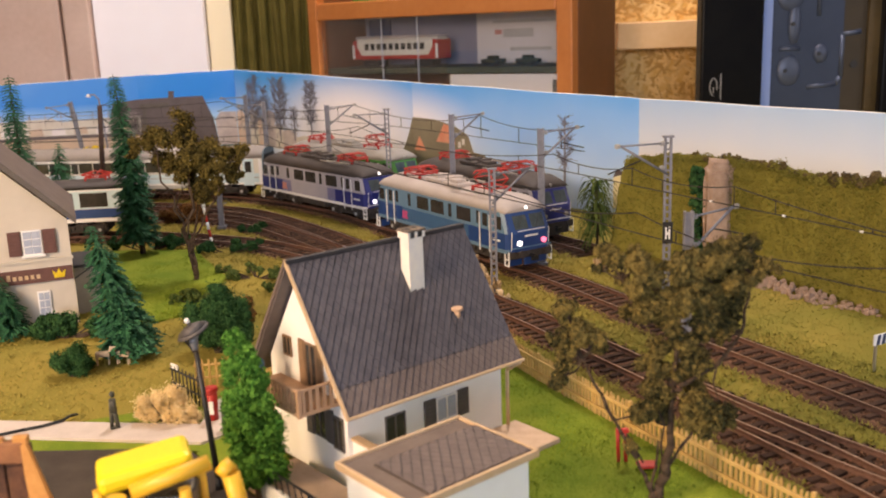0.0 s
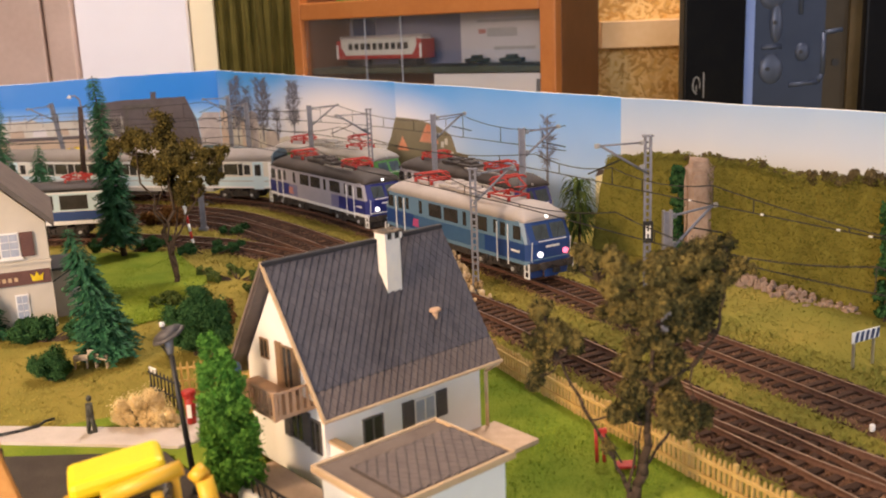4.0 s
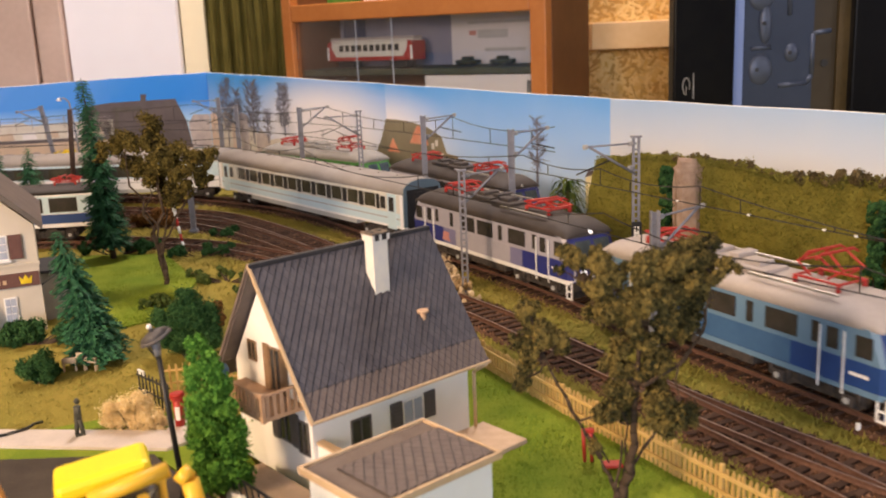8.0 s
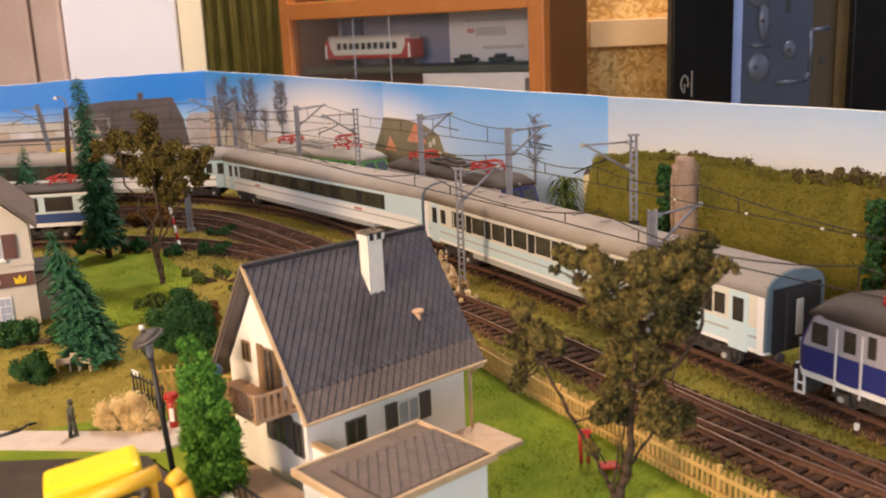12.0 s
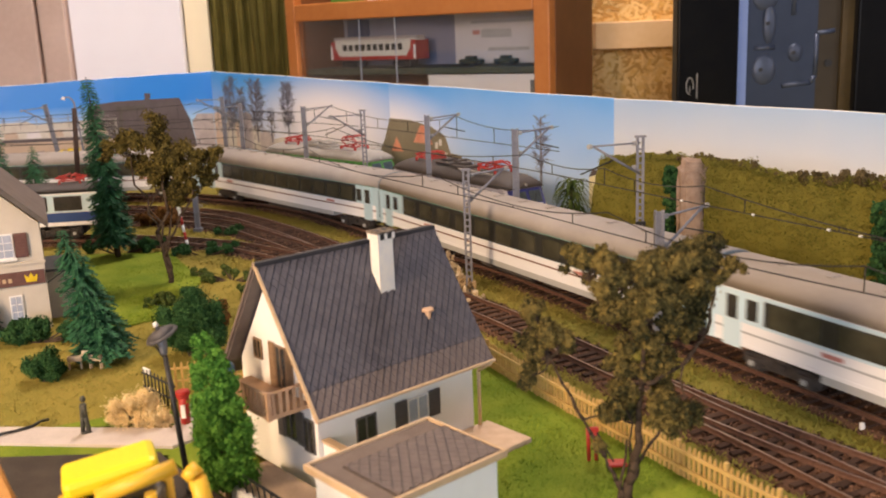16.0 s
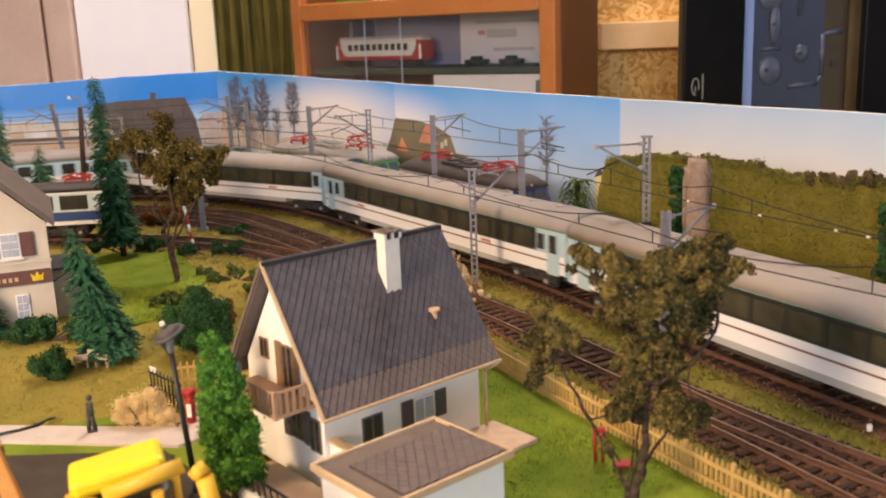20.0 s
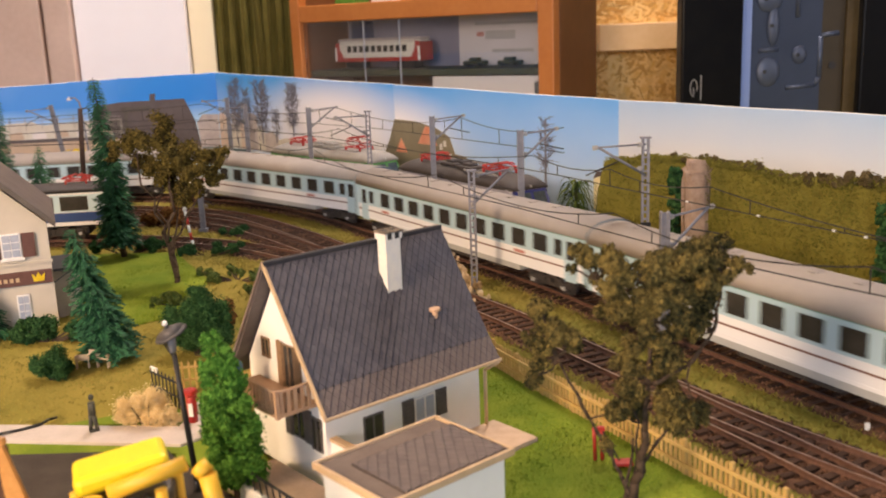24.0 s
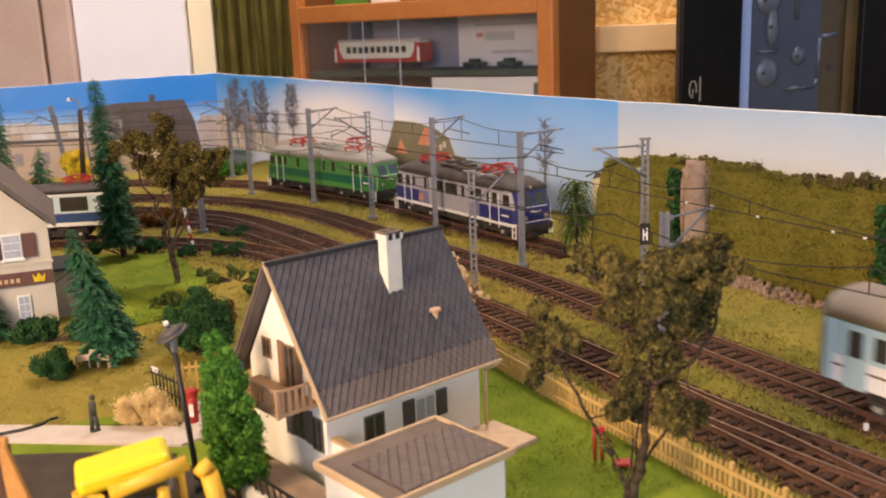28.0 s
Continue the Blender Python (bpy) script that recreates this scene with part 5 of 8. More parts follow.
def coach(kind, length):
    c = COACHES[kind]
    t = thing("passenger_coach", pose(0, 0, 0), c["label"], "railway coach", "model trains")
    hl, w = length / 2 - 0.003, 0.0163
    zb, zs, z1, z2, zc, zt = 0.0085, 0.0135, 0.0225, 0.0345, 0.0375, 0.0470

    def strip(name, a, b, m, grow=0.0, x0=-hl, x1=hl, label=""):
        bm = B()
        box(bm, x0, x1, -w - grow, w + grow, a, b)
        return part(name, bm, m, t, label)

    strip("skirt", zb, zs - 0.0016, "coach_grey", x0=-hl + 0.062, x1=hl - 0.062)
    strip("sole_bar", zs - 0.0016, zs, "coach_white", 0.0002)
    strip("lower_side", zs, z1, c["low"])
    strip("waist_line", zs + 0.0045, zs + 0.0054, "coach_grey" if kind in ("cream", "bistro") else "coach_line", 0.00015)
    strip("upper_side", z1, zc, c["win"])
    strip("cant_line", zc - 0.0012, zc - 0.0002, "coach_green_line" if kind in ("band", "teal") else "coach_white", 0.0002)
    if c["band"]:
        strip("window_band", z1 + (0.0003 if kind == "band" else 0.0012), zc - 0.0014 if kind == "band" else z2, "coach_darkband", 0.00012, -hl + 0.032 if kind == "bistro" else -hl + 0.037, hl - 0.046 if kind == "bistro" else hl - 0.030)
    for s in (-1, 1):
        n = c["n"]
        a0, a1 = (-hl + 0.047, hl - 0.042) if kind != "bistro" else (-hl + 0.048, hl - 0.062)
        for k in range(n):
            x = a0 + (a1 - a0) * k / (n - 1)
            bm = B()
            box(bm, x - c["w"] / 2, x + c["w"] / 2, s * (w + 0.0003) - 0.00018, s * (w + 0.0003) + 0.00018, z1 + 0.0016, z2 - 0.0004, 0.0001)
            pane = part("window", bm, "pane_dark" if kind == "teal" else "coach_glass", t)
            if kind == "cream":
                bm = B()
                for e in (-1, 1):
                    box(bm, x + e * c["w"] / 2 - .0004, x + e * c["w"] / 2 + .0004, s * (w + 0.0005) - 0.0001, s * (w + 0.0005) + 0.0001, z1 + 0.0014, z2 - 0.0002)
                box(bm, x - c["w"] / 2 + .0004, x + c["w"] / 2 - .0004, s * (w + 0.0005) - 0.0001, s * (w + 0.0005) + 0.0001, z1 + 0.0014, z1 + 0.0020)
                part("window_frame", bm, "coach_cream", pane)
        for e in (-1, 1):
            x = e * (hl - 0.0145)
            if kind == "bistro" and e > 0:
                continue
            bm = B()
            box(bm, x - 0.0052, x + 0.0052, s * (w + 0.0003) - 0.0002, s * (w + 0.0003) + 0.0002, 0.0108, 0.0362)
            d = part("door", bm, c["door"], t)
            bm = B()
            box(bm, x - 0.0030, x + 0.0030, s * (w + 0.0006) - 0.0002, s * (w + 0.0006) + 0.0002, 0.0235, 0.0338)
            part("door_window", bm, "pane_dark", d)
            bm = B()
            xx = e * (hl - 0.0255)
            box(bm, xx - 0.0030, xx + 0.0030, s * (w + 0.0003) - 0.00018, s * (w + 0.0003) + 0.00018, 0.0245, 0.0335)
            part("small_window", bm, "pane_dark", t)
        if kind in ("bistro", "teal", "band"):
            for x0, x1 in (((-0.095, -0.085)), (0.07, 0.08)):
                bm = B()
                box(bm, x0, x1, s * (w + 0.0003) - 0.0001, s * (w + 0.0003) + 0.0001, zs + 0.006, zs + 0.0078)
                part("emblem", bm, "print_red", t, "small reddish emblem bar")
    bm = B()
    pts = []
    for k in range(13):
        a = math.pi * k / 12
        pts.append((-(w + 0.0005) * math.cos(a), zc - 0.0008 + (zt - zc + 0.0008) * math.sin(a) ** 0.7))
    loft(bm, [(-hl, pts), (hl, pts)])
    part("roof", bm, "coach_roof", t)
    bm = B()
    for k in range(-5, 6):
        x = k * hl / 6
        box(bm, x - 0.0012, x + 0.0012, -0.003, 0.003, zt - 0.0004, zt + 0.0006)
    part("roof_vent", bm, "coach_roof", t)
    for e in (-1, 1):
        bm = B()
        ring = [(w + 0.0006) * 1.0, ]
        out = [(-(w + 0.0003) * math.cos(math.pi * k / 12), zc + (zt - zc - 0.0005) * math.sin(math.pi * k / 12) ** 0.7) for k in range(13)]
        out = [(-(w + 0.0006), zs)] + out + [((w + 0.0006), zs)]
        rings = [[bm.verts.new((e * (hl + dx), y, z)) for y, z in out] for dx in (-0.002, 0.0012)]
        for k in range(len(out)):
            j = (k + 1) % len(out)
            bm.faces.new((rings[0][k], rings[0][j], rings[1][j], rings[1][k]))
        bm.faces.new(rings[0])
        bm.faces.new(rings[1])
        bmesh.ops.recalc_face_normals(bm, faces=bm.faces)
        part("end_wall", bm, "coach_end", t)
        bm = B()
        box(bm, e * hl + (0.001 if e > 0 else -0.0028), e * hl + (0.0028 if e > 0 else -0.001), -0.007, 0.007, 0.013, 0.038, 0.0006)
        bl = part("gangway_bellows", bm, "bellows", t)
        bm = B()
        box(bm, e * hl + (0.0029 if e > 0 else -0.0033), e * hl + (0.0033 if e > 0 else -0.0029), -0.0020, 0.0020, 0.0190, 0.0345, 0.0001)
        part("gangway_door", bm, "coach_grey", bl, "grey gangway door")
        bm = B()
        box(bm, e * hl + (0.0012 if e > 0 else -0.0017), e * hl + (0.0017 if e > 0 else -0.0012), -w + 0.0022, w - 0.0022, zs - 0.001, 0.0400)
        part("end_recess", bm, "bellows", t)
        for y in (-1, 1):
            bm = B()
            box(bm, e * (hl - 0.0022) - 0.0018, e * (hl - 0.0022) + 0.0018, y * (w + 0.0004) - 0.0003, y * (w + 0.0004) + 0.0003, 0.0118, zc - 0.001)
            part("corner_strip", bm, "coach_white" if kind == "cream" else c["door"], t)
        for y in (-0.010, 0.010):
            bm = B()
            rod(bm, (e * hl, y, 0.0105), (e * (hl + 0.003), y, 0.0105), 0.0022, n=10)
            part("buffer", bm, "bogie", t)
    bm = B()
    box(bm, -0.03, 0.025, -0.013, 0.013, 0.0045, 0.0086, 0.001)
    box(bm, 0.035, 0.05, -0.012, 0.012, 0.005, 0.0086, 0.001)
    part("underframe_box", bm, "bogie", t)
    bogie(t, -hl + 0.038, 0.028, 0.0053)
    bogie(t, hl - 0.038, 0.028, 0.0053)
    return t


def set_on(line, s_mid, half_base, z=0.0, flip=False):
    a, b = on_line(line, s_mid - half_base), on_line(line, s_mid + half_base)
    d = (b - a) / np.linalg.norm(b - a)
    if flip:
        d = -d
    c = (a + b) / 2
    return Matrix(((d[0], -d[1], 0, c[0]), (d[1], d[0], 0, c[1]), (0, 0, 1, z), (0, 0, 0, 1)))


TRAIN = []  # thing, distance of its middle behind the train's front, half the bogie spacing


def make_train():
    at = 0.0
    for kind in ("blue", "grey"):
        t = locomotive(kind, (0.0, 0.011) if kind == "blue" else (0.004, 0.0))
        ln = 0.1952 if kind == "blue" else 0.2025
        TRAIN.append((t, at + ln / 2, 0.050))
        at += ln
    made = {}
    for kind, ln in (("cream", .302), ("bistro", .320), ("band", .332), ("band", .286), ("band", .288), ("band", .316), ("band", .309), ("teal", .276), ("teal", .280), ("teal", .290), ("teal", .2685)):
        if (kind, ln) in made:
            t = copy_thing(made[kind, ln], pose(0, 0, 0))
        else:
            t = made[kind, ln] = coach(kind, ln)
        TRAIN.append((t, at + ln / 2, ln / 2 - 0.041))
        at += ln


make_train()
# front of the train along the main line, second by second
RUN = [(0, 4.9172), (2, 4.9190), (3, 4.9297), (3.5, 4.942), (5.5, 5.0115), (6, 5.0424), (6.5, 5.0800), (7, 5.118), (7.5, 5.160), (8, 5.2084), (8.5, 5.256), (9, 5.3072), (9.5, 5.361), (10, 5.4215), (10.5, 5.4800),
       (11, 5.5218), (11.5, 5.5285), (12, 5.5398), (12.5, 5.580), (14.5, 5.872), (15, 5.9465), (15.5, 6.030), (16, 6.1203), (16.5, 6.210), (17, 6.3006), (17.5, 6.393), (18, 6.4881), (18.5, 6.587), (19, 6.6887), (19.5, 6.800),
       (20, 6.9138), (20.5, 7.037), (21, 7.1633), (21.5, 7.275), (23.5, 7.720), (24, 7.8334), (24.5, 7.950), (25, 8.0669), (25.5, 8.195), (26, 8.3263), (26.5, 8.449), (27, 8.5811), (28, 8.8267)]


def run_at(t):
    """Smooth, never backing: monotone cubic through RUN."""
    ts, ss = [r[0] for r in RUN], [r[1] for r in RUN]
    k = min(max(sum(1 for v in ts if v <= t) - 1, 0), len(ts) - 2)
    d = [(ss[i + 1] - ss[i]) / (ts[i + 1] - ts[i]) for i in range(len(ts) - 1)]

    def slope(i):
        if i <= 0 or i >= len(ts) - 1:
            return d[0] if i <= 0 else d[-1]
        return 2 / (1 / max(d[i - 1], 1e-6) + 1 / max(d[i], 1e-6))
    h = ts[k + 1] - ts[k]
    u = (t - ts[k]) / h
    return (2 * u**3 - 3 * u * u + 1) * ss[k] + (u**3 - 2 * u * u + u) * h * slope(k) + (3 * u * u - 2 * u**3) * ss[k + 1] + (u**3 - u * u) * h * slope(k + 1)


# parked engines on the siding: the engines face the buffer stop
p1 = locomotive("grey", (0.0, 0.0), lamps=False)
s1, s2 = (float(SIDING[0][((SIDING[1] - np.array(q)) ** 2).sum(1).argmin()]) for q in ((.021, .743), (-.1068, .918)))
p1.matrix_world = set_on(SIDING, s1, 0.05, flip=True)
p2 = locomotive("green", (0.0, 0.009), lamps=False)
p2.matrix_world = set_on(SIDING, s2, 0.05, flip=True)
p3 = coach("bistro", .272)
p3["label"] = "white and blue railcar standing on the single track"
p3.matrix_world = set_on(LOOP, 0.17, 0.095)
for ob in p3.children:
    if ob.name.startswith("roof"):
        ob.matrix_basis = Matrix.Translation((0, 0, .039 * .45)) @ Matrix.Diagonal((1, 1, .55, 1))
pq = pantograph(p3, 0.108, 0.0436)
pq.scale = (0.75, 0.75, 1)
for ob in p3.children:
    if ob.name.startswith("roof"):
        ob.data.materials[0] = M["roof_dark"]
for q in (-1, 1):
    for x0, x1 in ((.050, .066), (.070, .092), (.097, .118)):
        bm = B()
        box(bm, x0, x1, q * .0167 - .0002, q * .0167 + .0002, .0238, .0350, .0001)
        part("window", bm, "pane_dark", p3)
bm = B()
box(bm, 0.060, 0.1335, -0.0168, 0.0168, 0.0150, 0.0222)
part("blue_band", bm, "loco_blue", p3, "dark blue lower band")
bm = B()
box(bm, 0.035, 0.060, -0.0168, 0.0168, 0.0150, 0.0222)
part("blue_band", bm, "loco_midblue", p3, "fading blue lower band")
bm = B()
box(bm, -0.130, 0.035, -0.0168, 0.0168, 0.0150, 0.0222)
part("blue_band", bm, "coach_pale", p3, "pale blue lower band")


def motions():
    ts = [k * 0.5 for k in range(57)]
    for t, back, half in TRAIN:
        walk(t, [(a, set_on(MAIN, run_at(a) - back, half)) for a in ts])

# ---- printing on the backdrop ----
printed(2, "printed_roof", [(0.0, 0.0268), (0.0, 0.0804), (0.0751, 0.0806), (0.0861, 0.0529), (0.0912, 0.0194)], "photo_roof")
printed(1, "printed_roof", [(0.0916, 0.0288), (0.1004, 0.0772), (0.131, 0.0804), (0.131, 0.0268)], "photo_roof")
printed(2, "printed_chimney", [(0.0343, 0.0803), (0.0351, 0.0884), (0.0417, 0.088), (0.0408, 0.0799)], "photo_roof", 0.0003)
for q, m in (([(0.0912, 0.019), (0.088, 0.05), (0.095, 0.060), (0.1145, 0.059), (0.1145, 0.018)], "photo_town"),):
    printed(2, "printed_town", q, m)
for x0, x1, z0, z1, m in ((0.0005, 0.018, 0.018, 0.0585, "photo_peach"), (0.018, 0.030, 0.018, 0.049, "photo_town"), (0.030, 0.050, 0.019, 0.061, "photo_pale"), (0.050, 0.066, 0.019, 0.052, "photo_peach"), (0.066, 0.088, 0.019, 0.0605, "photo_town"), (0.088, 0.104, 0.019, 0.046, "photo_pale"), (0.104, 0.132, 0.018, 0.040, "photo_town"), (0.132, 0.170, 0.015, 0.034, "photo_pale"), (0.170, 0.235, 0.010, 0.030, "photo_mist"), (0.235, 0.318, 0.010, 0.027, "photo_mist")):
    printed(3, "printed_building", [(x0, z0), (x0, z1), (x0 + (x1 - x0) * .45, z1 + .003), (x1, z1 - .001), (x1, z0)], m)
    if z1 > .045:
        for k in range(3):
            xa, za = x0 + .003 + k * .0055, z0 + (z1 - z0) * (.45 + .12 * (k % 2))
            if xa + .0025 < x1:
                printed(3, "printed_window", [(xa, za), (xa, za + .006), (xa + .0022, za + .006), (xa + .0022, za)], "photo_line", 0.0007, 0.0002)
printed(3, "printed_house", [(0.3235, 0.020), (0.3235, 0.0285), (0.335, 0.0475), (0.343, 0.0665), (0.343, 0.015)], "photo_olive")
printed(4, "printed_house", [(0.0, 0.004), (0.0, 0.0665), (0.0293, 0.0654), (0.0558, 0.0605), (0.0738, 0.0523), (0.0803, 0.0367), (0.0946, 0.0349), (0.0958, 0.0139), (0.09, 0.004)], "photo_olive")
for a in ([(0.001, 0.0346), (0.0085, 0.0485), (0.0171, 0.0345)], [(0.0319, 0.0442), (0.0425, 0.0615), (0.049, 0.0605), (0.0578, 0.0434)]):
    printed(4, "printed_gable", a, "photo_orange", 0.0008)
for x0, z0 in ((0.061, 0.040), (0.066, 0.043), (0.073, 0.031)):
    printed(4, "printed_window", [(x0, z0), (x0, z0 + .0055), (x0 + .0035, z0 + .006), (x0 + .0035, z0)], "photo_pale", 0.0008)
printed(4, "printed_tower", [(0.2365, 0.0005), (0.2365, 0.0261), (0.2466, 0.0297), (0.2455, 0.0014)], "plaster_yellow")
printed(4, "printed_cap", [(0.236, 0.0262), (0.2395, 0.0325), (0.2445, 0.0325), (0.247, 0.0297)], "photo_roof")
printed(2, "printed_lake", [(0.0901, -0.0304), (0.0919, 0.0134), (0.1145, 0.0123), (0.1145, -0.03)], "photo_water", 0.0008)
printed(3, "printed_lake", [(0.002, -0.0304), (0.002, 0.0107), (0.0647, 0.0122), (0.0621, -0.03)], "photo_water", 0.0008)
printed(2, "printed_shore", [(0.0915, 0.0134), (0.0919, 0.0194), (0.1145, 0.0183), (0.1145, 0.0123)], "photo_teal", 0.0008)
printed(3, "printed_shore", [(0.002, 0.0107), (0.002, 0.0167), (0.0647, 0.0189), (0.075, 0.0125)], "photo_teal", 0.0008)
printed(2, "printed_beam", [(0.0003, 0.0683), (0.0003, 0.0743), (0.0343, 0.0741), (0.0337, 0.068)], "trim_dark", 0.0008)
printed(2, "printed_beam", [(0.0007, 0.0427), (0.0034, 0.0683), (0.0078, 0.0682), (0.0052, 0.0423)], "trim_dark", 0.0008)
for i, ln in ((0, 0.157), (1, 0.131)):
    printed(i, "printed_roofs", [(0.0, 0.0384), (0.0, 0.062), (0.03, 0.0625), (0.04, 0.058), (0.09, 0.0605), (ln, 0.061), (ln, 0.0384)], "photo_pale")
    printed(i, "printed_wall", [(0.0, -0.03), (0.0, 0.0384), (ln, 0.0364), (ln, -0.03)], "photo_beige", 0.0005)
    printed(i, "printed_line", [(0.0, 0.0384), (0.0, 0.0425), (ln, 0.0405), (ln, 0.0364)], "photo_roof", 0.0008)
    for k in range(int(ln / .03)):
        printed(i, "printed_window", [(k * .03 + .006, .012), (k * .03 + .006, .027), (k * .03 + .015, .027), (k * .03 + .015, .012)], "photo_line", 0.0008)
    for k in range(int(ln / .025)):
        printed(i, "printed_gable", [(k * .025 + .003, .0425), (k * .025 + .003, .050), (k * .025 + .017, .0515), (k * .025 + .019, .0425)], "photo_mist" if k % 2 else "photo_beige", 0.0007, 0.0002)
printed(2, "printed_wall", [(0.0, -0.03), (0.0, 0.0268), (0.0912, 0.0194), (0.09, -0.03)], "photo_beige", 0.0005)
rng = random.Random(21)


def printed_tree(i, x, z0, z1, half, seed, count=90):
    rng = random.Random(seed)
    fm, ln = card_frame(i)
    v, f = [], []

    def stroke(xa, za, xb, zb, w):
        dx, dz = xb - xa, zb - za
        l = math.hypot(dx, dz) + 1e-9
        ox, oz = -dz / l * w, dx / l * w
        k = len(v)
        v.extend([(xa - ox, -0.0009, za - oz), (xa + ox, -0.0009, za + oz), (xb + ox * .5, -0.0009, zb + oz * .5), (xb - ox * .5, -0.0009, zb - oz * .5)])
        f.append((k, k + 1, k + 2, k + 3))
    stroke(x, z0, x + half * .05, z1, 0.0013)
    for _ in range(count):
        u = rng.uniform(0.18, 0.97)
        za = z0 + (z1 - z0) * u
        s = rng.choice((-1, 1))
        l = half * rng.uniform(.3, 1.0) * (1.15 - abs(u - .5))
        xb, zb = x + s * l * .8, za + l * rng.uniform(.1, .9)
        stroke(x, za, xb, min(zb, z1 + .003), 0.0004)
        for _ in range(3):
            stroke(x + (xb - x) * .6, za + (zb - za) * .6, xb + rng.gauss(0, half * .25), min(zb + rng.gauss(0, half * .3), z1 + .003), 0.00028)
    ob = raw("printed_tree", v, f, "photo_tree", back)
    ob.matrix_basis = fm


printed_tree(3, 0.100, 0.028, 0.100, 0.022, 1, 90)
printed_tree(3, 0.165, 0.040, 0.097, 0.018, 2, 80)
printed_tree(3, 0.042, 0.026, 0.102, 0.020, 3, 90)
printed_tree(3, 0.066, 0.026, 0.090, 0.014, 5, 60)
printed_tree(3, 0.130, 0.030, 0.070, 0.012, 6, 26)
printed_tree(4, 0.187, 0.014, 0.073, 0.010, 4, 44)
for i, ln in ((0, 0.155), (1, 0.13)):
    fm, _ = card_frame(i)
    bm = B()
    for z in (0.0595, 0.0640):
        box(bm, 0, ln, -0.0013, -0.0010, z, z + 0.0005)
    for k in range(int(ln / 0.018)):
        box(bm, k * 0.018 + .004, k * 0.018 + .0046, -0.0013, -0.0010, 0.054, 0.068)
    ob = part("printed_fence", bm, "photo_line", back)
    ob.matrix_basis = fm


# ---- grassy bank at the foot of the middle cards ----
def bank():
    v, f = [], []
    fm, ln = card_frame(3)
    n, m = 60, 10
    for i in range(n + 1):
        x = .055 + (ln - .05) * i / n
        e = min(1, i / 12, (n - i) / 6 + .25)
        for j in range(m + 1):
            u = j / m
            h = .0185 * e * u * u * (3 - 2 * u) * (1 + .3 * noise.noise((x * 30, u * 2, 5)))
            v.append(tuple(fm @ Vector((x, -.036 * (1 - u) - .0012, -.0052 + h))))
    for i in range(n):
        for j in range(m):
            a = i * (m + 1) + j
            f.append((a, a + 1, a + m + 2, a + m + 1))
    ob = raw("grassy_bank", v, f, "meadow")
    ob.data.shade_smooth()
    s = ob.modifiers.new("thick", "SOLIDIFY")
    s.thickness, s.offset = .001, 1
    return tagged(ob, "ochre grassy bank rising to the backdrop", "bank", kind="structure")


bank()


# ---- plants ----
def leaves(name, clumps, per, size, material, parent, seed, squash=0.85, loose=1.2, subs_n=7, ruffle=.5):
    """A crown: small tilted leaf pieces gathered in loose clumps (x, y, z, radius)."""
    rng = random.Random(seed)
    v, f = [], []
    for cx, cy, cz, r in clumps:
        subs = []
        for _ in range(subs_n):
            a, b = rng.uniform(0, 6.28), rng.uniform(-1, 1)
            q = math.sqrt(1 - b * b) * r * .62
            k = rng.uniform(.26, .50) * (7 / subs_n) ** .25
            subs.append((cx + q * math.cos(a), cy + q * math.sin(a), cz + b * r * .62 * squash, r * k))
        for _ in range(int(per * (r / 0.008) ** 2)):
            sx, sy, sz, sr = rng.choice(subs)
            d = Vector((rng.gauss(0, 1), rng.gauss(0, 1), rng.gauss(0, 1))).normalized() * sr * rng.uniform(.35, 1.2) * (rng.uniform(1, loose) if rng.random() < .35 else 1)
            p = Vector((sx, sy, sz)) + d
            n = (d.normalized() + Vector((rng.gauss(0, ruffle), rng.gauss(0, ruffle), rng.gauss(0, ruffle)))).normalized()
            t = n.orthogonal().normalized()
            t = (t * math.cos(s := rng.uniform(0, 6.28)) + n.cross(t) * math.sin(s)) * size * rng.uniform(.6, 1.3)
            u = n.cross(t) * rng.uniform(.5, .9)
            k = len(v)
            v += [p - t, p + u, p + t, p - u]
            f.append((k, k + 1, k + 2, k + 3))
    ob = raw(name, [tuple(q) for q in v], f, material, parent)
    ob["kind"] = "stuff"
    return ob


def limb(bm, pts, r0, r1, n=7):
    for k in range(len(pts) - 1):
        a, b = k / (len(pts) - 1), (k + 1) / (len(pts) - 1)
        rod(bm, pts[k], pts[k + 1], r0 + (r1 - r0) * a, r0 + (r1 - r0) * b, n)


def bent(a, b, seed, wob=0.06, n=5):
    rng = random.Random(seed)
    a, b = Vector(a), Vector(b)
    l = (b - a).length
    return [a.lerp(b, k / n) + (Vector((rng.gauss(0, wob), rng.gauss(0, wob), rng.gauss(0, wob * .4))) * l * (1 if 0 < k < n else 0)) for k in range(n + 1)]


# the loose tree by the fence: upper crown, low dark crown, side branch (x, height, radius)
R_TOP = [(-.0122, .0838, .0040), (-.0052, .0832, .0040), (-.0072, .0778, .0038), (-.0002, .0793, .0050), (.0068, .0812, .0054), (.0118, .0822, .0048), (.0178, .0828, .0050), (.0248, .0835, .0054), (.0308, .0850, .0034), (.0328, .0802, .0028), (.0288, .0783, .0046), (.0208, .0752, .0056),
         (.0118, .0738, .0056), (.0038, .0720, .0052), (-.0032, .0690, .0046), (-.0052, .0648, .0038), (.0018, .0652, .0046), (.0088, .0662, .0048), (.0158, .0682, .0056), (.0238, .0692, .0050), (.0208, .0622, .0042), (.0158, .0618, .0036), (.0068, .0600, .0032), (.0248, .0625, .0032)]
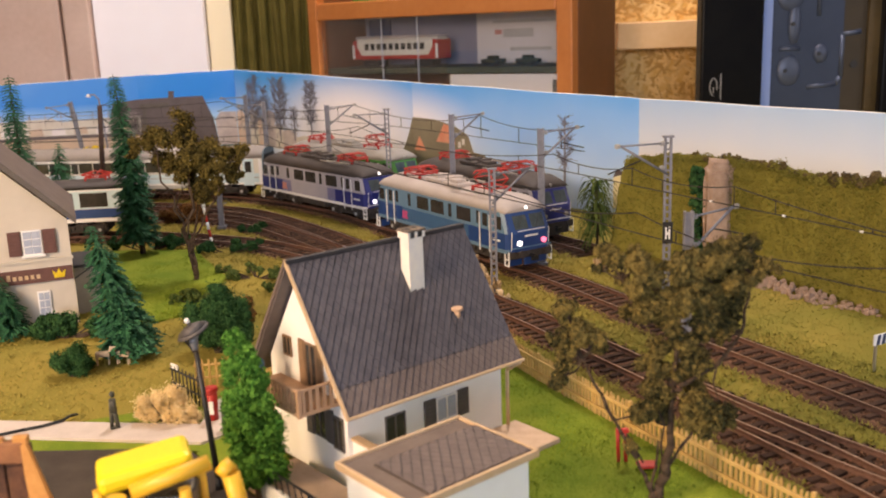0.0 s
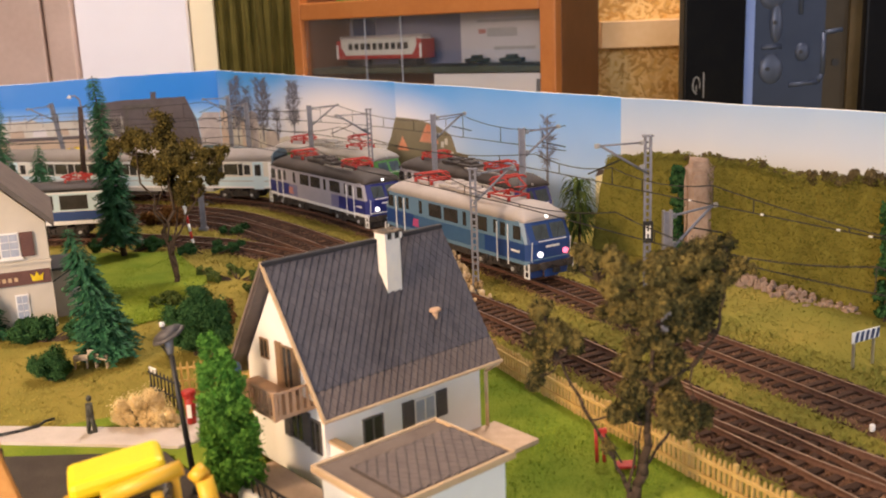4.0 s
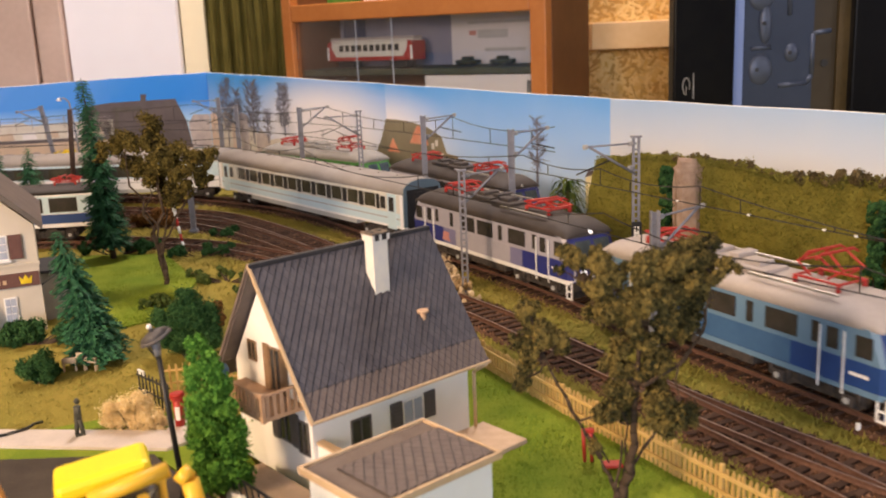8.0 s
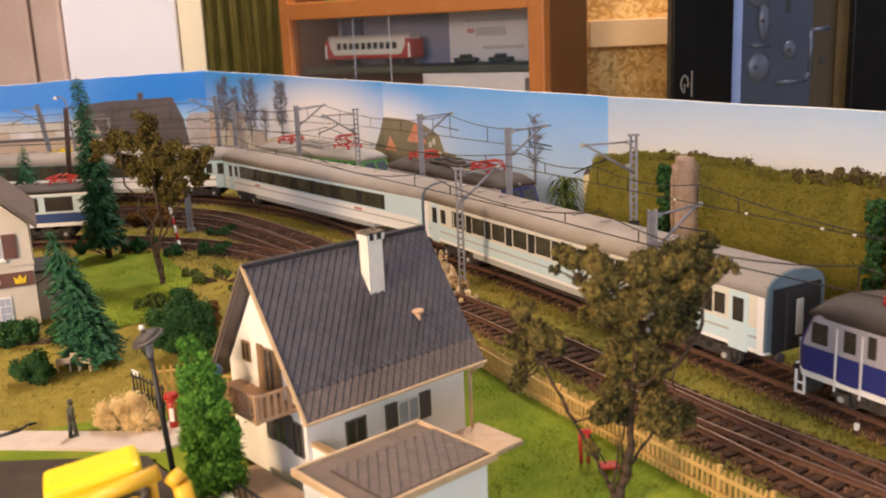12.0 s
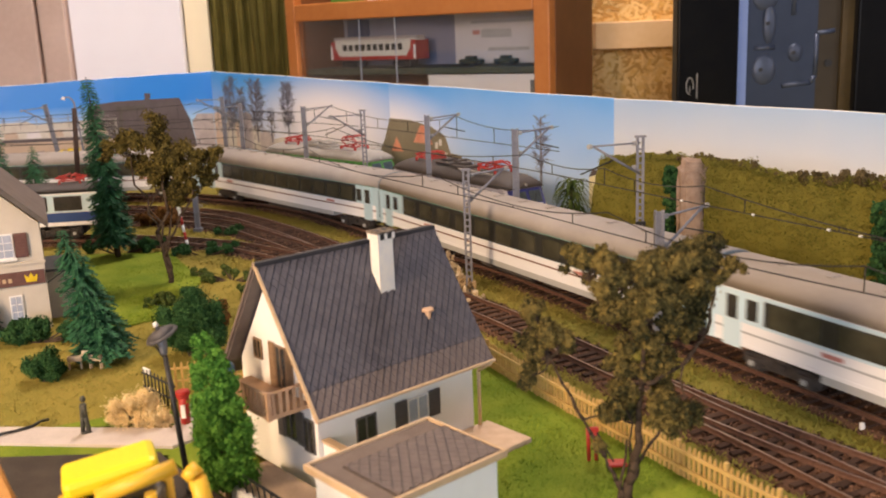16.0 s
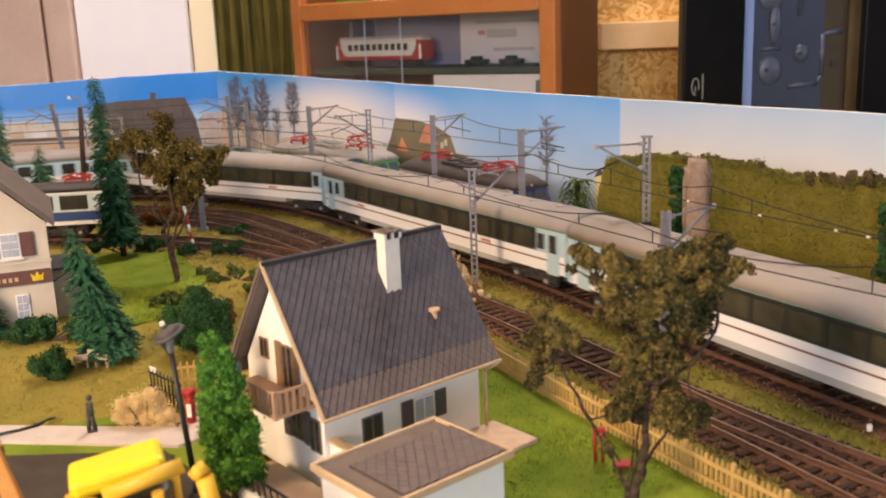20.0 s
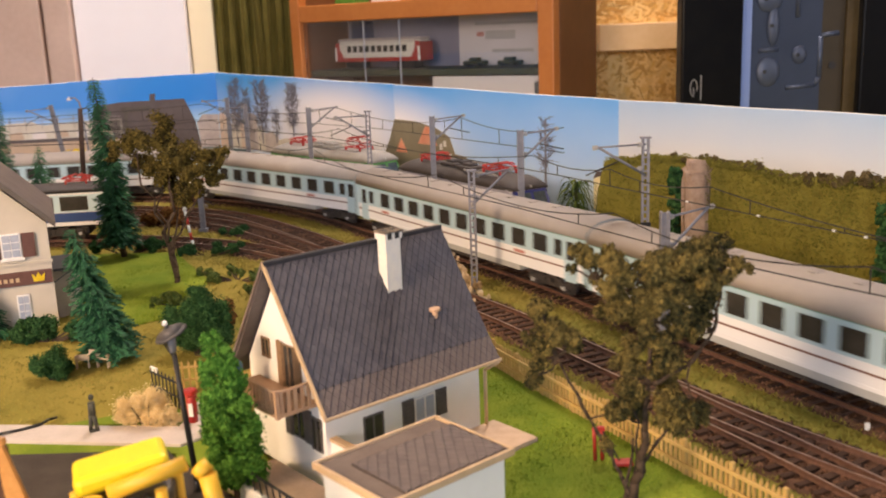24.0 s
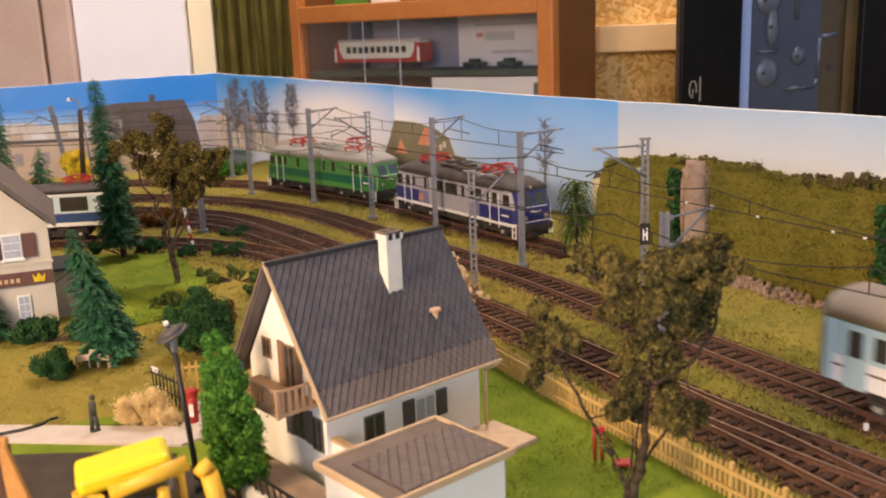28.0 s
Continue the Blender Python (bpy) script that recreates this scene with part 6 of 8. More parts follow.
R_LOW = [(.0018, .0535, .0042), (.0088, .0540, .0038), (.0128, .0500, .0050), (-.0002, .0470, .0042), (.0068, .0462, .0040), (.0158, .0412, .0046), (.0108, .0398, .0048), (-.0002, .0398, .0048), (-.0042, .0350, .0038), (-.0022, .0308, .0034), (.0028, .0358, .0044), (.0128, .0332, .0048), (.0188, .0368, .0038), (.0208, .0310, .0032), (.0158, .0290, .0033), (.0048, .0292, .0028)]
R_SIDE = [(-.0272, .0682, .0037), (-.0285, .0655, .0028), (-.0242, .0612, .0046), (-.0302, .0598, .0033), (-.0192, .0582, .0038), (-.0272, .0552, .0032), (-.0282, .0500, .0028), (-.0292, .0450, .0027), (-.0308, .0420, .0019), (-.0172, .0552, .0023), (-.0072, .0240, .0023), (-.0062, .0195, .0018), (-.0172, .0800, .0016)]
OAK_CROWN = [(0.0002, 0.0000, 0.1039, 0.0096), (0.0015, 0.0000, 0.0932, 0.0107), (-0.0146, 0.0000, 0.0920, 0.0121), (-0.0255, 0.0000, 0.0899, 0.0093), (-0.0314, 0.0000, 0.0855, 0.0057), (0.0072, -0.0120, 0.0820, 0.0123), (0.0184, 0.0000, 0.0836, 0.0114), (0.0306, 0.0000, 0.0802, 0.0100), (0.0382, 0.0000, 0.0846, 0.0050), (0.0233, -0.0100, 0.0723, 0.0127), (0.0033, 0.0100, 0.0664, 0.0124), (-0.0060, 0.0000, 0.0719, 0.0108), (0.0313, 0.0000, 0.0687, 0.0079), (-0.0154, 0.0100, 0.0800, 0.0094), (0.0086, 0.0000, 0.0568, 0.0087), (0.0178, 0.0000, 0.0583, 0.0079)]
PINE_CROWN = [(-0.0018, 0.0000, 0.0606, 0.0031), (-0.0009, 0.0000, 0.0548, 0.0047), (-0.0035, 0.0000, 0.0501, 0.0040), (0.0037, 0.0000, 0.0527, 0.0036), (0.0003, 0.0000, 0.0451, 0.0070), (-0.0031, 0.0000, 0.0384, 0.0051), (0.0054, 0.0000, 0.0410, 0.0059), (0.0011, 0.0000, 0.0343, 0.0077), (0.0064, 0.0000, 0.0312, 0.0067), (-0.0024, 0.0000, 0.0255, 0.0074), (0.0046, 0.0000, 0.0212, 0.0084), (-0.0015, 0.0000, 0.0154, 0.0075), (0.0068, 0.0000, 0.0131, 0.0066), (0.0096, 0.0000, 0.0251, 0.0041), (-0.0061, 0.0000, 0.0156, 0.0034)]
BUSH2_CROWN = [(-0.0077, 0.0040, 0.0193, 0.0085), (0.0028, 0.0040, 0.0248, 0.0102), (0.0107, 0.0040, 0.0185, 0.0085), (-0.0029, 0.0040, 0.0101, 0.0108), (0.0068, 0.0040, 0.0068, 0.0103), (0.0021, 0.0040, 0.0321, 0.0051), (0.0142, 0.0040, 0.0095, 0.0057)]
BUSH1_CROWN = [(-0.0001, 0.0030, 0.0080, 0.0091), (-0.0057, 0.0030, 0.0068, 0.0054), (0.0040, 0.0030, 0.0050, 0.0054)]
TAN_CROWN = [(-0.0069, 0.0030, 0.0081, 0.0055), (0.0002, 0.0030, 0.0103, 0.0060), (0.0056, 0.0030, 0.0064, 0.0055), (-0.0040, 0.0030, 0.0031, 0.0051), (0.0029, 0.0030, 0.0028, 0.0056), (0.0087, 0.0030, 0.0025, 0.0037), (-0.0108, 0.0030, 0.0046, 0.0032)]
WEEP_CROWN = [(0.0002, 0.0000, 0.0422, 0.0086), (0.0061, 0.0000, 0.0300, 0.0094), (-0.0038, 0.0000, 0.0284, 0.0086), (0.0021, 0.0000, 0.0141, 0.0095), (-0.0057, 0.0000, 0.0385, 0.0055)]
R_FOOT = (0.0572, 0.2825, -0.0040)
OAK_FOOT = (-0.1746, 0.5962, -0.0040)
PINE_FOOT = (-0.0730, 0.2888, -0.0040)
BUSH2_FOOT = (-0.1253, 0.4522, -0.0040)
BUSH1_FOOT = (-0.1867, 0.4238, -0.0040)
TAN_FOOT = (-0.1221, 0.3592, -0.0040)
WEEP_FOOT = (0.0936, 0.6454, -0.0040)



def broadleaf(name, foot, crown, limbs, trunk_to, r, per, size, material, label, seed, wob=.05, loose=1.45):
    t = thing(name, Matrix.Translation(foot), label, "tree", "model trees")
    bm = B()
    limb(bm, bent((0, 0, -0.002), trunk_to, seed, .03), r, r * .7, 9)
    part("trunk", bm, "bark", t)
    for k, (a, b, ra) in enumerate(limbs):
        bm = B()
        limb(bm, bent(a, b, seed + k, wob), ra, ra * .45, 6)
        part("limb", bm, "bark", t)
    bm = B()
    rng = random.Random(seed)
    for c in crown:
        src = min([trunk_to] + [b for a, b, ra in limbs], key=lambda q: (Vector(q) - Vector(c[:3])).length)
        limb(bm, bent(src, c[:3], rng.random(), .08, 3), r * .22, r * .08, 4)
    part("twig_work", bm, "bark", t)["kind"] = "stuff"
    leaves("crown", [(a, b, c, q * (.92 if material == "oak_leaf" else 1)) for a, b, c, q in crown], per, size, material, t, seed, .85, loose, 10, .5)
    return t


rng = random.Random(30)
R_CROWN = [(x, rng.uniform(-1, 1) * w, z, r * 1.22) for group, w in ((R_TOP, .011), (R_LOW, .010), (R_SIDE, .003)) for x, z, r in group]
R_CROWN += [(x + rng.gauss(0, .002), rng.uniform(-.012, .012), z + rng.gauss(0, .002), r * .75) for x, z, r in R_TOP]
broadleaf("broadleaf_tree", R_FOOT, R_CROWN, [
    ((.0008, 0, .003), (-.0052, 0, .018), .0010), ((-.0052, 0, .018), (-.0122, 0, .031), .0009), ((-.0122, 0, .031), (-.0222, .001, .052), .0007), ((-.0222, .001, .052), (-.0262, 0, .065), .0005),
    ((.0058, 0, .022), (.0068, .001, .042), .0013), ((.0068, .001, .042), (.0058, 0, .062), .0010), ((.0058, 0, .062), (.0008, 0, .074), .0006), ((.0058, 0, .062), (.0158, .002, .078), .0007),
    ((.0040, .001, .012), (.0088, .002, .0195), .0008), ((.0088, .002, .0195), (.0168, .003, .029), .0006), ((.0078, 0, .042), (.0188, -.002, .049), .0009), ((.0188, -.002, .049), (.0258, -.002, .059), .0008), ((.0258, -.002, .059), (.0298, 0, .077), .0006),
    ((.0012, .0008, -.002), (.0040, .002, .028), .0006), ((-.0012, .0005, .0), (.0015, -.001, .024), .0007), ((-.004, 0, .062), (-.0102, 0, .077), .0006)], (.0058, 0, .022), .0019, 4600, .00062, "olive_leaf", "loose olive-brown model tree beside the picket fence", 31, .018, 1.5)
broadleaf("broadleaf_tree", OAK_FOOT, OAK_CROWN, [((0, 0, 0.004), (-0.004, 0, 0.040), 0.0011), ((-0.004, 0, 0.040), (-0.016, 0, 0.084), 0.0009), ((0, 0, 0.02), (0.002, 0, 0.090), 0.0013), ((0, 0, 0.012), (0.010, -0.003, 0.040), 0.0012), ((0.010, -0.003, 0.040), (0.026, -0.004, 0.074), 0.0009), ((0, 0, 0.008), (0.006, 0.004, 0.055), 0.0010), ((0, 0, 0.006), (-0.003, 0.002, 0.06), 0.0010)], (0, 0, 0.028), 0.0018, 1500, 0.0009, "oak_leaf", "gnarled olive-brown model oak on the meadow", 32)
pine = thing("conical_tree", Matrix.Translation(PINE_FOOT), "bright green leafy conical tree beside the house", "tree", "model trees")
bm = B()
limb(bm, [Vector((0.002, 0, -0.002)), Vector((0.001, 0, 0.03)), Vector((-0.001, 0, 0.058))], 0.0012, 0.0004, 7)
part("trunk", bm, "bark", pine)
leaves("crown", [(a * .80, b, c, r * 1.10) for a, b, c, r in PINE_CROWN], 5200, 0.0006, "leaf_bright", pine, 33, .95, 1.5, 9, .6)


def bush(foot, crown, per, size, material, label, seed, name="bush", loose=1.2):
    t = thing(name, Matrix.Translation(foot), label, "bush", "bushes")
    bm = B()
    for c in crown:
        limb(bm, [Vector((0, 0, -0.002)), Vector(c[:3])], 0.0008, 0.0003, 5)
    part("stem", bm, "bark", t)
    leaves("foliage", crown, per, size, material, t, seed, .85, loose)
    return t


bush(BUSH2_FOOT, BUSH2_CROWN + [(0.003, 0, 0.018, 0.012), (-0.003, -0.002, 0.012, 0.010), (0.009, -0.002, 0.012, 0.010)], 5200, 0.00055, "bush_dark", "dense dark green rounded bush on the meadow", 41, loose=1.7)
bush(BUSH1_FOOT, BUSH1_CROWN + [(0, 0, 0.006, 0.0085)], 5200, 0.00055, "bush_dark", "small dark green ball-shaped bush", 42)
bush(TAN_FOOT, [(a * 1.02, b, c * 1.10, r * 1.12) for a, b, c, r in TAN_CROWN], 9000, 0.00034, "bush_tan", "straw-coloured dry bush beside the path", 43, loose=2.0)
weep = thing("drooping_shrub", Matrix.Translation(WEEP_FOOT), "dark green drooping shrub at the end of the siding", "bush", "bushes")
bm = B()
limb(bm, [Vector((0, 0, -.002)), Vector((.001, 0, .022)), Vector((0, 0, .044))], .0011, .0005, 6)
part("stem", bm, "bark", weep)
wr = random.Random(44)
wv, wf = [], []
for _ in range(300):
    a, z0, l = wr.uniform(0, 6.283), wr.uniform(.008, .047), wr.uniform(.012, .023)
    d = Vector((math.cos(a), math.sin(a), 0))
    side = Vector((-d.y, d.x, 0)) * wr.uniform(.0005, .0009)
    rise = wr.uniform(.5, 1.2)
    prev = None
    for q in range(6):
        u = q / 5
        c = Vector((0, 0, z0)) + d * l * u * (1 - .25 * u) + Vector((0, 0, l * (rise * u - 1.15 * u * u)))
        wd = side * (math.sin(math.pi * (.15 + .85 * u)) + .05)
        k = len(wv)
        wv += [tuple(c - wd), tuple(c + wd)]
        if q:
            wf.append((k - 2, k - 1, k + 1, k))
raw("foliage", wv, wf, "bush_mid", weep)["kind"] = "stuff"


def mound(cx, cy, w, d, h, n, seed):
    rng = random.Random(seed)
    return [(rng.uniform(-w, w), rng.uniform(-d, d), h * rng.uniform(.3, .8), h * rng.uniform(.45, .75)) for _ in range(n)]


for foot, w, d, h, n, m, label, seed in (
        ((-.214, .484, -.004), .021, .0035, .010, 14, "bush_dark", "low dark clipped hedge before the inn", 51),
        ((-.255, .80, -.004), .028, .008, .014, 9, "bush_red", "rust-red low shrub between the tracks", 52),
        ((-.138, .505, -.004), .02, .014, .011, 9, "bush_red", "reddish brown undergrowth beside the lawn", 53),
        ((-.135, .600, -.004), .03, .012, .006, 16, "bush_mid", "low mixed green undergrowth", 54),
        ((-.155, .545, -.004), .018, .012, .006, 14, "bush_mid", "low mixed green undergrowth", 55),
        ((-.100, .565, -.004), .022, .014, .0055, 14, "bush_mid", "low mixed green undergrowth", 56),
        ((-.17, .675, -.004), .022, .006, .008, 7, "bush_dark", "low dark green undergrowth beside the single track", 57),
        ((-.168, .745, -.004), .010, .005, .007, 5, "bush_dark", "small dark green tuft between the tracks", 58),
        ((-.235, .690, -.004), .030, .006, .010, 8, "bush_dark", "low dark green undergrowth beside the single track", 59),
        ((-.243, 1.095, -.004), .016, .008, .018, 6, "leaf_bright", "yellow-green shrub before the backdrop", 60),
        ((-.158, 1.018, -.004), .008, .004, .010, 5, "bush_dry", "dry brown shrub before the backdrop", 61),
        ((.092, .585, -.004), .008, .005, .007, 5, "bush_dry", "dry brown weeds beside the siding end", 62),
        ((.020, .548, -.004), .006, .010, .006, 5, "bush_dry", "dry brown weeds between the tracks", 63)):
    bush(foot, mound(0, 0, w, d, h, n, seed), 2600, 0.00075, m, label, seed)
yl = thing("broadleaf_tree", pose(-.405, 1.045, -.004), "bright yellow autumn tree before the backdrop", "tree", "model trees")
bm = B()
limb(bm, [Vector((0, 0, -.002)), Vector((.002, 0, .02))], .002, .001)
part("trunk", bm, "bark", yl)
leaves("crown", [(0, 0, .018, .012), (.010, 0, .024, .011), (-.006, 0, .03, .010), (.004, 0, .036, .009), (.014, 0, .013, .008)], 800, .0018, "bush_yellow", yl, 64)


def spruce(foot, h, r, seed, label, lean=(0, 0), tiers=26, dens=1.0, shape=.85, blunt=.12):
    rng = random.Random(seed)
    t = thing("spruce", Matrix.Translation(foot), label, "tree", "spruces")
    bm = B()
    tip = Vector((lean[0], lean[1], h))
    limb(bm, [Vector((0, 0, -.002)), tip * .5, tip], h * .018, h * .002, 6)
    part("trunk", bm, "bark", t)
    v, f = [], []
    for k in range(tiers):
        u = 0.10 + 0.90 * k / tiers
        c = tip * u
        ln = r * (1 - u) ** shape * rng.uniform(.85, 1.1) + r * blunt
        for j in range(int((7 + 6 * (1 - u)) * dens)):
            a = rng.uniform(0, 6.28)
            d = Vector((math.cos(a), math.sin(a), 0))
            l = ln * rng.uniform(.7, 1.12)
            droop = rng.uniform(.25, .5)
            side = Vector((-d.y, d.x, 0))
            steps = 9
            for q in range(steps):
                w = (q + .6) / steps
                p = c + d * l * w + Vector((0, 0, -droop * l * w * w + .1 * l * w))
                e = l / steps * 1.25
                for s in (-1, 1):
                    tipv = p + d * e * 1.0 + side * s * e * rng.uniform(.7, 1.3) + Vector((0, 0, rng.uniform(-.5, .25) * e))
                    b0, b1 = p - d * e * .4 + Vector((0, 0, e * .3)), p + d * e * .5 - Vector((0, 0, e * .25))
                    i = len(v)
                    v += [tuple(b0), tuple(b1), tuple(tipv)]
                    f.append((i, i + 1, i + 2))
    raw("needles", v, f, "spruce", t)["kind"] = "stuff"
    return t


spruce((-.234, .677, -.004), .131, .0112, 71, "tall slender dark green spruce beside the tracks", (-.0080, 0), 64, 2.6, .70, .36)
spruce((-.164, .449, -.004), .068, .0142, 72, "dark green leaning spruce on the meadow", (-.0165, 0), 42, 2.6, .62)
spruce((-.246, .490, -.004), .036, .0125, 73, "low dark green spruce before the inn", (-.004, 0), 20, 2)
spruce((-.349, .75, -.004), .131, .0105, 74, "tall slender dark green spruce behind the inn", (-.001, 0), 52, 2.2, .55, .35)
spruce((-.332, .78, -.004), .0745, .0165, 75, "small dark green spruce before the main line", (.0015, 0), 34, 2.2, .75)

# ---- ivy-clad wall and rock at the foot of the right-hand backdrop ----
WALL = smooth_line([(.1106, .636), (.13, .618), (.161, .588), (.19, .54), (.216, .488), (.25, .42)], rounds=8)


def wall_top(s):
    if s < .117:
        return .0655 + .0022 * noise.noise((s * 70, 4, 0)) - .006 * max(0, .03 - s) / .03
    return .063 + .0045 * noise.noise((s * 45, 0, 0)) + .002 * noise.noise((s * 150, 2, 0)) + (.003 if .182 < s < .212 else 0) - .012 * max(0, s - .182)


def lean(s, z):
    """The free end of the hedge wall spreads towards its foot."""
    return .011 * max(0, 1 - s / .05) * (1 - z / .066)


def ivy():
    v, f = [], []
    n, m = 150, 40
    smax = WALL[0][-1]
    for i in range(n + 1):
        s = smax * i / n
        c, d = on_line(WALL, s), line_dir(WALL, min(max(s, .01), smax - .01))
        for j in range(m + 1):
            z = -.005 + (wall_top(s) + .005) * j / m
            o = .0018 * noise.noise((s * 90, z * 90, 1)) + .0012 * noise.noise((s * 260, z * 260, 2)) + .004 * (j / m) ** 6
            k = lean(s, z)
            v.append((c[0] + d[1] * -o - d[0] * k, c[1] + d[0] * o - d[1] * k, z))
    for i in range(n):
        for j in range(m):
            a = i * (m + 1) + j
            f.append((a, a + m + 1, a + m + 2, a + 1))
    ob = raw("green_wall", v, f, "ivy")
    ob.data.shade_smooth()
    s = ob.modifiers.new("thick", "SOLIDIFY")
    s.thickness, s.offset = .006, -1
    return tagged(ob, "mossy olive-green hedge wall before the backdrop", "hedge")


hedge = ivy()
rng = random.Random(81)
v, f = [], []
for _ in range(16000):
    s, u = rng.uniform(0.002, WALL[0][-1] - .003), rng.random() ** .8
    c, d = on_line(WALL, s), line_dir(WALL, min(max(s, .01), WALL[0][-1] - .01))
    z = -.003 + (wall_top(s) + .004) * u
    o = rng.uniform(-.0032, .0005)
    k = lean(s, z)
    p = Vector((c[0] - d[1] * o - d[0] * k, c[1] + d[0] * o - d[1] * k, z))
    a = Vector((rng.gauss(0, 1), rng.gauss(0, 1), rng.gauss(0, 1))).normalized() * rng.uniform(.0005, .0012)
    b = a.orthogonal().normalized() * a.length * .7
    i = len(v)
    v += [tuple(p - a), tuple(p + b), tuple(p + a)]
    f.append((i, i + 1, i + 2))
for _ in range(9000):
    s = rng.uniform(0.002, WALL[0][-1] - .003)
    if noise.noise((s * 60, 9, 0)) < -.25:
        continue
    c, d = on_line(WALL, s), line_dir(WALL, min(max(s, .01), WALL[0][-1] - .01))
    top = abs(noise.noise((s * 110, 12, 0))) * .006
    o = rng.uniform(-.003, .006)
    p = Vector((c[0] - d[1] * o, c[1] + d[0] * o, wall_top(s) + rng.uniform(-.004, top)))
    a = Vector((rng.gauss(0, 1), rng.gauss(0, 1), rng.gauss(0, 1))).normalized() * rng.uniform(.0005, .0012)
    b = a.orthogonal().normalized() * a.length * .7
    i = len(v)
    v += [tuple(p - a), tuple(p + b), tuple(p + a)]
    f.append((i, i + 1, i + 2))
raw("ivy_foliage", v, f, "ivy", hedge)["kind"] = "stuff"
crest = []
for s in np.arange(.052, WALL[0][-1] - .012, .0042):
    c = on_line(WALL, float(s))
    k = .0018 + .0042 * max(0, noise.noise((float(s) * 75, 21, 0))) + (.002 if s > .15 else 0)
    crest.append((c[0] + rng.gauss(0, .0012), c[1] + .002 + rng.gauss(0, .0015), wall_top(float(s)) + rng.uniform(-.0012, .0012), k))
leaves("earthy_crest", crest, 3600, .0006, "crest", hedge, 84, .8, 1.3)


def rock(name, foot, w, d, h, seed, label, power=.7, rough=1.0, material="rock"):
    bm = B()
    bmesh.ops.create_icosphere(bm, subdivisions=5 if h > .05 else 2, radius=1)
    for q in bm.verts:
        k = 1 + rough * (.30 * noise.noise(q.co * 1.4 + Vector((seed, 0, 0))) + .16 * noise.noise(q.co * 4 + Vector((seed, 3, 0))) + .10 * noise.noise(q.co * 11 + Vector((seed, 5, 0))) + .09 * noise.noise(q.co * 24 + Vector((seed, 8, 0))) + .07 * noise.noise(q.co * 50 + Vector((seed, 9, 0))))
        e = Vector((abs(q.co.x) ** power * (1 if q.co.x > 0 else -1), abs(q.co.y) ** power * (1 if q.co.y > 0 else -1), abs(q.co.z) ** (power * .8) * (1 if q.co.z > 0 else -1)))
        q.co = Vector((e.x * w * k, e.y * d * k, (e.z * .5 + .5) * h * (1 + .1 * (k - 1))))
    ob = part(name, bm, material, smooth=h > .05)
    ob.matrix_world = Matrix.Translation(foot)
    return tagged(ob, label, "rock", "rocks")


rock("rock_pillar", (.1595, .5830, -.006), .0076, .0035, .070, 1, "pale pinkish rock pillar in the hedge wall", .30, 1.3)
rock("rock_pillar", (.232, .446, -.006), .008, .005, .068, 2, "pale ochre rock pillar in the hedge wall", .28, .5)
rng = random.Random(83)
for k in range(170):
    u = rng.random() ** 1.3
    x, y = .163 + .052 * u + rng.gauss(0, .0026), .566 - .086 * u + rng.gauss(0, .0050)
    rock("rock", (x, y, -.006), rng.uniform(.0007, .0022), rng.uniform(.0007, .0020), rng.uniform(.0020, .0080) * (1.2 - u * .6), 10 + k, "crumbling pale pink rock at the hedge foot", .9, 2.2)
for foot, w, h, seed, label in (((.149, .593, 0), .006, .064, 91, "dark green ivy column beside the rock pillar"), ((.222, .462, 0), .006, .062, 92, "dark green ivy column beside the rock pillar")):
    bush((foot[0], foot[1], -.004), [(0, 0, h * (k + .5) / 9, w * (1.1 if k % 2 else .85)) for k in range(9)], 900, .0013, "bush_dark", label, seed, "ivy_column")

# pale stones between the tracks behind the house
rng = random.Random(95)
for k in range(110):
    u = rng.random()
    x, y = .003 + .017 * u + rng.gauss(0, .0032), .640 - .120 * u + rng.gauss(0, .004)
    w = rng.uniform(.0007, .0019)
    rock("rock", (x, y, -.0055), w, w * rng.uniform(.6, 1.2), rng.uniform(.0022, .0075), 30 + k, "pale cream rubble stone between the tracks", .95, 2.4, "rubble")

# ---- the house with the steep slate roof ----
HM = Matrix.Translation((-.0404, .2899, 0)) @ pose(0, 0, 0, 0, 0, 40.85)
house = thing("house", HM, "cream house with a steep grey slate roof and a balcony", "house", "houses")


def hp(name, x0, x1, y0, y1, z0, z1, m, parent=None, bev=0.0, label=""):
    bm = B()
    box(bm, x0, x1, y0, y1, z0, z1, bev)
    return part(name, bm, m, parent or house, label)


G0 = -.0032
LX, RY, RZ, EZ = .0800, .0322, .0745, .0272


def yz_prism(bm, pts, x0, x1):
    a = [bm.verts.new((x0, y, z)) for y, z in pts]
    b = [bm.verts.new((x1, y, z)) for y, z in pts]
    bm.faces.new(a)
    bm.faces.new(list(reversed(b)))
    for k in range(len(pts)):
        j = (k + 1) % len(pts)
        bm.faces.new((a[k], b[k], b[j], a[j]))
    bmesh.ops.recalc_face_normals(bm, faces=bm.faces)


bm = B()
yz_prism(bm, [(.008, G0), (.008, .0345), (RY, .070), (.0564, .0345), (.0564, G0)], .005, .0763)
part("wall", bm, "plaster_house", house)
# roof slabs: flared eave band, then the steep part
KY, KZ = .0058, .0350


def roof_slab(name, ya, za, yb, zb, m, x0=0.0, x1=LX, th=.0012):
    bm = B()
    d = Vector((0, yb - ya, zb - za)).normalized()
    n = Vector((0, -d.z, d.y)) if d.y > 0 else Vector((0, d.z, -d.y))
    pts = [(ya, za), (yb, zb), (yb - n.y * th, zb - n.z * th), (ya - n.y * th, za - n.z * th)]
    yz_prism(bm, pts, x0, x1)
    return part(name, bm, m, house)


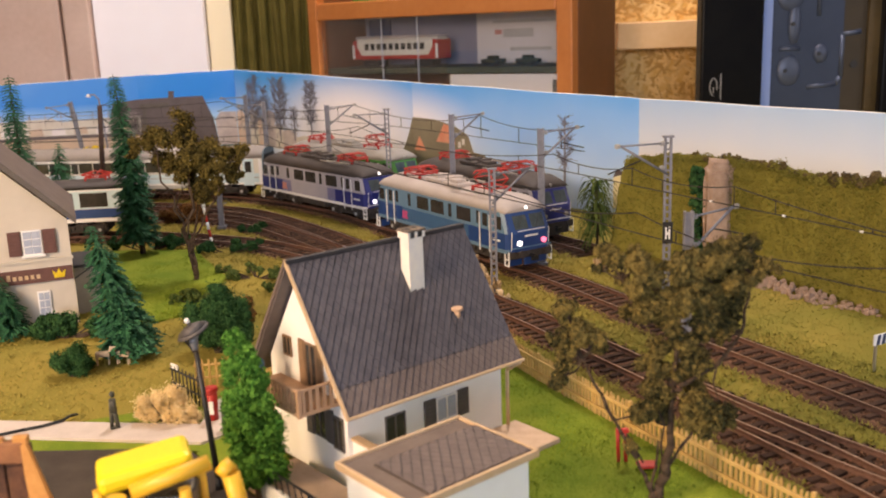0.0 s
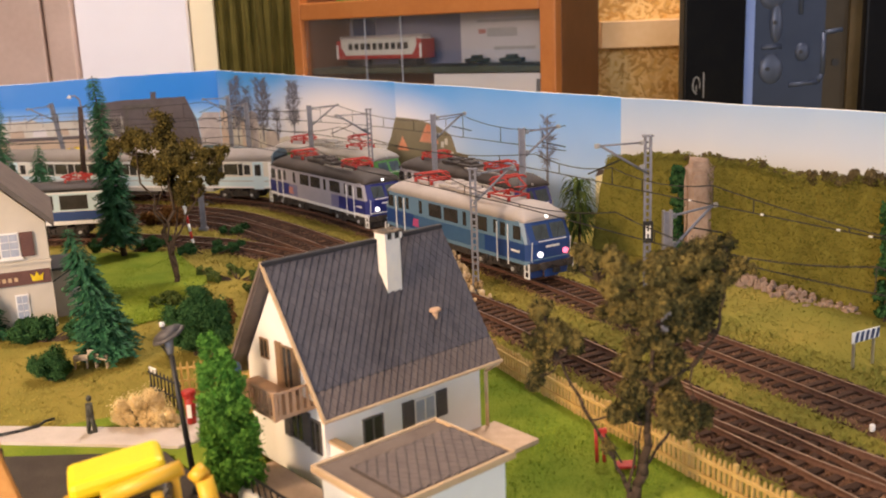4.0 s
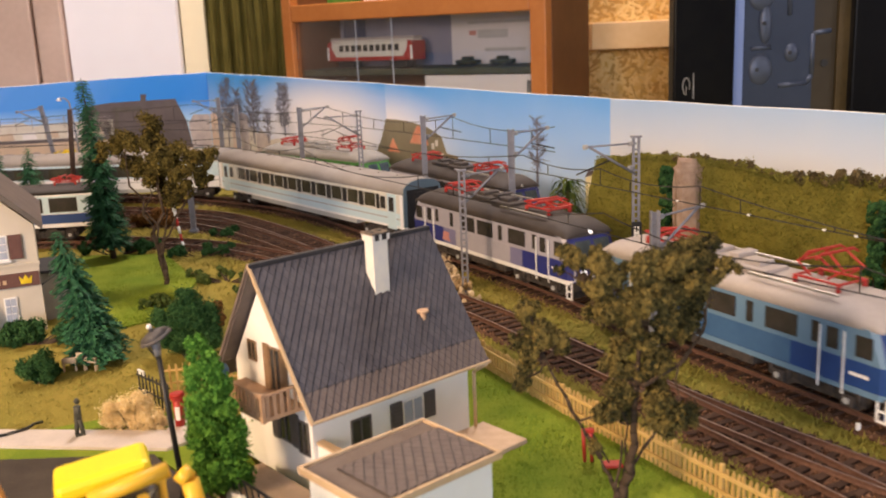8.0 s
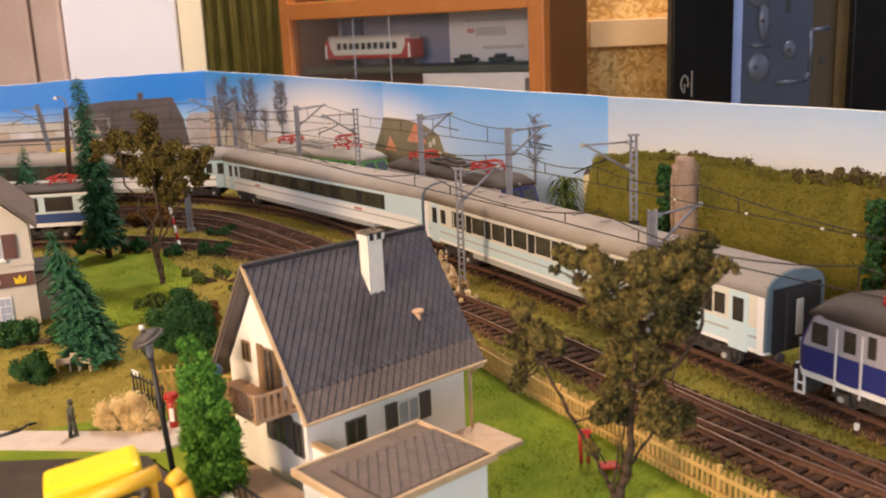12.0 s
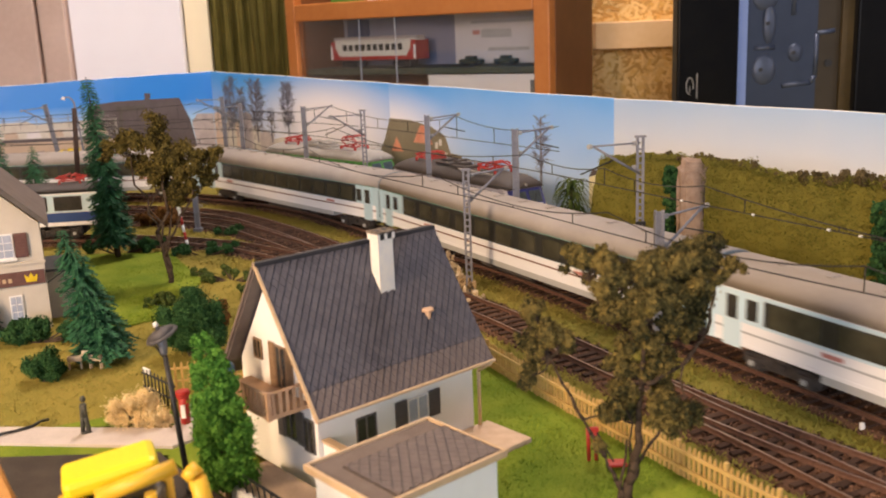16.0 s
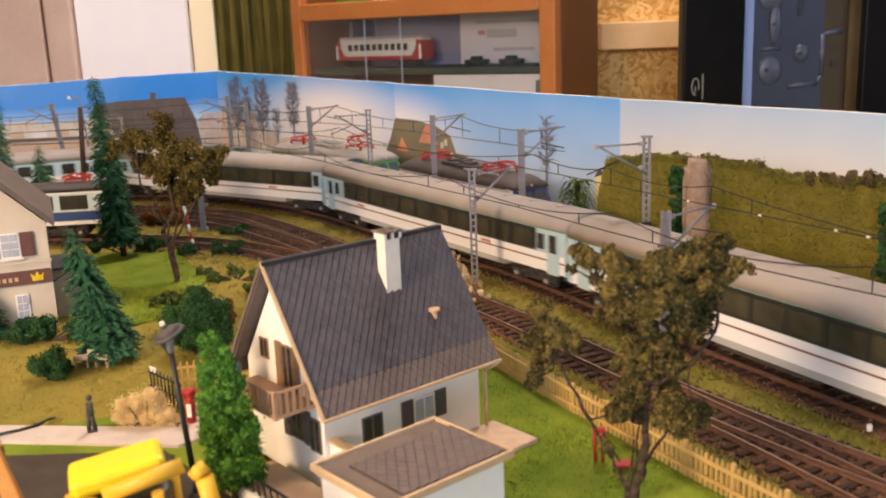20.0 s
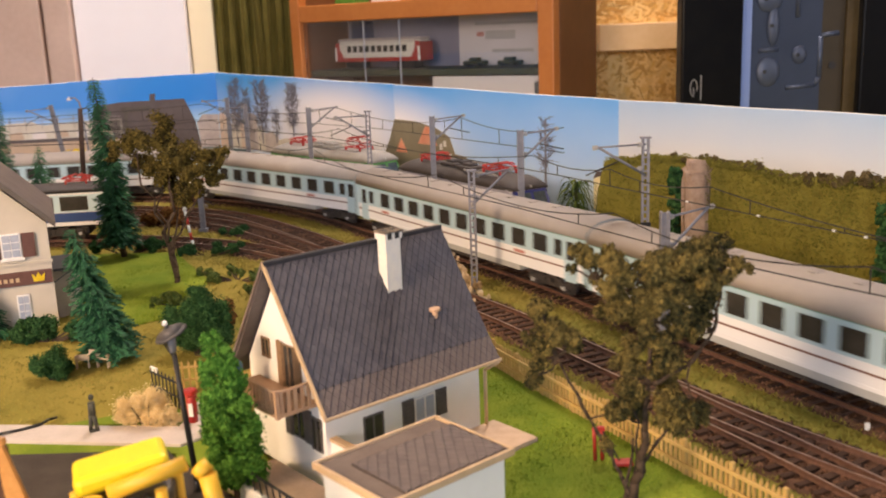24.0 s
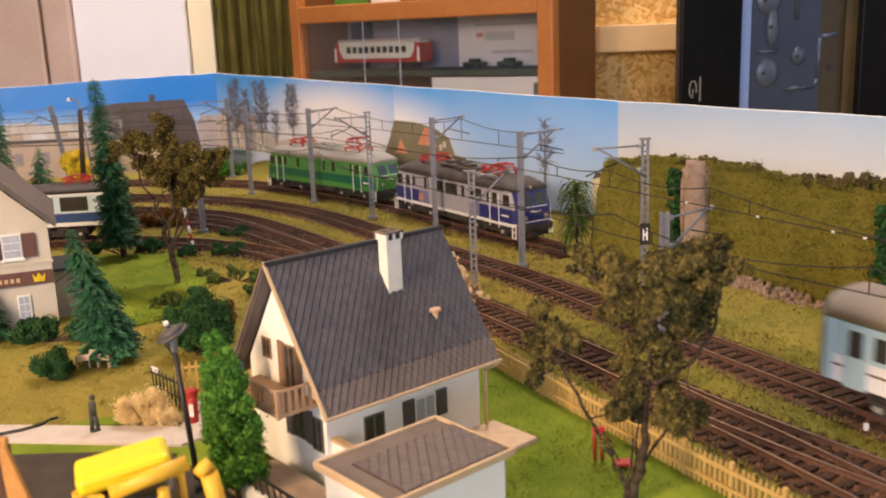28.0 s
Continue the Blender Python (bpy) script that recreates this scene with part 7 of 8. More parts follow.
# near-black sheets whose colour puts shade into the gaps between the slates
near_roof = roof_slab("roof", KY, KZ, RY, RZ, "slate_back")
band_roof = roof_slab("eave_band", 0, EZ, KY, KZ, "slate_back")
roof_slab("roof", .0644 - KY, KZ, RY, RZ, "slate_brown")
roof_slab("eave_band", .0644, EZ, .0644 - KY, KZ, "slate_brown")


def diamonds(ya, za, yb, zb, x0, x1, w, h, gap=.075):
    """Corner sets of overlapping diamond slates on a slope."""
    L = math.hypot(yb - ya, zb - za)
    ey, ez = (yb - ya) / L, (zb - za) / L
    out = []
    rows = int(L / (h / 2)) + 1
    for r in range(rows):
        t = r * h / 2
        for c in range(int((x1 - x0) / w) + 2):
            x = x0 + c * w + (w / 2 if r % 2 else 0)
            q = [(x - w * gap, t - h * (.485 - gap)), (x + w * (.485 - gap), t + h * gap), (x, t + h * .485), (x - w * .485, t)]
            q = [(min(max(px, x0), x1), min(max(pt, 0), L)) for px, pt in q]
            if abs((q[0][0] - q[2][0]) * (q[1][1] - q[3][1]) - (q[0][1] - q[2][1]) * (q[1][0] - q[3][0])) < w * h * .04:
                continue
            pts = []
            for (px, pt), lift in zip(q, (.00046, .00040, .00005, .00008)):
                pts.append((px, ya + ey * pt - ez * lift, za + ez * pt + ey * lift))
            out.append(pts)
    return out


def slates(name, quads, material, parent):
    v, f = [], []
    for q in quads:
        k = len(v)
        v += q
        v += [(x, y + .0003, z - .00025) for x, y, z in q]
        f += [(k, k + 1, k + 2, k + 3), (k, k + 4, k + 5, k + 1), (k + 3, k + 7, k + 4, k)]
    raw(name, v, f, material, parent)["kind"] = "stuff"


QS = diamonds(KY, KZ, RY, RZ, 0, LX, .0031, .0046)
slates("slate_field", QS[300:], "slate_isl", near_roof)
for q in QS[:300]:
    me = bpy.data.meshes.new("slate")
    me.from_pydata(q + [(x, y + .0003, z - .00025) for x, y, z in q], [], [(0, 1, 2, 3), (0, 4, 5, 1), (3, 7, 4, 0)])
    me.materials.append(M["slate"])
    new("slate", me).parent = near_roof
for q in diamonds(0, EZ, KY, KZ, 0, LX, .0031, .0046):
    c = Vector(q[0]).lerp(Vector(q[2]), .5)
    me = bpy.data.meshes.new("slate")
    me.from_pydata(q + [(x, y + .0003, z - .00025) for x, y, z in q], [], [(0, 1, 2, 3), (0, 4, 5, 1), (3, 7, 4, 0)])
    me.materials.append(M["slate_brown"])
    new("slate", me).parent = band_roof
hp("ridge_cap", -.0004, LX + .0004, RY - .0012, RY + .0012, RZ - .0012, RZ + .0006, "slate_back", bev=.0004)
hp("gutter", -.0006, LX + .0006, -.0010, .0002, EZ - .0010, EZ + .0001, "trim_tan", bev=.0003)
bm = B()
rod(bm, (.0785, .0068, G0), (.0785, .0068, EZ - .006), .0007, n=8)
rod(bm, (.0785, .0068, EZ - .006), (.0785, -.0006, EZ - .001), .0007, n=8)
part("downpipe", bm, "trim_tan", house)
# barge boards along the gable
for ya, za, yb, zb in ((0, EZ, RY, RZ), (.0644, EZ, RY, RZ)):
    bm = B()
    s = 1 if ya < yb else -1
    yz_prism(bm, [(ya - s * .0005, za + .0004), (yb, zb + .0008), (yb, zb - .0010), (ya + s * .0002, za - .0009)], -.0006, .0003)
    part("barge_board", bm, "trim_tan" if s > 0 else "roof_brown", house)
# chimney
ch = hp("chimney", .0440, .0506, .0203, .0253, .050, .0765, "brick_white")
hp("chimney_cap", .0437, .0509, .0200, .0256, .0765, .0788, "black", ch, .0002)
for xa in (.0434, .0467, .0501):
    hp("chimney_pier", xa, xa + .0011, .0197, .0259, .0765, .0788, "brick_white", ch)
hp("chimney_top", .0430, .0516, .0193, .0263, .0788, .0797, "soot", ch, .0003)
for x in (.0455, .0490):
    bm = B()
    rod(bm, (x, .0228, .0797), (x, .0228, .0799), .0011, .0009, 10)
    part("flue", bm, "black", ch)
bm = B()
rod(bm, (.0600, .0135, .0430), (.0600, .0135, .0482), .0012, n=10)
rod(bm, (.0600, .0135, .0480), (.0600, .0135, .0490), .0024, .0021, 16)
part("roof_vent", bm, "terracotta", house)


def hwin(axis, a0, a1, z0, z1, shutter=None, at=0.0, m="pane", frame_m="frame_white"):
    """A window in the gable (axis x) or the long wall (axis y)."""
    def bx(bm, p0, p1, q0, q1, d0, d1):
        if axis == "x":
            box(bm, at - d1, at - d0, p0, p1, q0, q1)
        else:
            box(bm, p0, p1, at - d1, at - d0, q0, q1)
    bm = B()
    w = .0006
    for p0, p1, q0, q1 in ((a0, a1, z0, z0 + w), (a0, a1, z1 - w, z1), (a0, a0 + w, z0 + w, z1 - w), (a1 - w, a1, z0 + w, z1 - w), ((a0 + a1) / 2 - w / 2, (a0 + a1) / 2 + w / 2, z0 + w, z1 - w)):
        bx(bm, p0, p1, q0, q1, -.0001, .0006)
    fr = part("window_frame", bm, frame_m, house)
    bm = B()
    bx(bm, a0 + w, a1 - w, z0 + w, z1 - w, 0, .0003)
    part("pane", bm, m, fr)
    if shutter:
        for p0, p1 in ((a0 - (a1 - a0) * .55, a0 - .0003), (a1 + .0003, a1 + (a1 - a0) * .55)):
            bm = B()
            bx(bm, p0, p1, z0 - .0004, z1 + .0004, 0, .0007)
            sh = part("shutter", bm, shutter, fr)
            bm = B()
            for k in range(6):
                zz = z0 + (z1 - z0) * (k + .5) / 6
                bx(bm, p0 + .0004, p1 - .0004, zz - .0003, zz + .0003, .0007, .0009)
            part("slat", bm, shutter, sh)
    return fr


hwin("y", .0435, .0535, .0098, .0192, "shutter_dark", .008)
hwin("y", .0205, .0293, .0080, .0190, None, .008, "pane_dark", "shutter_dark")
hwin("x", .0405, .0460, .0370, .0445, None, .005, "pane_dark", "shutter_wood")
hwin("x", .0245, .0315, .0290, .0450, "shutter_wood", .005, "pane_dark", "shutter_wood")
hwin("x", .0205, .0285, .0115, .0232, "shutter_dark", .005, "pane_dark", "shutter_dark")
hwin("x", .0100, .0165, .0100, .0222, None, .005, "pane_dark", "shutter_dark")
# balcony
bal = hp("balcony", -.0115, .005, .0108, .050, .0272, .0287, "balcony_wood", bev=.0002)


def bp_(name, *a):
    return hp(name, *a, "balcony_wood", bal)


bp_("rail", -.0117, -.0107, .0106, .050, .0360, .0368)
bp_("rail", -.0117, .005, .0106, .0116, .0360, .0368)
bp_("rail", -.0117, -.0107, .0106, .050, .0302, .0308)
for k in range(14):
    y = .0111 + k * .0028
    bp_("baluster", -.0115, -.0109, y, y + .0013, .0287, .0360)
for k in range(6):
    x = -.0100 + k * .0027
    bp_("baluster", x, x + .0012, .0108, .0114, .0287, .0360)
for y in (.0111, .0300, .049):
    bp_("post", -.0119, -.0105, y - .0007, y + .0007, .0272, .0372)
bm = B()
rod(bm, (-.008, .043, .0287), (-.008, .043, .0345), .0022, .0018, 12)
bmesh.ops.create_uvsphere(bm, u_segments=12, v_segments=8, radius=.0026, matrix=Matrix.Translation((-.008, .043, .0368)))
ob = part("flower_tub", bm, "loco_midblue")
ob.matrix_world = HM
tagged(ob, "small blue-grey tub on the balcony", "tub")
# annex with flat slate roof
AX0, AX1, AY0, AY1, AZ = -.0210, .0265, -.0600, -.0245, .0270
annex = thing("garage", HM, "low pale annex with a flat slate roof and tan rim", "garage", "houses")
bm = B()
box(bm, AX0 + .002, AX1 - .002, AY0 + .002, AY1 - .002, G0, AZ - .0012)
part("wall", bm, "plaster_house", annex)
bm = B()
box(bm, AX0, AX1, AY0, AY1, AZ - .0012, AZ - .0003)
rb = part("roof", bm, "roof_brown", annex)
for x0, x1, y0, y1 in ((AX0 - .0004, AX1 + .0004, AY0 - .0004, AY0 + .0008), (AX0 - .0004, AX1 + .0004, AY1 - .0008, AY1 + .0004), (AX0 - .0004, AX0 + .0008, AY0 + .0008, AY1 - .0008), (AX1 - .0008, AX1 + .0004, AY0 + .0008, AY1 - .0008)):
    bm = B()
    box(bm, x0, x1, y0, y1, AZ - .0017, AZ + .0006, .0002)
    part("roof_rim", bm, "trim_tan", annex)
hp("roof_field", AX0 + .0075, AX1 - .0012, AY0 + .0012, AY1 - .0085, AZ - .0003, AZ + .0003, "slate_joint", annex)
for q in diamonds(AY0 + .0014, AZ + .0003, AY1 - .0087, AZ + .0003, AX0 + .0077, AX1 - .0014, .0036, .0050, .035):
    me = bpy.data.meshes.new("slate")
    me.from_pydata([(x, y, z) for x, y, z in q] + [(x, y, z - .0003) for x, y, z in q], [], [(0, 1, 2, 3), (0, 4, 5, 1), (3, 7, 4, 0)])
    me.materials.append(M["slate_brown"])
    new("slate", me).parent = rb
ob = hp("patio", .050, .0835, -.0160, .0080, G0 - .001, -.0012, "patio_stone", bev=.0004)
ob.parent = None
ob.matrix_world = HM
tagged(ob, "pale brown paved patio slab at the house corner", "patio", kind="structure")
ob = hp("garden_wall", .0065, .0085, -.0240, .0078, G0, .0150, "plaster_house", bev=.0003)
part_cap = hp("wall_cap", .0060, .0090, -.0240, .0078, .0150, .0160, "trim_tan")
part_cap.parent = ob
ob.parent = None
ob.matrix_world = HM
tagged(ob, "short cream wall between house and annex", "wall")
ob = hp("terrace", -.0205, -.0005, -.036, .034, G0 - .001, .0022, "patio_stone", bev=.0003)
ob.parent = None
ob.matrix_world = HM
tagged(ob, "sandy terrace slab along the gable side", "terrace", kind="structure")
tw = thing("terrace_wall", HM, "low cream terrace wall with a dark iron railing", "wall")
for a in ((-.0220, -.0203, -.036, .022, G0, .0050), ):
    bm = B()
    box(bm, *a, .0002)
    part("wall", bm, "plaster_house", tw)
for k in range(14):
    y = -.034 + k * .0042
    bm = B()
    rod(bm, (-.0211, y, .0050), (-.0211, y + .0016, .0105), .0003, n=5)
    part("bar", bm, "black", tw)
bm = B()
rod(bm, (-.0211, -.034, .0107), (-.0211, .021, .0107), .0005, n=6)
part("handrail", bm, "black", tw)

# ---- the inn ----
inn = thing("inn", pose(-.217, .5105, 0, 0, 0, 23), "cream two-storey inn with brown shutters and a brown roof", "house", "houses")


def ip(name, x0, x1, y0, y1, z0, z1, m, parent=None, bev=0.0, label=""):
    bm = B()
    box(bm, x0, x1, y0, y1, z0, z1, bev)
    return part(name, bm, m, parent or inn, label)


def xz_prism(bm, pts, y0, y1):
    extrude_outline(bm, pts, y0, y1)


bm = B()
xz_prism(bm, [(-.084, -.005), (0, -.005), (0, .0555), (-.042, .0965), (-.084, .0555)], 0, .075)
part("wall", bm, "plaster_cream", inn)
for s in (1, -1):
    bm = B()
    a, b = (.0048, .0565), (-.042, .1030)
    if s < 0:
        a, b = (-.084 - .0048, .0565), (-.042, .1030)
    d = Vector((b[0] - a[0], b[1] - a[1])).normalized()
    n = Vector((d.y, -d.x)) * s
    xz_prism(bm, [a, b, (b[0] - n.x * .002, b[1] - n.y * .002 - .001), (a[0] - n.x * .002, a[1] - n.y * .002)], -.006, .081)
    rf = part("roof", bm, "roof_brown", inn)
    bm = B()
    xz_prism(bm, [(a[0], a[1]), (b[0], b[1]), (b[0], b[1] - .004), (a[0] - s * .0005, a[1] - .003)], -.0068, -.006)
    part("barge_board", bm, "trim_dark", rf)
ip("ledge", -.0845, .0008, -.0012, 0, .0335, .0350, "plaster_cream")
sg = ip("sign_board", -.0835, -.0005, -.0016, -.0003, .0222, .0298, "shutter_brown", label="dark brown sign board with pale lettering bars")
for k in range(6):
    ip("sign_bar", -.034 + k * .0030, -.0322 + k * .0030, -.0020, -.0016, .0245, .0245 + (.0022 if k else .0034), "trim_tan", sg)
bm = B()
extrude_outline(bm, [(-.0100, .0238), (-.0048, .0238), (-.0040, .0282), (-.0060, .0262), (-.0074, .0290), (-.0088, .0262), (-.0108, .0282)], -.0021, -.0016)
part("crown_emblem", bm, "bush_yellow", sg, "yellow crown emblem")


def inn_window(x0, x1, z0, z1, shutters):
    fr = ip("window_frame", x0 - .0008, x1 + .0008, -.0010, .0002, z0 - .0008, z1 + .0008, "frame_white")
    ip("sill", x0 - .0018, x1 + .0018, -.0020, 0, z0 - .0020, z0 - .0008, "frame_white", fr)
    ip("pane", x0, (x0 + x1) / 2 - .0002, -.0013, -.0010, z0, z1, "pane", fr)
    ip("pane", (x0 + x1) / 2 + .0002, x1, -.0013, -.0010, z0, z1, "pane", fr)
    for z in (z0 + (z1 - z0) * .33, z0 + (z1 - z0) * .67):
        ip("glazing_bar", x0, x1, -.0016, -.0013, z - .0002, z + .0002, "frame_white", fr)
    if shutters:
        for a, b in ((x0 - .0078, x0 - .0014), (x1 + .0014, x1 + .0078)):
            sh = ip("shutter", a, b, -.0016, 0, z0 - .0006, z1 + .0006, "shutter_brown", fr)
            for k in range(7):
                z = z0 + (z1 - z0) * (k + .5) / 7
                ip("slat", a + .0006, b - .0006, -.0019, -.0016, z - .0005, z + .0005, "shutter_brown", sh)


inn_window(-.0232, -.0148, .0385, .0505, True)
inn_window(-.056, -.047, .0385, .0505, True)
inn_window(-.0192, -.0140, .0035, .0160, False)
inn_window(-.052, -.047, .0035, .0160, False)
bm = B()
box(bm, .0002, .014, .020, .050, -.005, .024)
part("side_building", bm, "wall_shade", inn)
bm = B()
box(bm, 0, .017, .016, .054, .024, .0255)
part("side_roof", bm, "slate_back", inn)
bm = B()
rod(bm, (.004, .002, .027), (.012, .002, .027), .0004, n=5)
rod(bm, (0, .002, .021), (.010, .002, .027), .0004, n=5)
part("bracket", bm, "black", inn)

# ---- overhead line ----
def mast(x, y, h, lattice, toward, reach, seed=0):
    """A railway mast; toward: the direction in plan of its arm."""
    t = thing("catenary_mast", pose(x, y, 0), "grey lattice railway mast with a cantilever arm" if lattice else "grey concrete railway mast with a cantilever arm", "mast", "catenary masts")
    d = Vector((*toward, 0)).normalized()
    if lattice:
        w = .0015
        for s in (-1, 1):
            bm = B()
            box(bm, s * w - .0006, s * w + .0006, -.0010, .0010, -.006, h)
            part("post", bm, "mast", t)
        bm = B()
        k = int(h / .0038)
        for i in range(k):
            z = -.002 + i * .0038
            box(bm, -w, w, -.0007, .0007, z, z + .0009)
        part("lattice", bm, "mast", t)
        bm = B()
        box(bm, -.0030, .0030, -.0016, .0016, h, h + .0010, .0002)
        part("cap", bm, "mast", t)
    else:
        bm = B()
        for s in (-1, 1):
            box(bm, s * .0016 - .0005, s * .0016 + .0005, -.0016, .0016, -.006, h)
        box(bm, -.0012, .0012, -.0006, .0006, -.006, h - .0005)
        for i in range(int(h / .007)):
            box(bm, -.0012, .0012, -.0014, .0014, .003 + i * .007, .0045 + i * .007)
        part("post", bm, "mast", t)
    bm = B()
    box(bm, -.0035, .0035, -.003, .003, -.006, -.0015, .0004)
    part("footing", bm, "mast", t)
    zt, zl = h - .003, h - .020
    tip = d * reach + Vector((0, 0, zt + .001))
    bm = B()
    rod(bm, Vector((0, 0, zt)), tip, .00055, n=6)
    part("top_tube", bm, "mast", t)
    bm = B()
    rod(bm, Vector((0, 0, zl)), tip - d * .002, .0007, n=6)
    part("strut", bm, "mast", t)
    bm = B()
    reg = d * (reach + .006) + Vector((0, 0, zl + .004))
    rod(bm, d * (reach * .55) + Vector((0, 0, zl + (zt - zl) * .55)), reg, .0004, n=5)
    part("registration_arm", bm, "wire", t)
    for p in (d * .004 + Vector((0, 0, zl + .004)), d * .004 + Vector((0, 0, zt)), tip):
        bm = B()
        q = d * .0016
        for j in (-1, 0, 1):
            rod(bm, p + q * (j * .55 - .12), p + q * (j * .55 + .12), .0013, n=8)
        part("insulator", bm, "insulator", t)
    return t


AW = (.82, .57)
for x, y, h, lat, tw_, reach in ((-.237, 1.075, .086, False, (-.7, -.6), .030), (-.192, .950, .086, False, (-.6, -.7), .030), (-.121, .888, .085, False, AW, .030), (-.059, .795, .086, True, (-.75, -.62), .032),
                                 (-.005, .732, .086, False, AW, .030), (.052, .606, .086, False, AW, .031), (.112, .512, .0885, True, (-.88, -.47), .034), (.018, .545, .0695, True, AW, .030),
                                 (.1005, .418, .0665, False, AW, .032), (-.431, 1.075, .086, False, (-.6, -.7), .028), (-.197, .765, .033, False, (1, .2), .004)):
    mast(x, y, h, lat, tw_, reach)
bpy.data.objects["catenary_mast.009"].matrix_world = pose(-.4235, 1.075, 0, 0, -8, 0)
sb = bpy.data.objects["catenary_mast.006"]
bm = B()
box(bm, -.0028, .0028, -.0022, -.0016, .0305, .0425, .0002)
sp = part("sign_plate", bm, "black", sb, "dark plate with a pale plain mark")
for a in ((-.0014, -.0005, .033, .0400), (.0005, .0014, .033, .0400), (-.0005, .0005, .0355, .0370)):
    bm = B()
    box(bm, a[0], a[1], -.0025, -.0022, a[2], a[3])
    part("mark", bm, "white", sp)


def nearest(line, x, y):
    return float(line[0][((line[1][:, 0] - x) ** 2 + (line[1][:, 1] - y) ** 2).argmin()])


def overhead(line, s0, s1, stops, zc, zm, label, clamps=()):
    """Contact and carrier wire over a track; stops: places of the supports."""
    t = thing("overhead_wire", pose(0, 0, 0), label, "wire", "overhead wires")
    pts = [s for s in stops if s0 <= s <= s1]
    pts = [s0] + pts + [s1]
    bm = B()
    n = int((s1 - s0) / .012)
    for k in range(n):
        a, b = s0 + (s1 - s0) * k / n, s0 + (s1 - s0) * (k + 1) / n
        rod(bm, (*on_line(line, a), zc), (*on_line(line, b), zc), .00028, n=4, caps=False)
    part("contact_wire", bm, "wire", t)
    bm = B()
    bd = B()
    for a, b in zip(pts, pts[1:]):
        m = max(4, int((b - a) / .012))
        sag = min(.009, (b - a) * .05)
        prev = None
        for k in range(m + 1):
            u = k / m
            p = Vector((*on_line(line, a + (b - a) * u), zm - 4 * sag * u * (1 - u)))
            if prev is not None:
                rod(bm, prev, p, .00028, n=4, caps=False)
            if k % 4 == 2:
                rod(bd, (p.x, p.y, zc), p, .00026, n=4, caps=False)
            prev = p
    part("carrier_wire", bm, "wire", t)
    for x, y in clamps:
        q = on_line(line, nearest(line, x, y))
        bm = B()
        rod(bm, (q[0] - .0004, q[1] + .0006, zc), (q[0] + .0004, q[1] - .0006, zc), .0005, n=8)
        part("wire_clamp", bm, "white", t, "small white wire clamp")
    part("dropper_wire", bd, "wire", t)["kind"] = "stuff"


overhead(MAIN, 4.05, 5.6, sorted(nearest(MAIN, *p) for p in ((-.192, .95), (-.059, .795), (.018, .545), (.112, .512), (.1005, .418), (.25, .19))), .0655, .0745, "thin dark overhead wire above the main line", ((.1085, .44), (.128, .40), (.146, .365), (.155, .35)))
overhead(SIDING, .01, 1.0, sorted(nearest(SIDING, *p) for p in ((-.121, .888), (-.005, .732), (.052, .606), (-.237, 1.075))), .0655, .0825, "thin dark overhead wire above the siding")
overhead(SECOND, .2, SECOND[0][-1] - .03, sorted(nearest(SECOND, *p) for p in ((-.197, .765), (-.10, .70), (0, .54), (.08, .41), (.14, .3))), .0600, .0690, "thin dark overhead wire above the second track")

# ---- picket fence ----
fence = thing("picket_fence", pose(0, 0, 0), "yellow-brown wooden picket fence along the lawn", "fence")
FL = smooth_line([(.0165, .4275), (.027, .405), (.05, .360), (.074, .315), (.084, .296), (.104, .260), (.13, .212)], rounds=6)
bm = B()
box(bm, -.00045, .00045, -.0004, .0004, -.005, .0080)
extrude_outline(bm, [(-.00045, .0080), (.00045, .0080), (0, .0092)], -.0004, .0004)
PICKET = bpy.data.meshes.new("picket")
bm.to_mesh(PICKET)
bm.free()
PICKET.materials.append(M["fence_wood"])
rng = random.Random(7)
s = .002
k = 0
while s < FL[0][-1] - .002:
    c, d = on_line(FL, s), line_dir(FL, min(max(s, .008), FL[0][-1] - .008))
    if k % 9 == 4:
        bm = B()
        box(bm, -.0008, .0008, -.0008, .0008, -.005, .0096, .0003)
        ob = part("post", bm, "fence_wood", fence)
    else:
        ob = new("picket", PICKET)
        ob.parent = fence
    ob.matrix_basis = Matrix(((d[0], -d[1], 0, c[0]), (d[1], d[0], 0, c[1]), (0, 0, 1, rng.gauss(0, .0002)), (0, 0, 0, 1))) @ pose(0, 0, 0, 0, rng.gauss(0, 1.5), 0)
    s += .0024
    k += 1
for z in (.0000, .0060):
    v, f = sweep(FL, .001, FL[0][-1] - .001, [(.0006, z), (.0014, z), (.0014, z + .0012), (.0006, z + .0012)])
    raw("rail", v, f, "fence_wood", fence)
f2 = thing("picket_fence", pose(0, 0, 0), "short yellow-brown picket fence beside the meadow", "fence")
for k in range(12):
    ob = new("picket", PICKET)
    ob.parent = f2
    ob.matrix_basis = Matrix.Translation((-.1225 + k * .0029, .404 + k * .0006, 0)) @ pose(0, 0, 0, 0, 0, 11)
for z in (.000, .0060):
    bm = B()
    rod(bm, (-.1235, .4042, z), (-.0895, .4112, z), .0006, n=5)
    part("rail", bm, "fence_wood", f2)
f3 = thing("iron_fence", pose(0, 0, 0), "short black iron fence beside the dry bush", "fence")
for k in range(9):
    bm = B()
    x, y = -.131 + k * .0022, .397 - k * .0022
    rod(bm, (x, y, -.005), (x, y, .0095), .0005, .0003, 6)
    part("bar", bm, "black", f3)
for z in (.0010, .0075):
    bm = B()
    rod(bm, (-.132, .398, z), (-.1125, .3785, z), .0005, n=5)
    part("rail", bm, "black", f3)
bm = B()
box(bm, -.006, -.0005, -.0004, .0004, .0080, .0100)
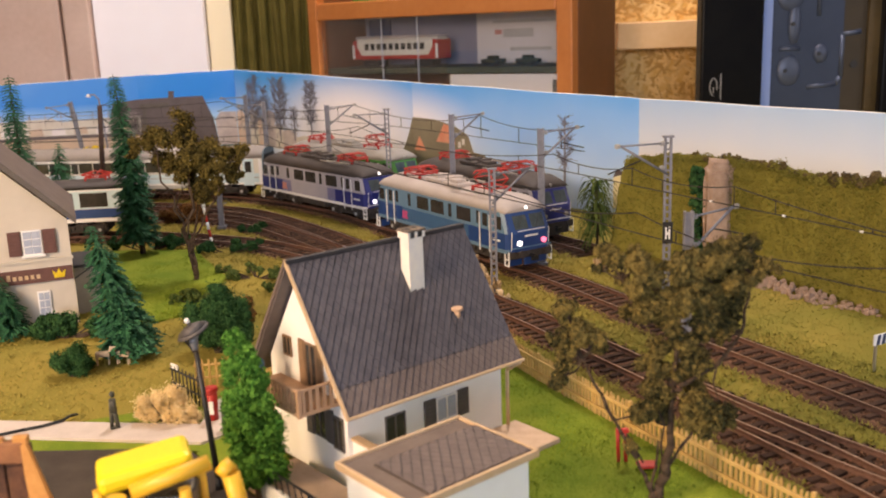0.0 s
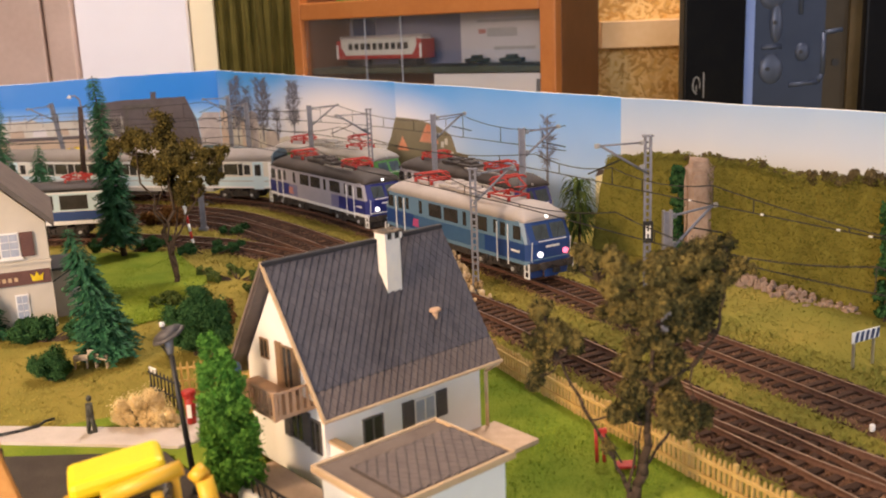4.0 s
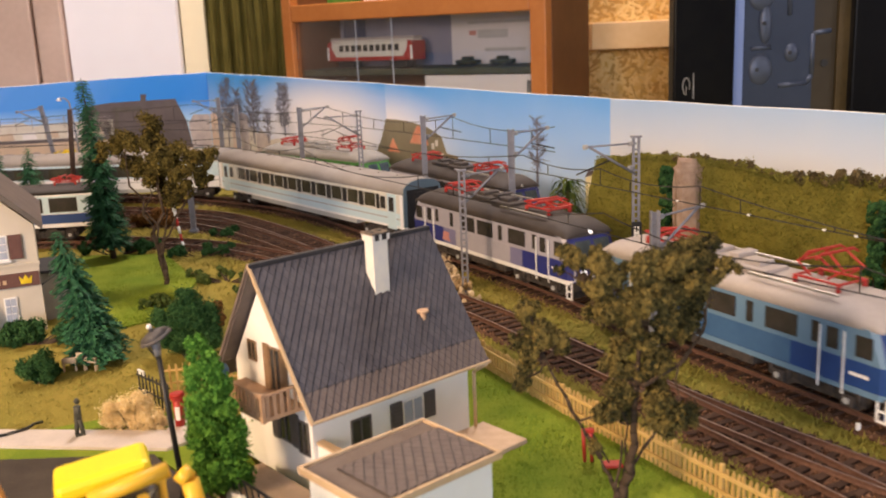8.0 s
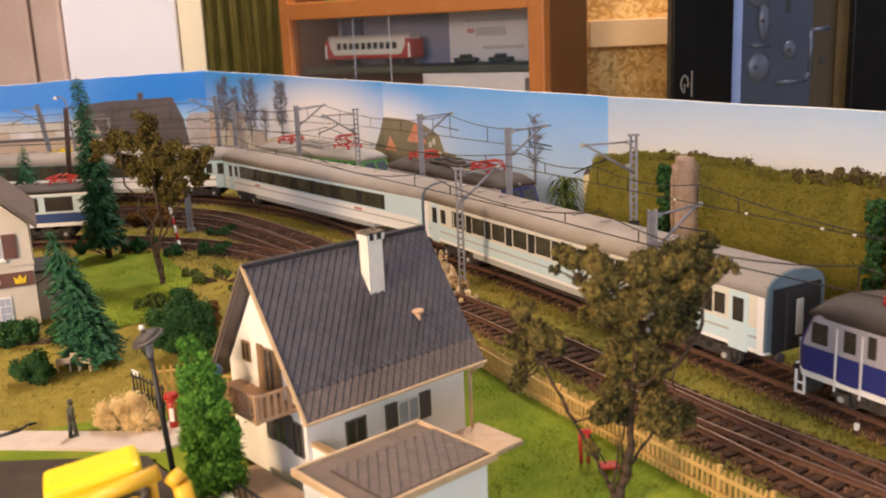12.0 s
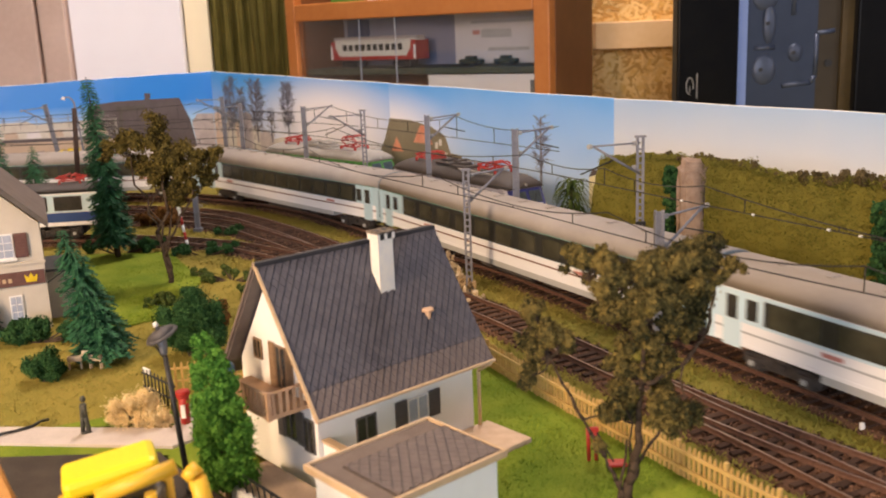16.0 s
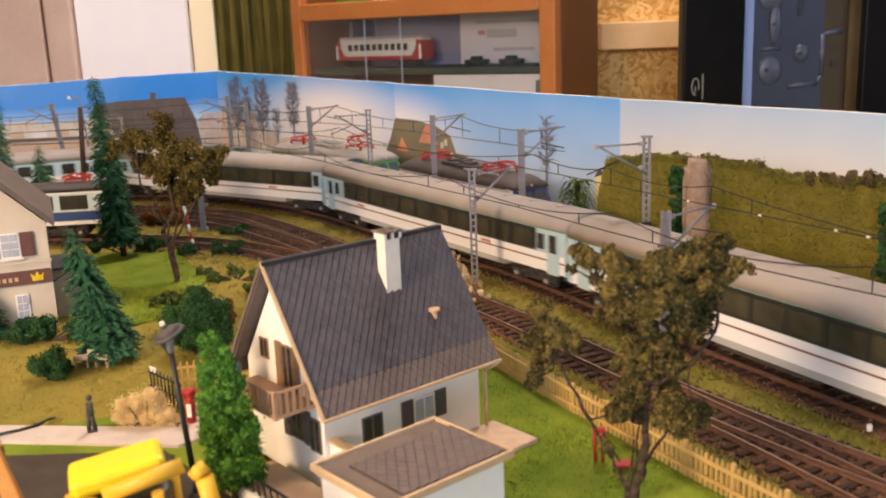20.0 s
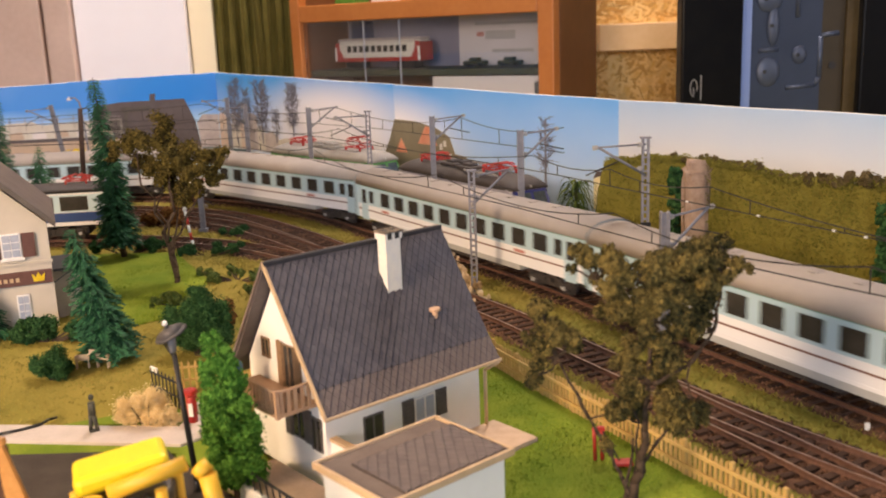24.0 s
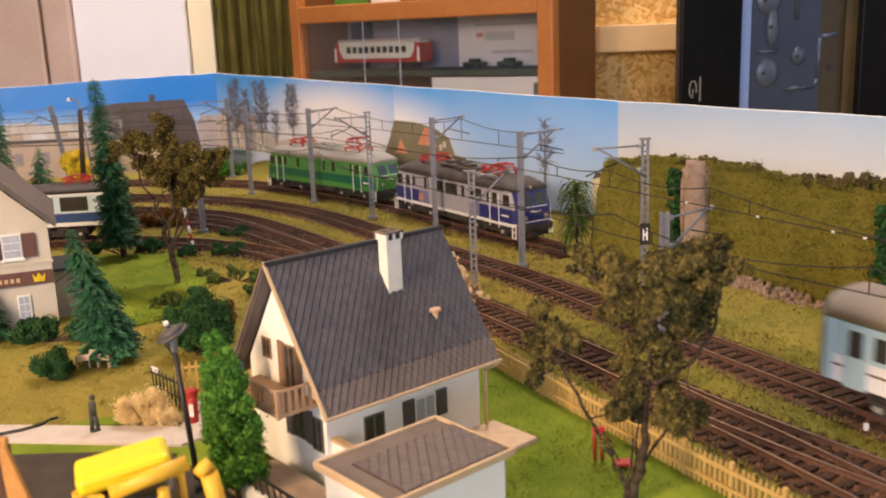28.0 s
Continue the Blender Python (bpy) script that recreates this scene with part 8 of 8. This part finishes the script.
ob = part("white_plate", bm, "white", f3)
ob.matrix_basis = Matrix.Translation((-.127, .3935, 0)) @ pose(0, 0, 0, 0, 0, -45)

# ---- street furniture and small things ----
yard = thing("yard_lamp", pose(-.382, 1.030, -.004), "pale yard lamp with a white gooseneck head", "lamp")
bm = B()
rod(bm, (.003, 0, -.002), (-.003, 0, .088), .0014, .0009, 8)
part("pole", bm, "mast", yard)
bm = B()
limb(bm, [Vector((-.003, 0, .086)), Vector((-.004, 0, .094)), Vector((-.008, 0, .0985)), Vector((-.014, -.001, .0985))], .0009, .0007, 7)
part("gooseneck", bm, "mast", yard)
bm = B()
rod(bm, (-.014, -.001, .0993), (-.0145, -.001, .0962), .0009, .0026, 12)
part("head", bm, "white", yard)

post = thing("wooden_post", pose(-.3365, .880, -.004), "dark brown wooden post with a short arm", "post")
bm = B()
rod(bm, (0, 0, -.002), (.0070, 0, .0965), .0028, .0022, 8)
part("shaft", bm, "post_brown", post)
bm = B()
limb(bm, [Vector((.0065, 0, .0955)), Vector((.012, 0, .0970)), Vector((.016, 0, .0950))], .0007, .0005, 5)
limb(bm, [Vector((.0065, 0, .086)), Vector((.011, 0, .082)), Vector((.014, 0, .079))], .0007, .0005, 5)
part("arm", bm, "black", post)

lamp = thing("street_lamp", pose(-.0878, .302, -.003, 0, -2.4, 0), "black model street lamp with a broad hat", "lamp")
bm = B()
rod(bm, (0, 0, -.001), (0, 0, .005), .0017, .0010, 10)
rod(bm, (0, 0, .005), (-.0013, 0, .0508), .0011, .0009, 8)
part("pole", bm, "black", lamp)
bm = B()
rod(bm, (-.0014, 0, .0513), (-.0016, 0, .0573), .0012, .0018, 8)
part("lantern", bm, "lantern_glass", lamp)
bm = B()
rod(bm, (0, 0, -.0004), (0, 0, .0006), .0058, .0050, 22)
rod(bm, (0, 0, .0006), (0, 0, .0022), .0050, .0014, 22)
rod(bm, (0, 0, .0022), (0, 0, .0036), .0008, .0005, 8)
part("hat", bm, "shutter_dark", lamp).matrix_basis = pose(-.0014, 0, .0580, 10, -20, 0)
bm = B()
for y in (-1, 1):
    rod(bm, (-.0013, 0, .0488), (-.0013 - .0035, y * .0016, .0573), .0003, n=5)
part("bracket", bm, "black", lamp)
bm = B()
rod(bm, (-.0026, -.0005, .0612), (-.0028, -.0006, .0624), .0010, .0007, 10)
part("finial", bm, "white", lamp)

# a little figurine on the path: one plain shape
bm = B()
for a, b, r0, r1 in (((-.0012, .0012, 0), (-.0006, .0004, .0075), .0010, .0012), ((.0016, -.0008, 0), (.0006, -.0002, .0075), .0010, .0012), ((0, 0, .0070), (.0002, 0, .0125), .0019, .0017), ((.0002, -.0018, .0122), (.0010, -.0022, .0075), .0007, .0006), ((.0002, .0018, .0122), (.0000, .0022, .0075), .0007, .0006)):
    rod(bm, a, b, r0, r1, 10)
bmesh.ops.create_uvsphere(bm, u_segments=12, v_segments=8, radius=.0014, matrix=Matrix.Translation((.0004, 0, .0146)))
box(bm, -.0022, .0026, -.0022, .0018, -.0003, .0004, .0002)
ob = part("figurine", bm, "bronze")
ob.matrix_world = pose(-.143, .356, -.0018, 0, 0, 30) @ Matrix.Diagonal((.8, .8, .97, 1))
tagged(ob, "dark bronze-coloured plain figurine on the path", "figurine")
box_ = thing("post_box", pose(-.1045, .362, -.002), "bright red pillar post box beside the path", "post box")
bm = B()
rod(bm, (0, 0, 0), (0, 0, .0118), .0020, .0023, 8)
part("body", bm, "red", box_)
bm = B()
rod(bm, (0, 0, .0112), (-.0002, 0, .0124), .0023, .0031, 12)
rod(bm, (-.0002, 0, .0124), (-.0003, .0001, .0140), .0031, .0026, 12)
part("hood", bm, "red", box_)
bm = B()
box(bm, -.0009, .0009, -.0026, -.0020, .0030, .0085)
part("notice", bm, "white", box_)
ob = simple("bollard", pose(-.0975, .352, -.002), lambda bm: (rod(bm, (0, 0, 0), (0, 0, .009), .0013, .0010, 8), rod(bm, (0, 0, .009), (0, 0, .011), .0016, .0004, 8)), "bronze", "dark weathered bollard beside the post box", "bollard")
# swing frame on the lawn
sw = thing("garden_swing", pose(.054, .311, -.003), "small red garden swing on the lawn", "swing")
for x in (-.0020, .0006):
    bm = B()
    rod(bm, (x, .004, 0), (x - .0008, .002, .0135), .0007, n=6)
    part("post", bm, "red", sw)
bm = B()
box(bm, -.0030, .0010, .0012, .0026, .012, .0135)
part("beam", bm, "red", sw)
bm = B()
box(bm, .003, .010, -.006, -.001, .0015, .0028, .0005)
part("seat", bm, "red", sw)
bm = B()
rod(bm, (0, .002, .0125), (.0055, -.0035, .0025), .0003, n=5)
part("rope", bm, "wire", sw)
# striped post, barrier, markers
st = thing("striped_post", pose(-.189, .700, -.003), "red and white striped railway post", "post")
for k in range(5):
    bm = B()
    rod(bm, (-.0008 * k, 0, .0058 * k), (-.0008 * (k + 1), 0, .0058 * (k + 1)), .0011, n=8)
    part("band", bm, "red" if k % 2 else "white", st)
bm = B()
rod(bm, (-.004, 0, .029), (-.0042, 0, .033), .0017, .0012, 8)
part("cap", bm, "white", st)
br = thing("striped_barrier", pose(.185, .403, -.003, 0, 0, 28), "blue and white striped warning board on two posts", "sign")
for x in (-.0065, .0065):
    bm = B()
    box(bm, x - .0005, x + .0005, -.0005, .0005, -.002, .015)
    part("post", bm, "steel", br)
bm = B()
box(bm, -.009, .009, -.0011, -.0005, .0105, .0155, .0002)
bd = part("board", bm, "white", br)
for k in range(5):
    bm = B()
    x = -.0075 + k * .0034
    extrude_outline(bm, [(x, .0108), (x + .0016, .0108), (x + .0026, .0152), (x + .0010, .0152)], -.0014, -.0011)
    part("stripe", bm, "navy", bd)
mk = simple("distance_marker", pose(.158, .333, -.004), lambda bm: box(bm, -.0010, .0010, -.0009, .0009, 0, .0030, .0006), "white", "small white marker stone beside the track", "marker")
# two pale goats by the bush
for x, y, a in ((-.177, .437, 10), (-.167, .437, 170)):
    t = thing("goat_figure", pose(x, y, -.0035, 0, 0, a), "small pale brown toy goat standing on the meadow", "animal figure", "toy goats")
    bm = B()
    box(bm, -.0035, .0035, -.0012, .0012, .0038, .0068, .0008)
    part("body", bm, "goat", t)
    bm = B()
    rod(bm, (.003, 0, .0062), (.005, 0, .0082), .0008, .0007, 6)
    box(bm, .0045, .0068, -.0007, .0007, .0076, .0090, .0003)
    part("head", bm, "goat", t)
    for lx in (-.0028, .0028):
        for ly in (-.0008, .0008):
            bm = B()
            rod(bm, (lx, ly, 0), (lx, ly, .0042), .0004, n=5)
            part("leg", bm, "goat", t)

# ---- yellow excavator and wooden crate in the foreground ----
ex = thing("toy_excavator", pose(-.0840, .229, -.0024), "bright yellow plastic toy excavator on the asphalt yard", "excavator")


roofm = pose(-.0025, .0025, .0425, 0, -7, 22)
bm = B()
box(bm, -.0122, .0118, -.0072, .0075, -.0018, .0036, .0018)
ob = part("cab_roof", bm, "yellow_plastic", ex)
ob.matrix_basis = roofm
for x, y in ((-.0115, -.0060), (.0105, -.0060), (-.0105, .0065), (.011, .0065)):
    bm = B()
    rod(bm, (x, y, .020), (x - .001, y + .001, .040), .0016, n=8)
    part("cab_post", bm, "amber_plastic", ex)
bm = B()
box(bm, -.011, .0105, -.006, .0065, .018, .038, .001)
part("cab_window", bm, "pane_dark", ex)
bm = B()
box(bm, -.016, .016, -.011, .012, .0085, .019, .002)
part("body", bm, "yellow_plastic", ex)
for y in (-.011, .009):
    bm = B()
    box(bm, -.019, .019, y - .003, y + .003, 0, .0085, .0035)
    part("crawler_track", bm, "black", ex)
bm = B()
rod(bm, (-.0020, -.0104, .0419), (.0165, -.0045, .0468), .0021, n=14)
part("arm", bm, "amber_plastic", ex)
bm = B()
rod(bm, (-.0056, -.0118, .0414), (-.0066, -.0125, .020), .0025, .0025, 12)
part("arm_joint", bm, "amber_plastic", ex)
bm = B()
limb(bm, [Vector((.0190, -.003, .0452)), Vector((.0215, -.004, .0432)), Vector((.0245, -.006, .030)), Vector((.027, -.008, .016))], .0025, .0021, 12)
part("boom", bm, "amber_plastic", ex)
bm = B()
rod(bm, (.009, -.008, .036), (.018, -.008, .018), .0012, n=8)
part("hydraulic_ram", bm, "black", ex)
cr = thing("wooden_screen", pose(-.119, .235, -.0024), "rough brown plank screen with a slanting pale brace", "plank screen")
for k in range(6):
    bm = B()
    box(bm, -.0455 + k * .0076, -.0384 + k * .0076, .0022, .0040 + .0004 * (k % 2), .0005, .0450 + .0012 * (k % 3), .0004)
    part("plank", bm, "crate_dark", cr)
bm = B()
box(bm, -.046, -.0005, -.0006, .0022, .0428, .0492, .0007)
part("top_rail", bm, "crate_rail", cr, "lighter rough top rail")
bm = B()
box(bm, -.046, -.0005, -.0004, .0022, .0080, .0130, .0006)
part("bottom_rail", bm, "crate_rail", cr)
for x0, x1, z in ((-.0088, -.0062, .0497), (-.0036, .0006, .0502)):
    bm = B()
    box(bm, x0, x1, -.0004, .0018, .0486, z + .0006, .0005)
    part("splinter", bm, "crate_wood", cr)
bm = B()
extrude_outline(bm, [(-.0004, .0405), (-.0004, .0490), (.0010, .0496), (.0060, .0320), (.0175, .0005), (.0085, .0005), (.0004, .0280)], -.0024, -.0008)
part("brace", bm, "crate_wood", cr, "pale slanting plank")

# a dark cable across the path
bm = B()
cable = [Vector(q) for q in ((-.196, .346, -.0012), (-.179, .355, -.0010), (-.173, .358, -.0010), (-.167, .363, -.0010), (-.1660, .368, -.0012), (-.1655, .374, -.0030))]
limb(bm, cable, .0006, .0006, 6)
tagged(part("cable", bm, "black"), "thin dark cable lying across the footpath", "cable")

motions()
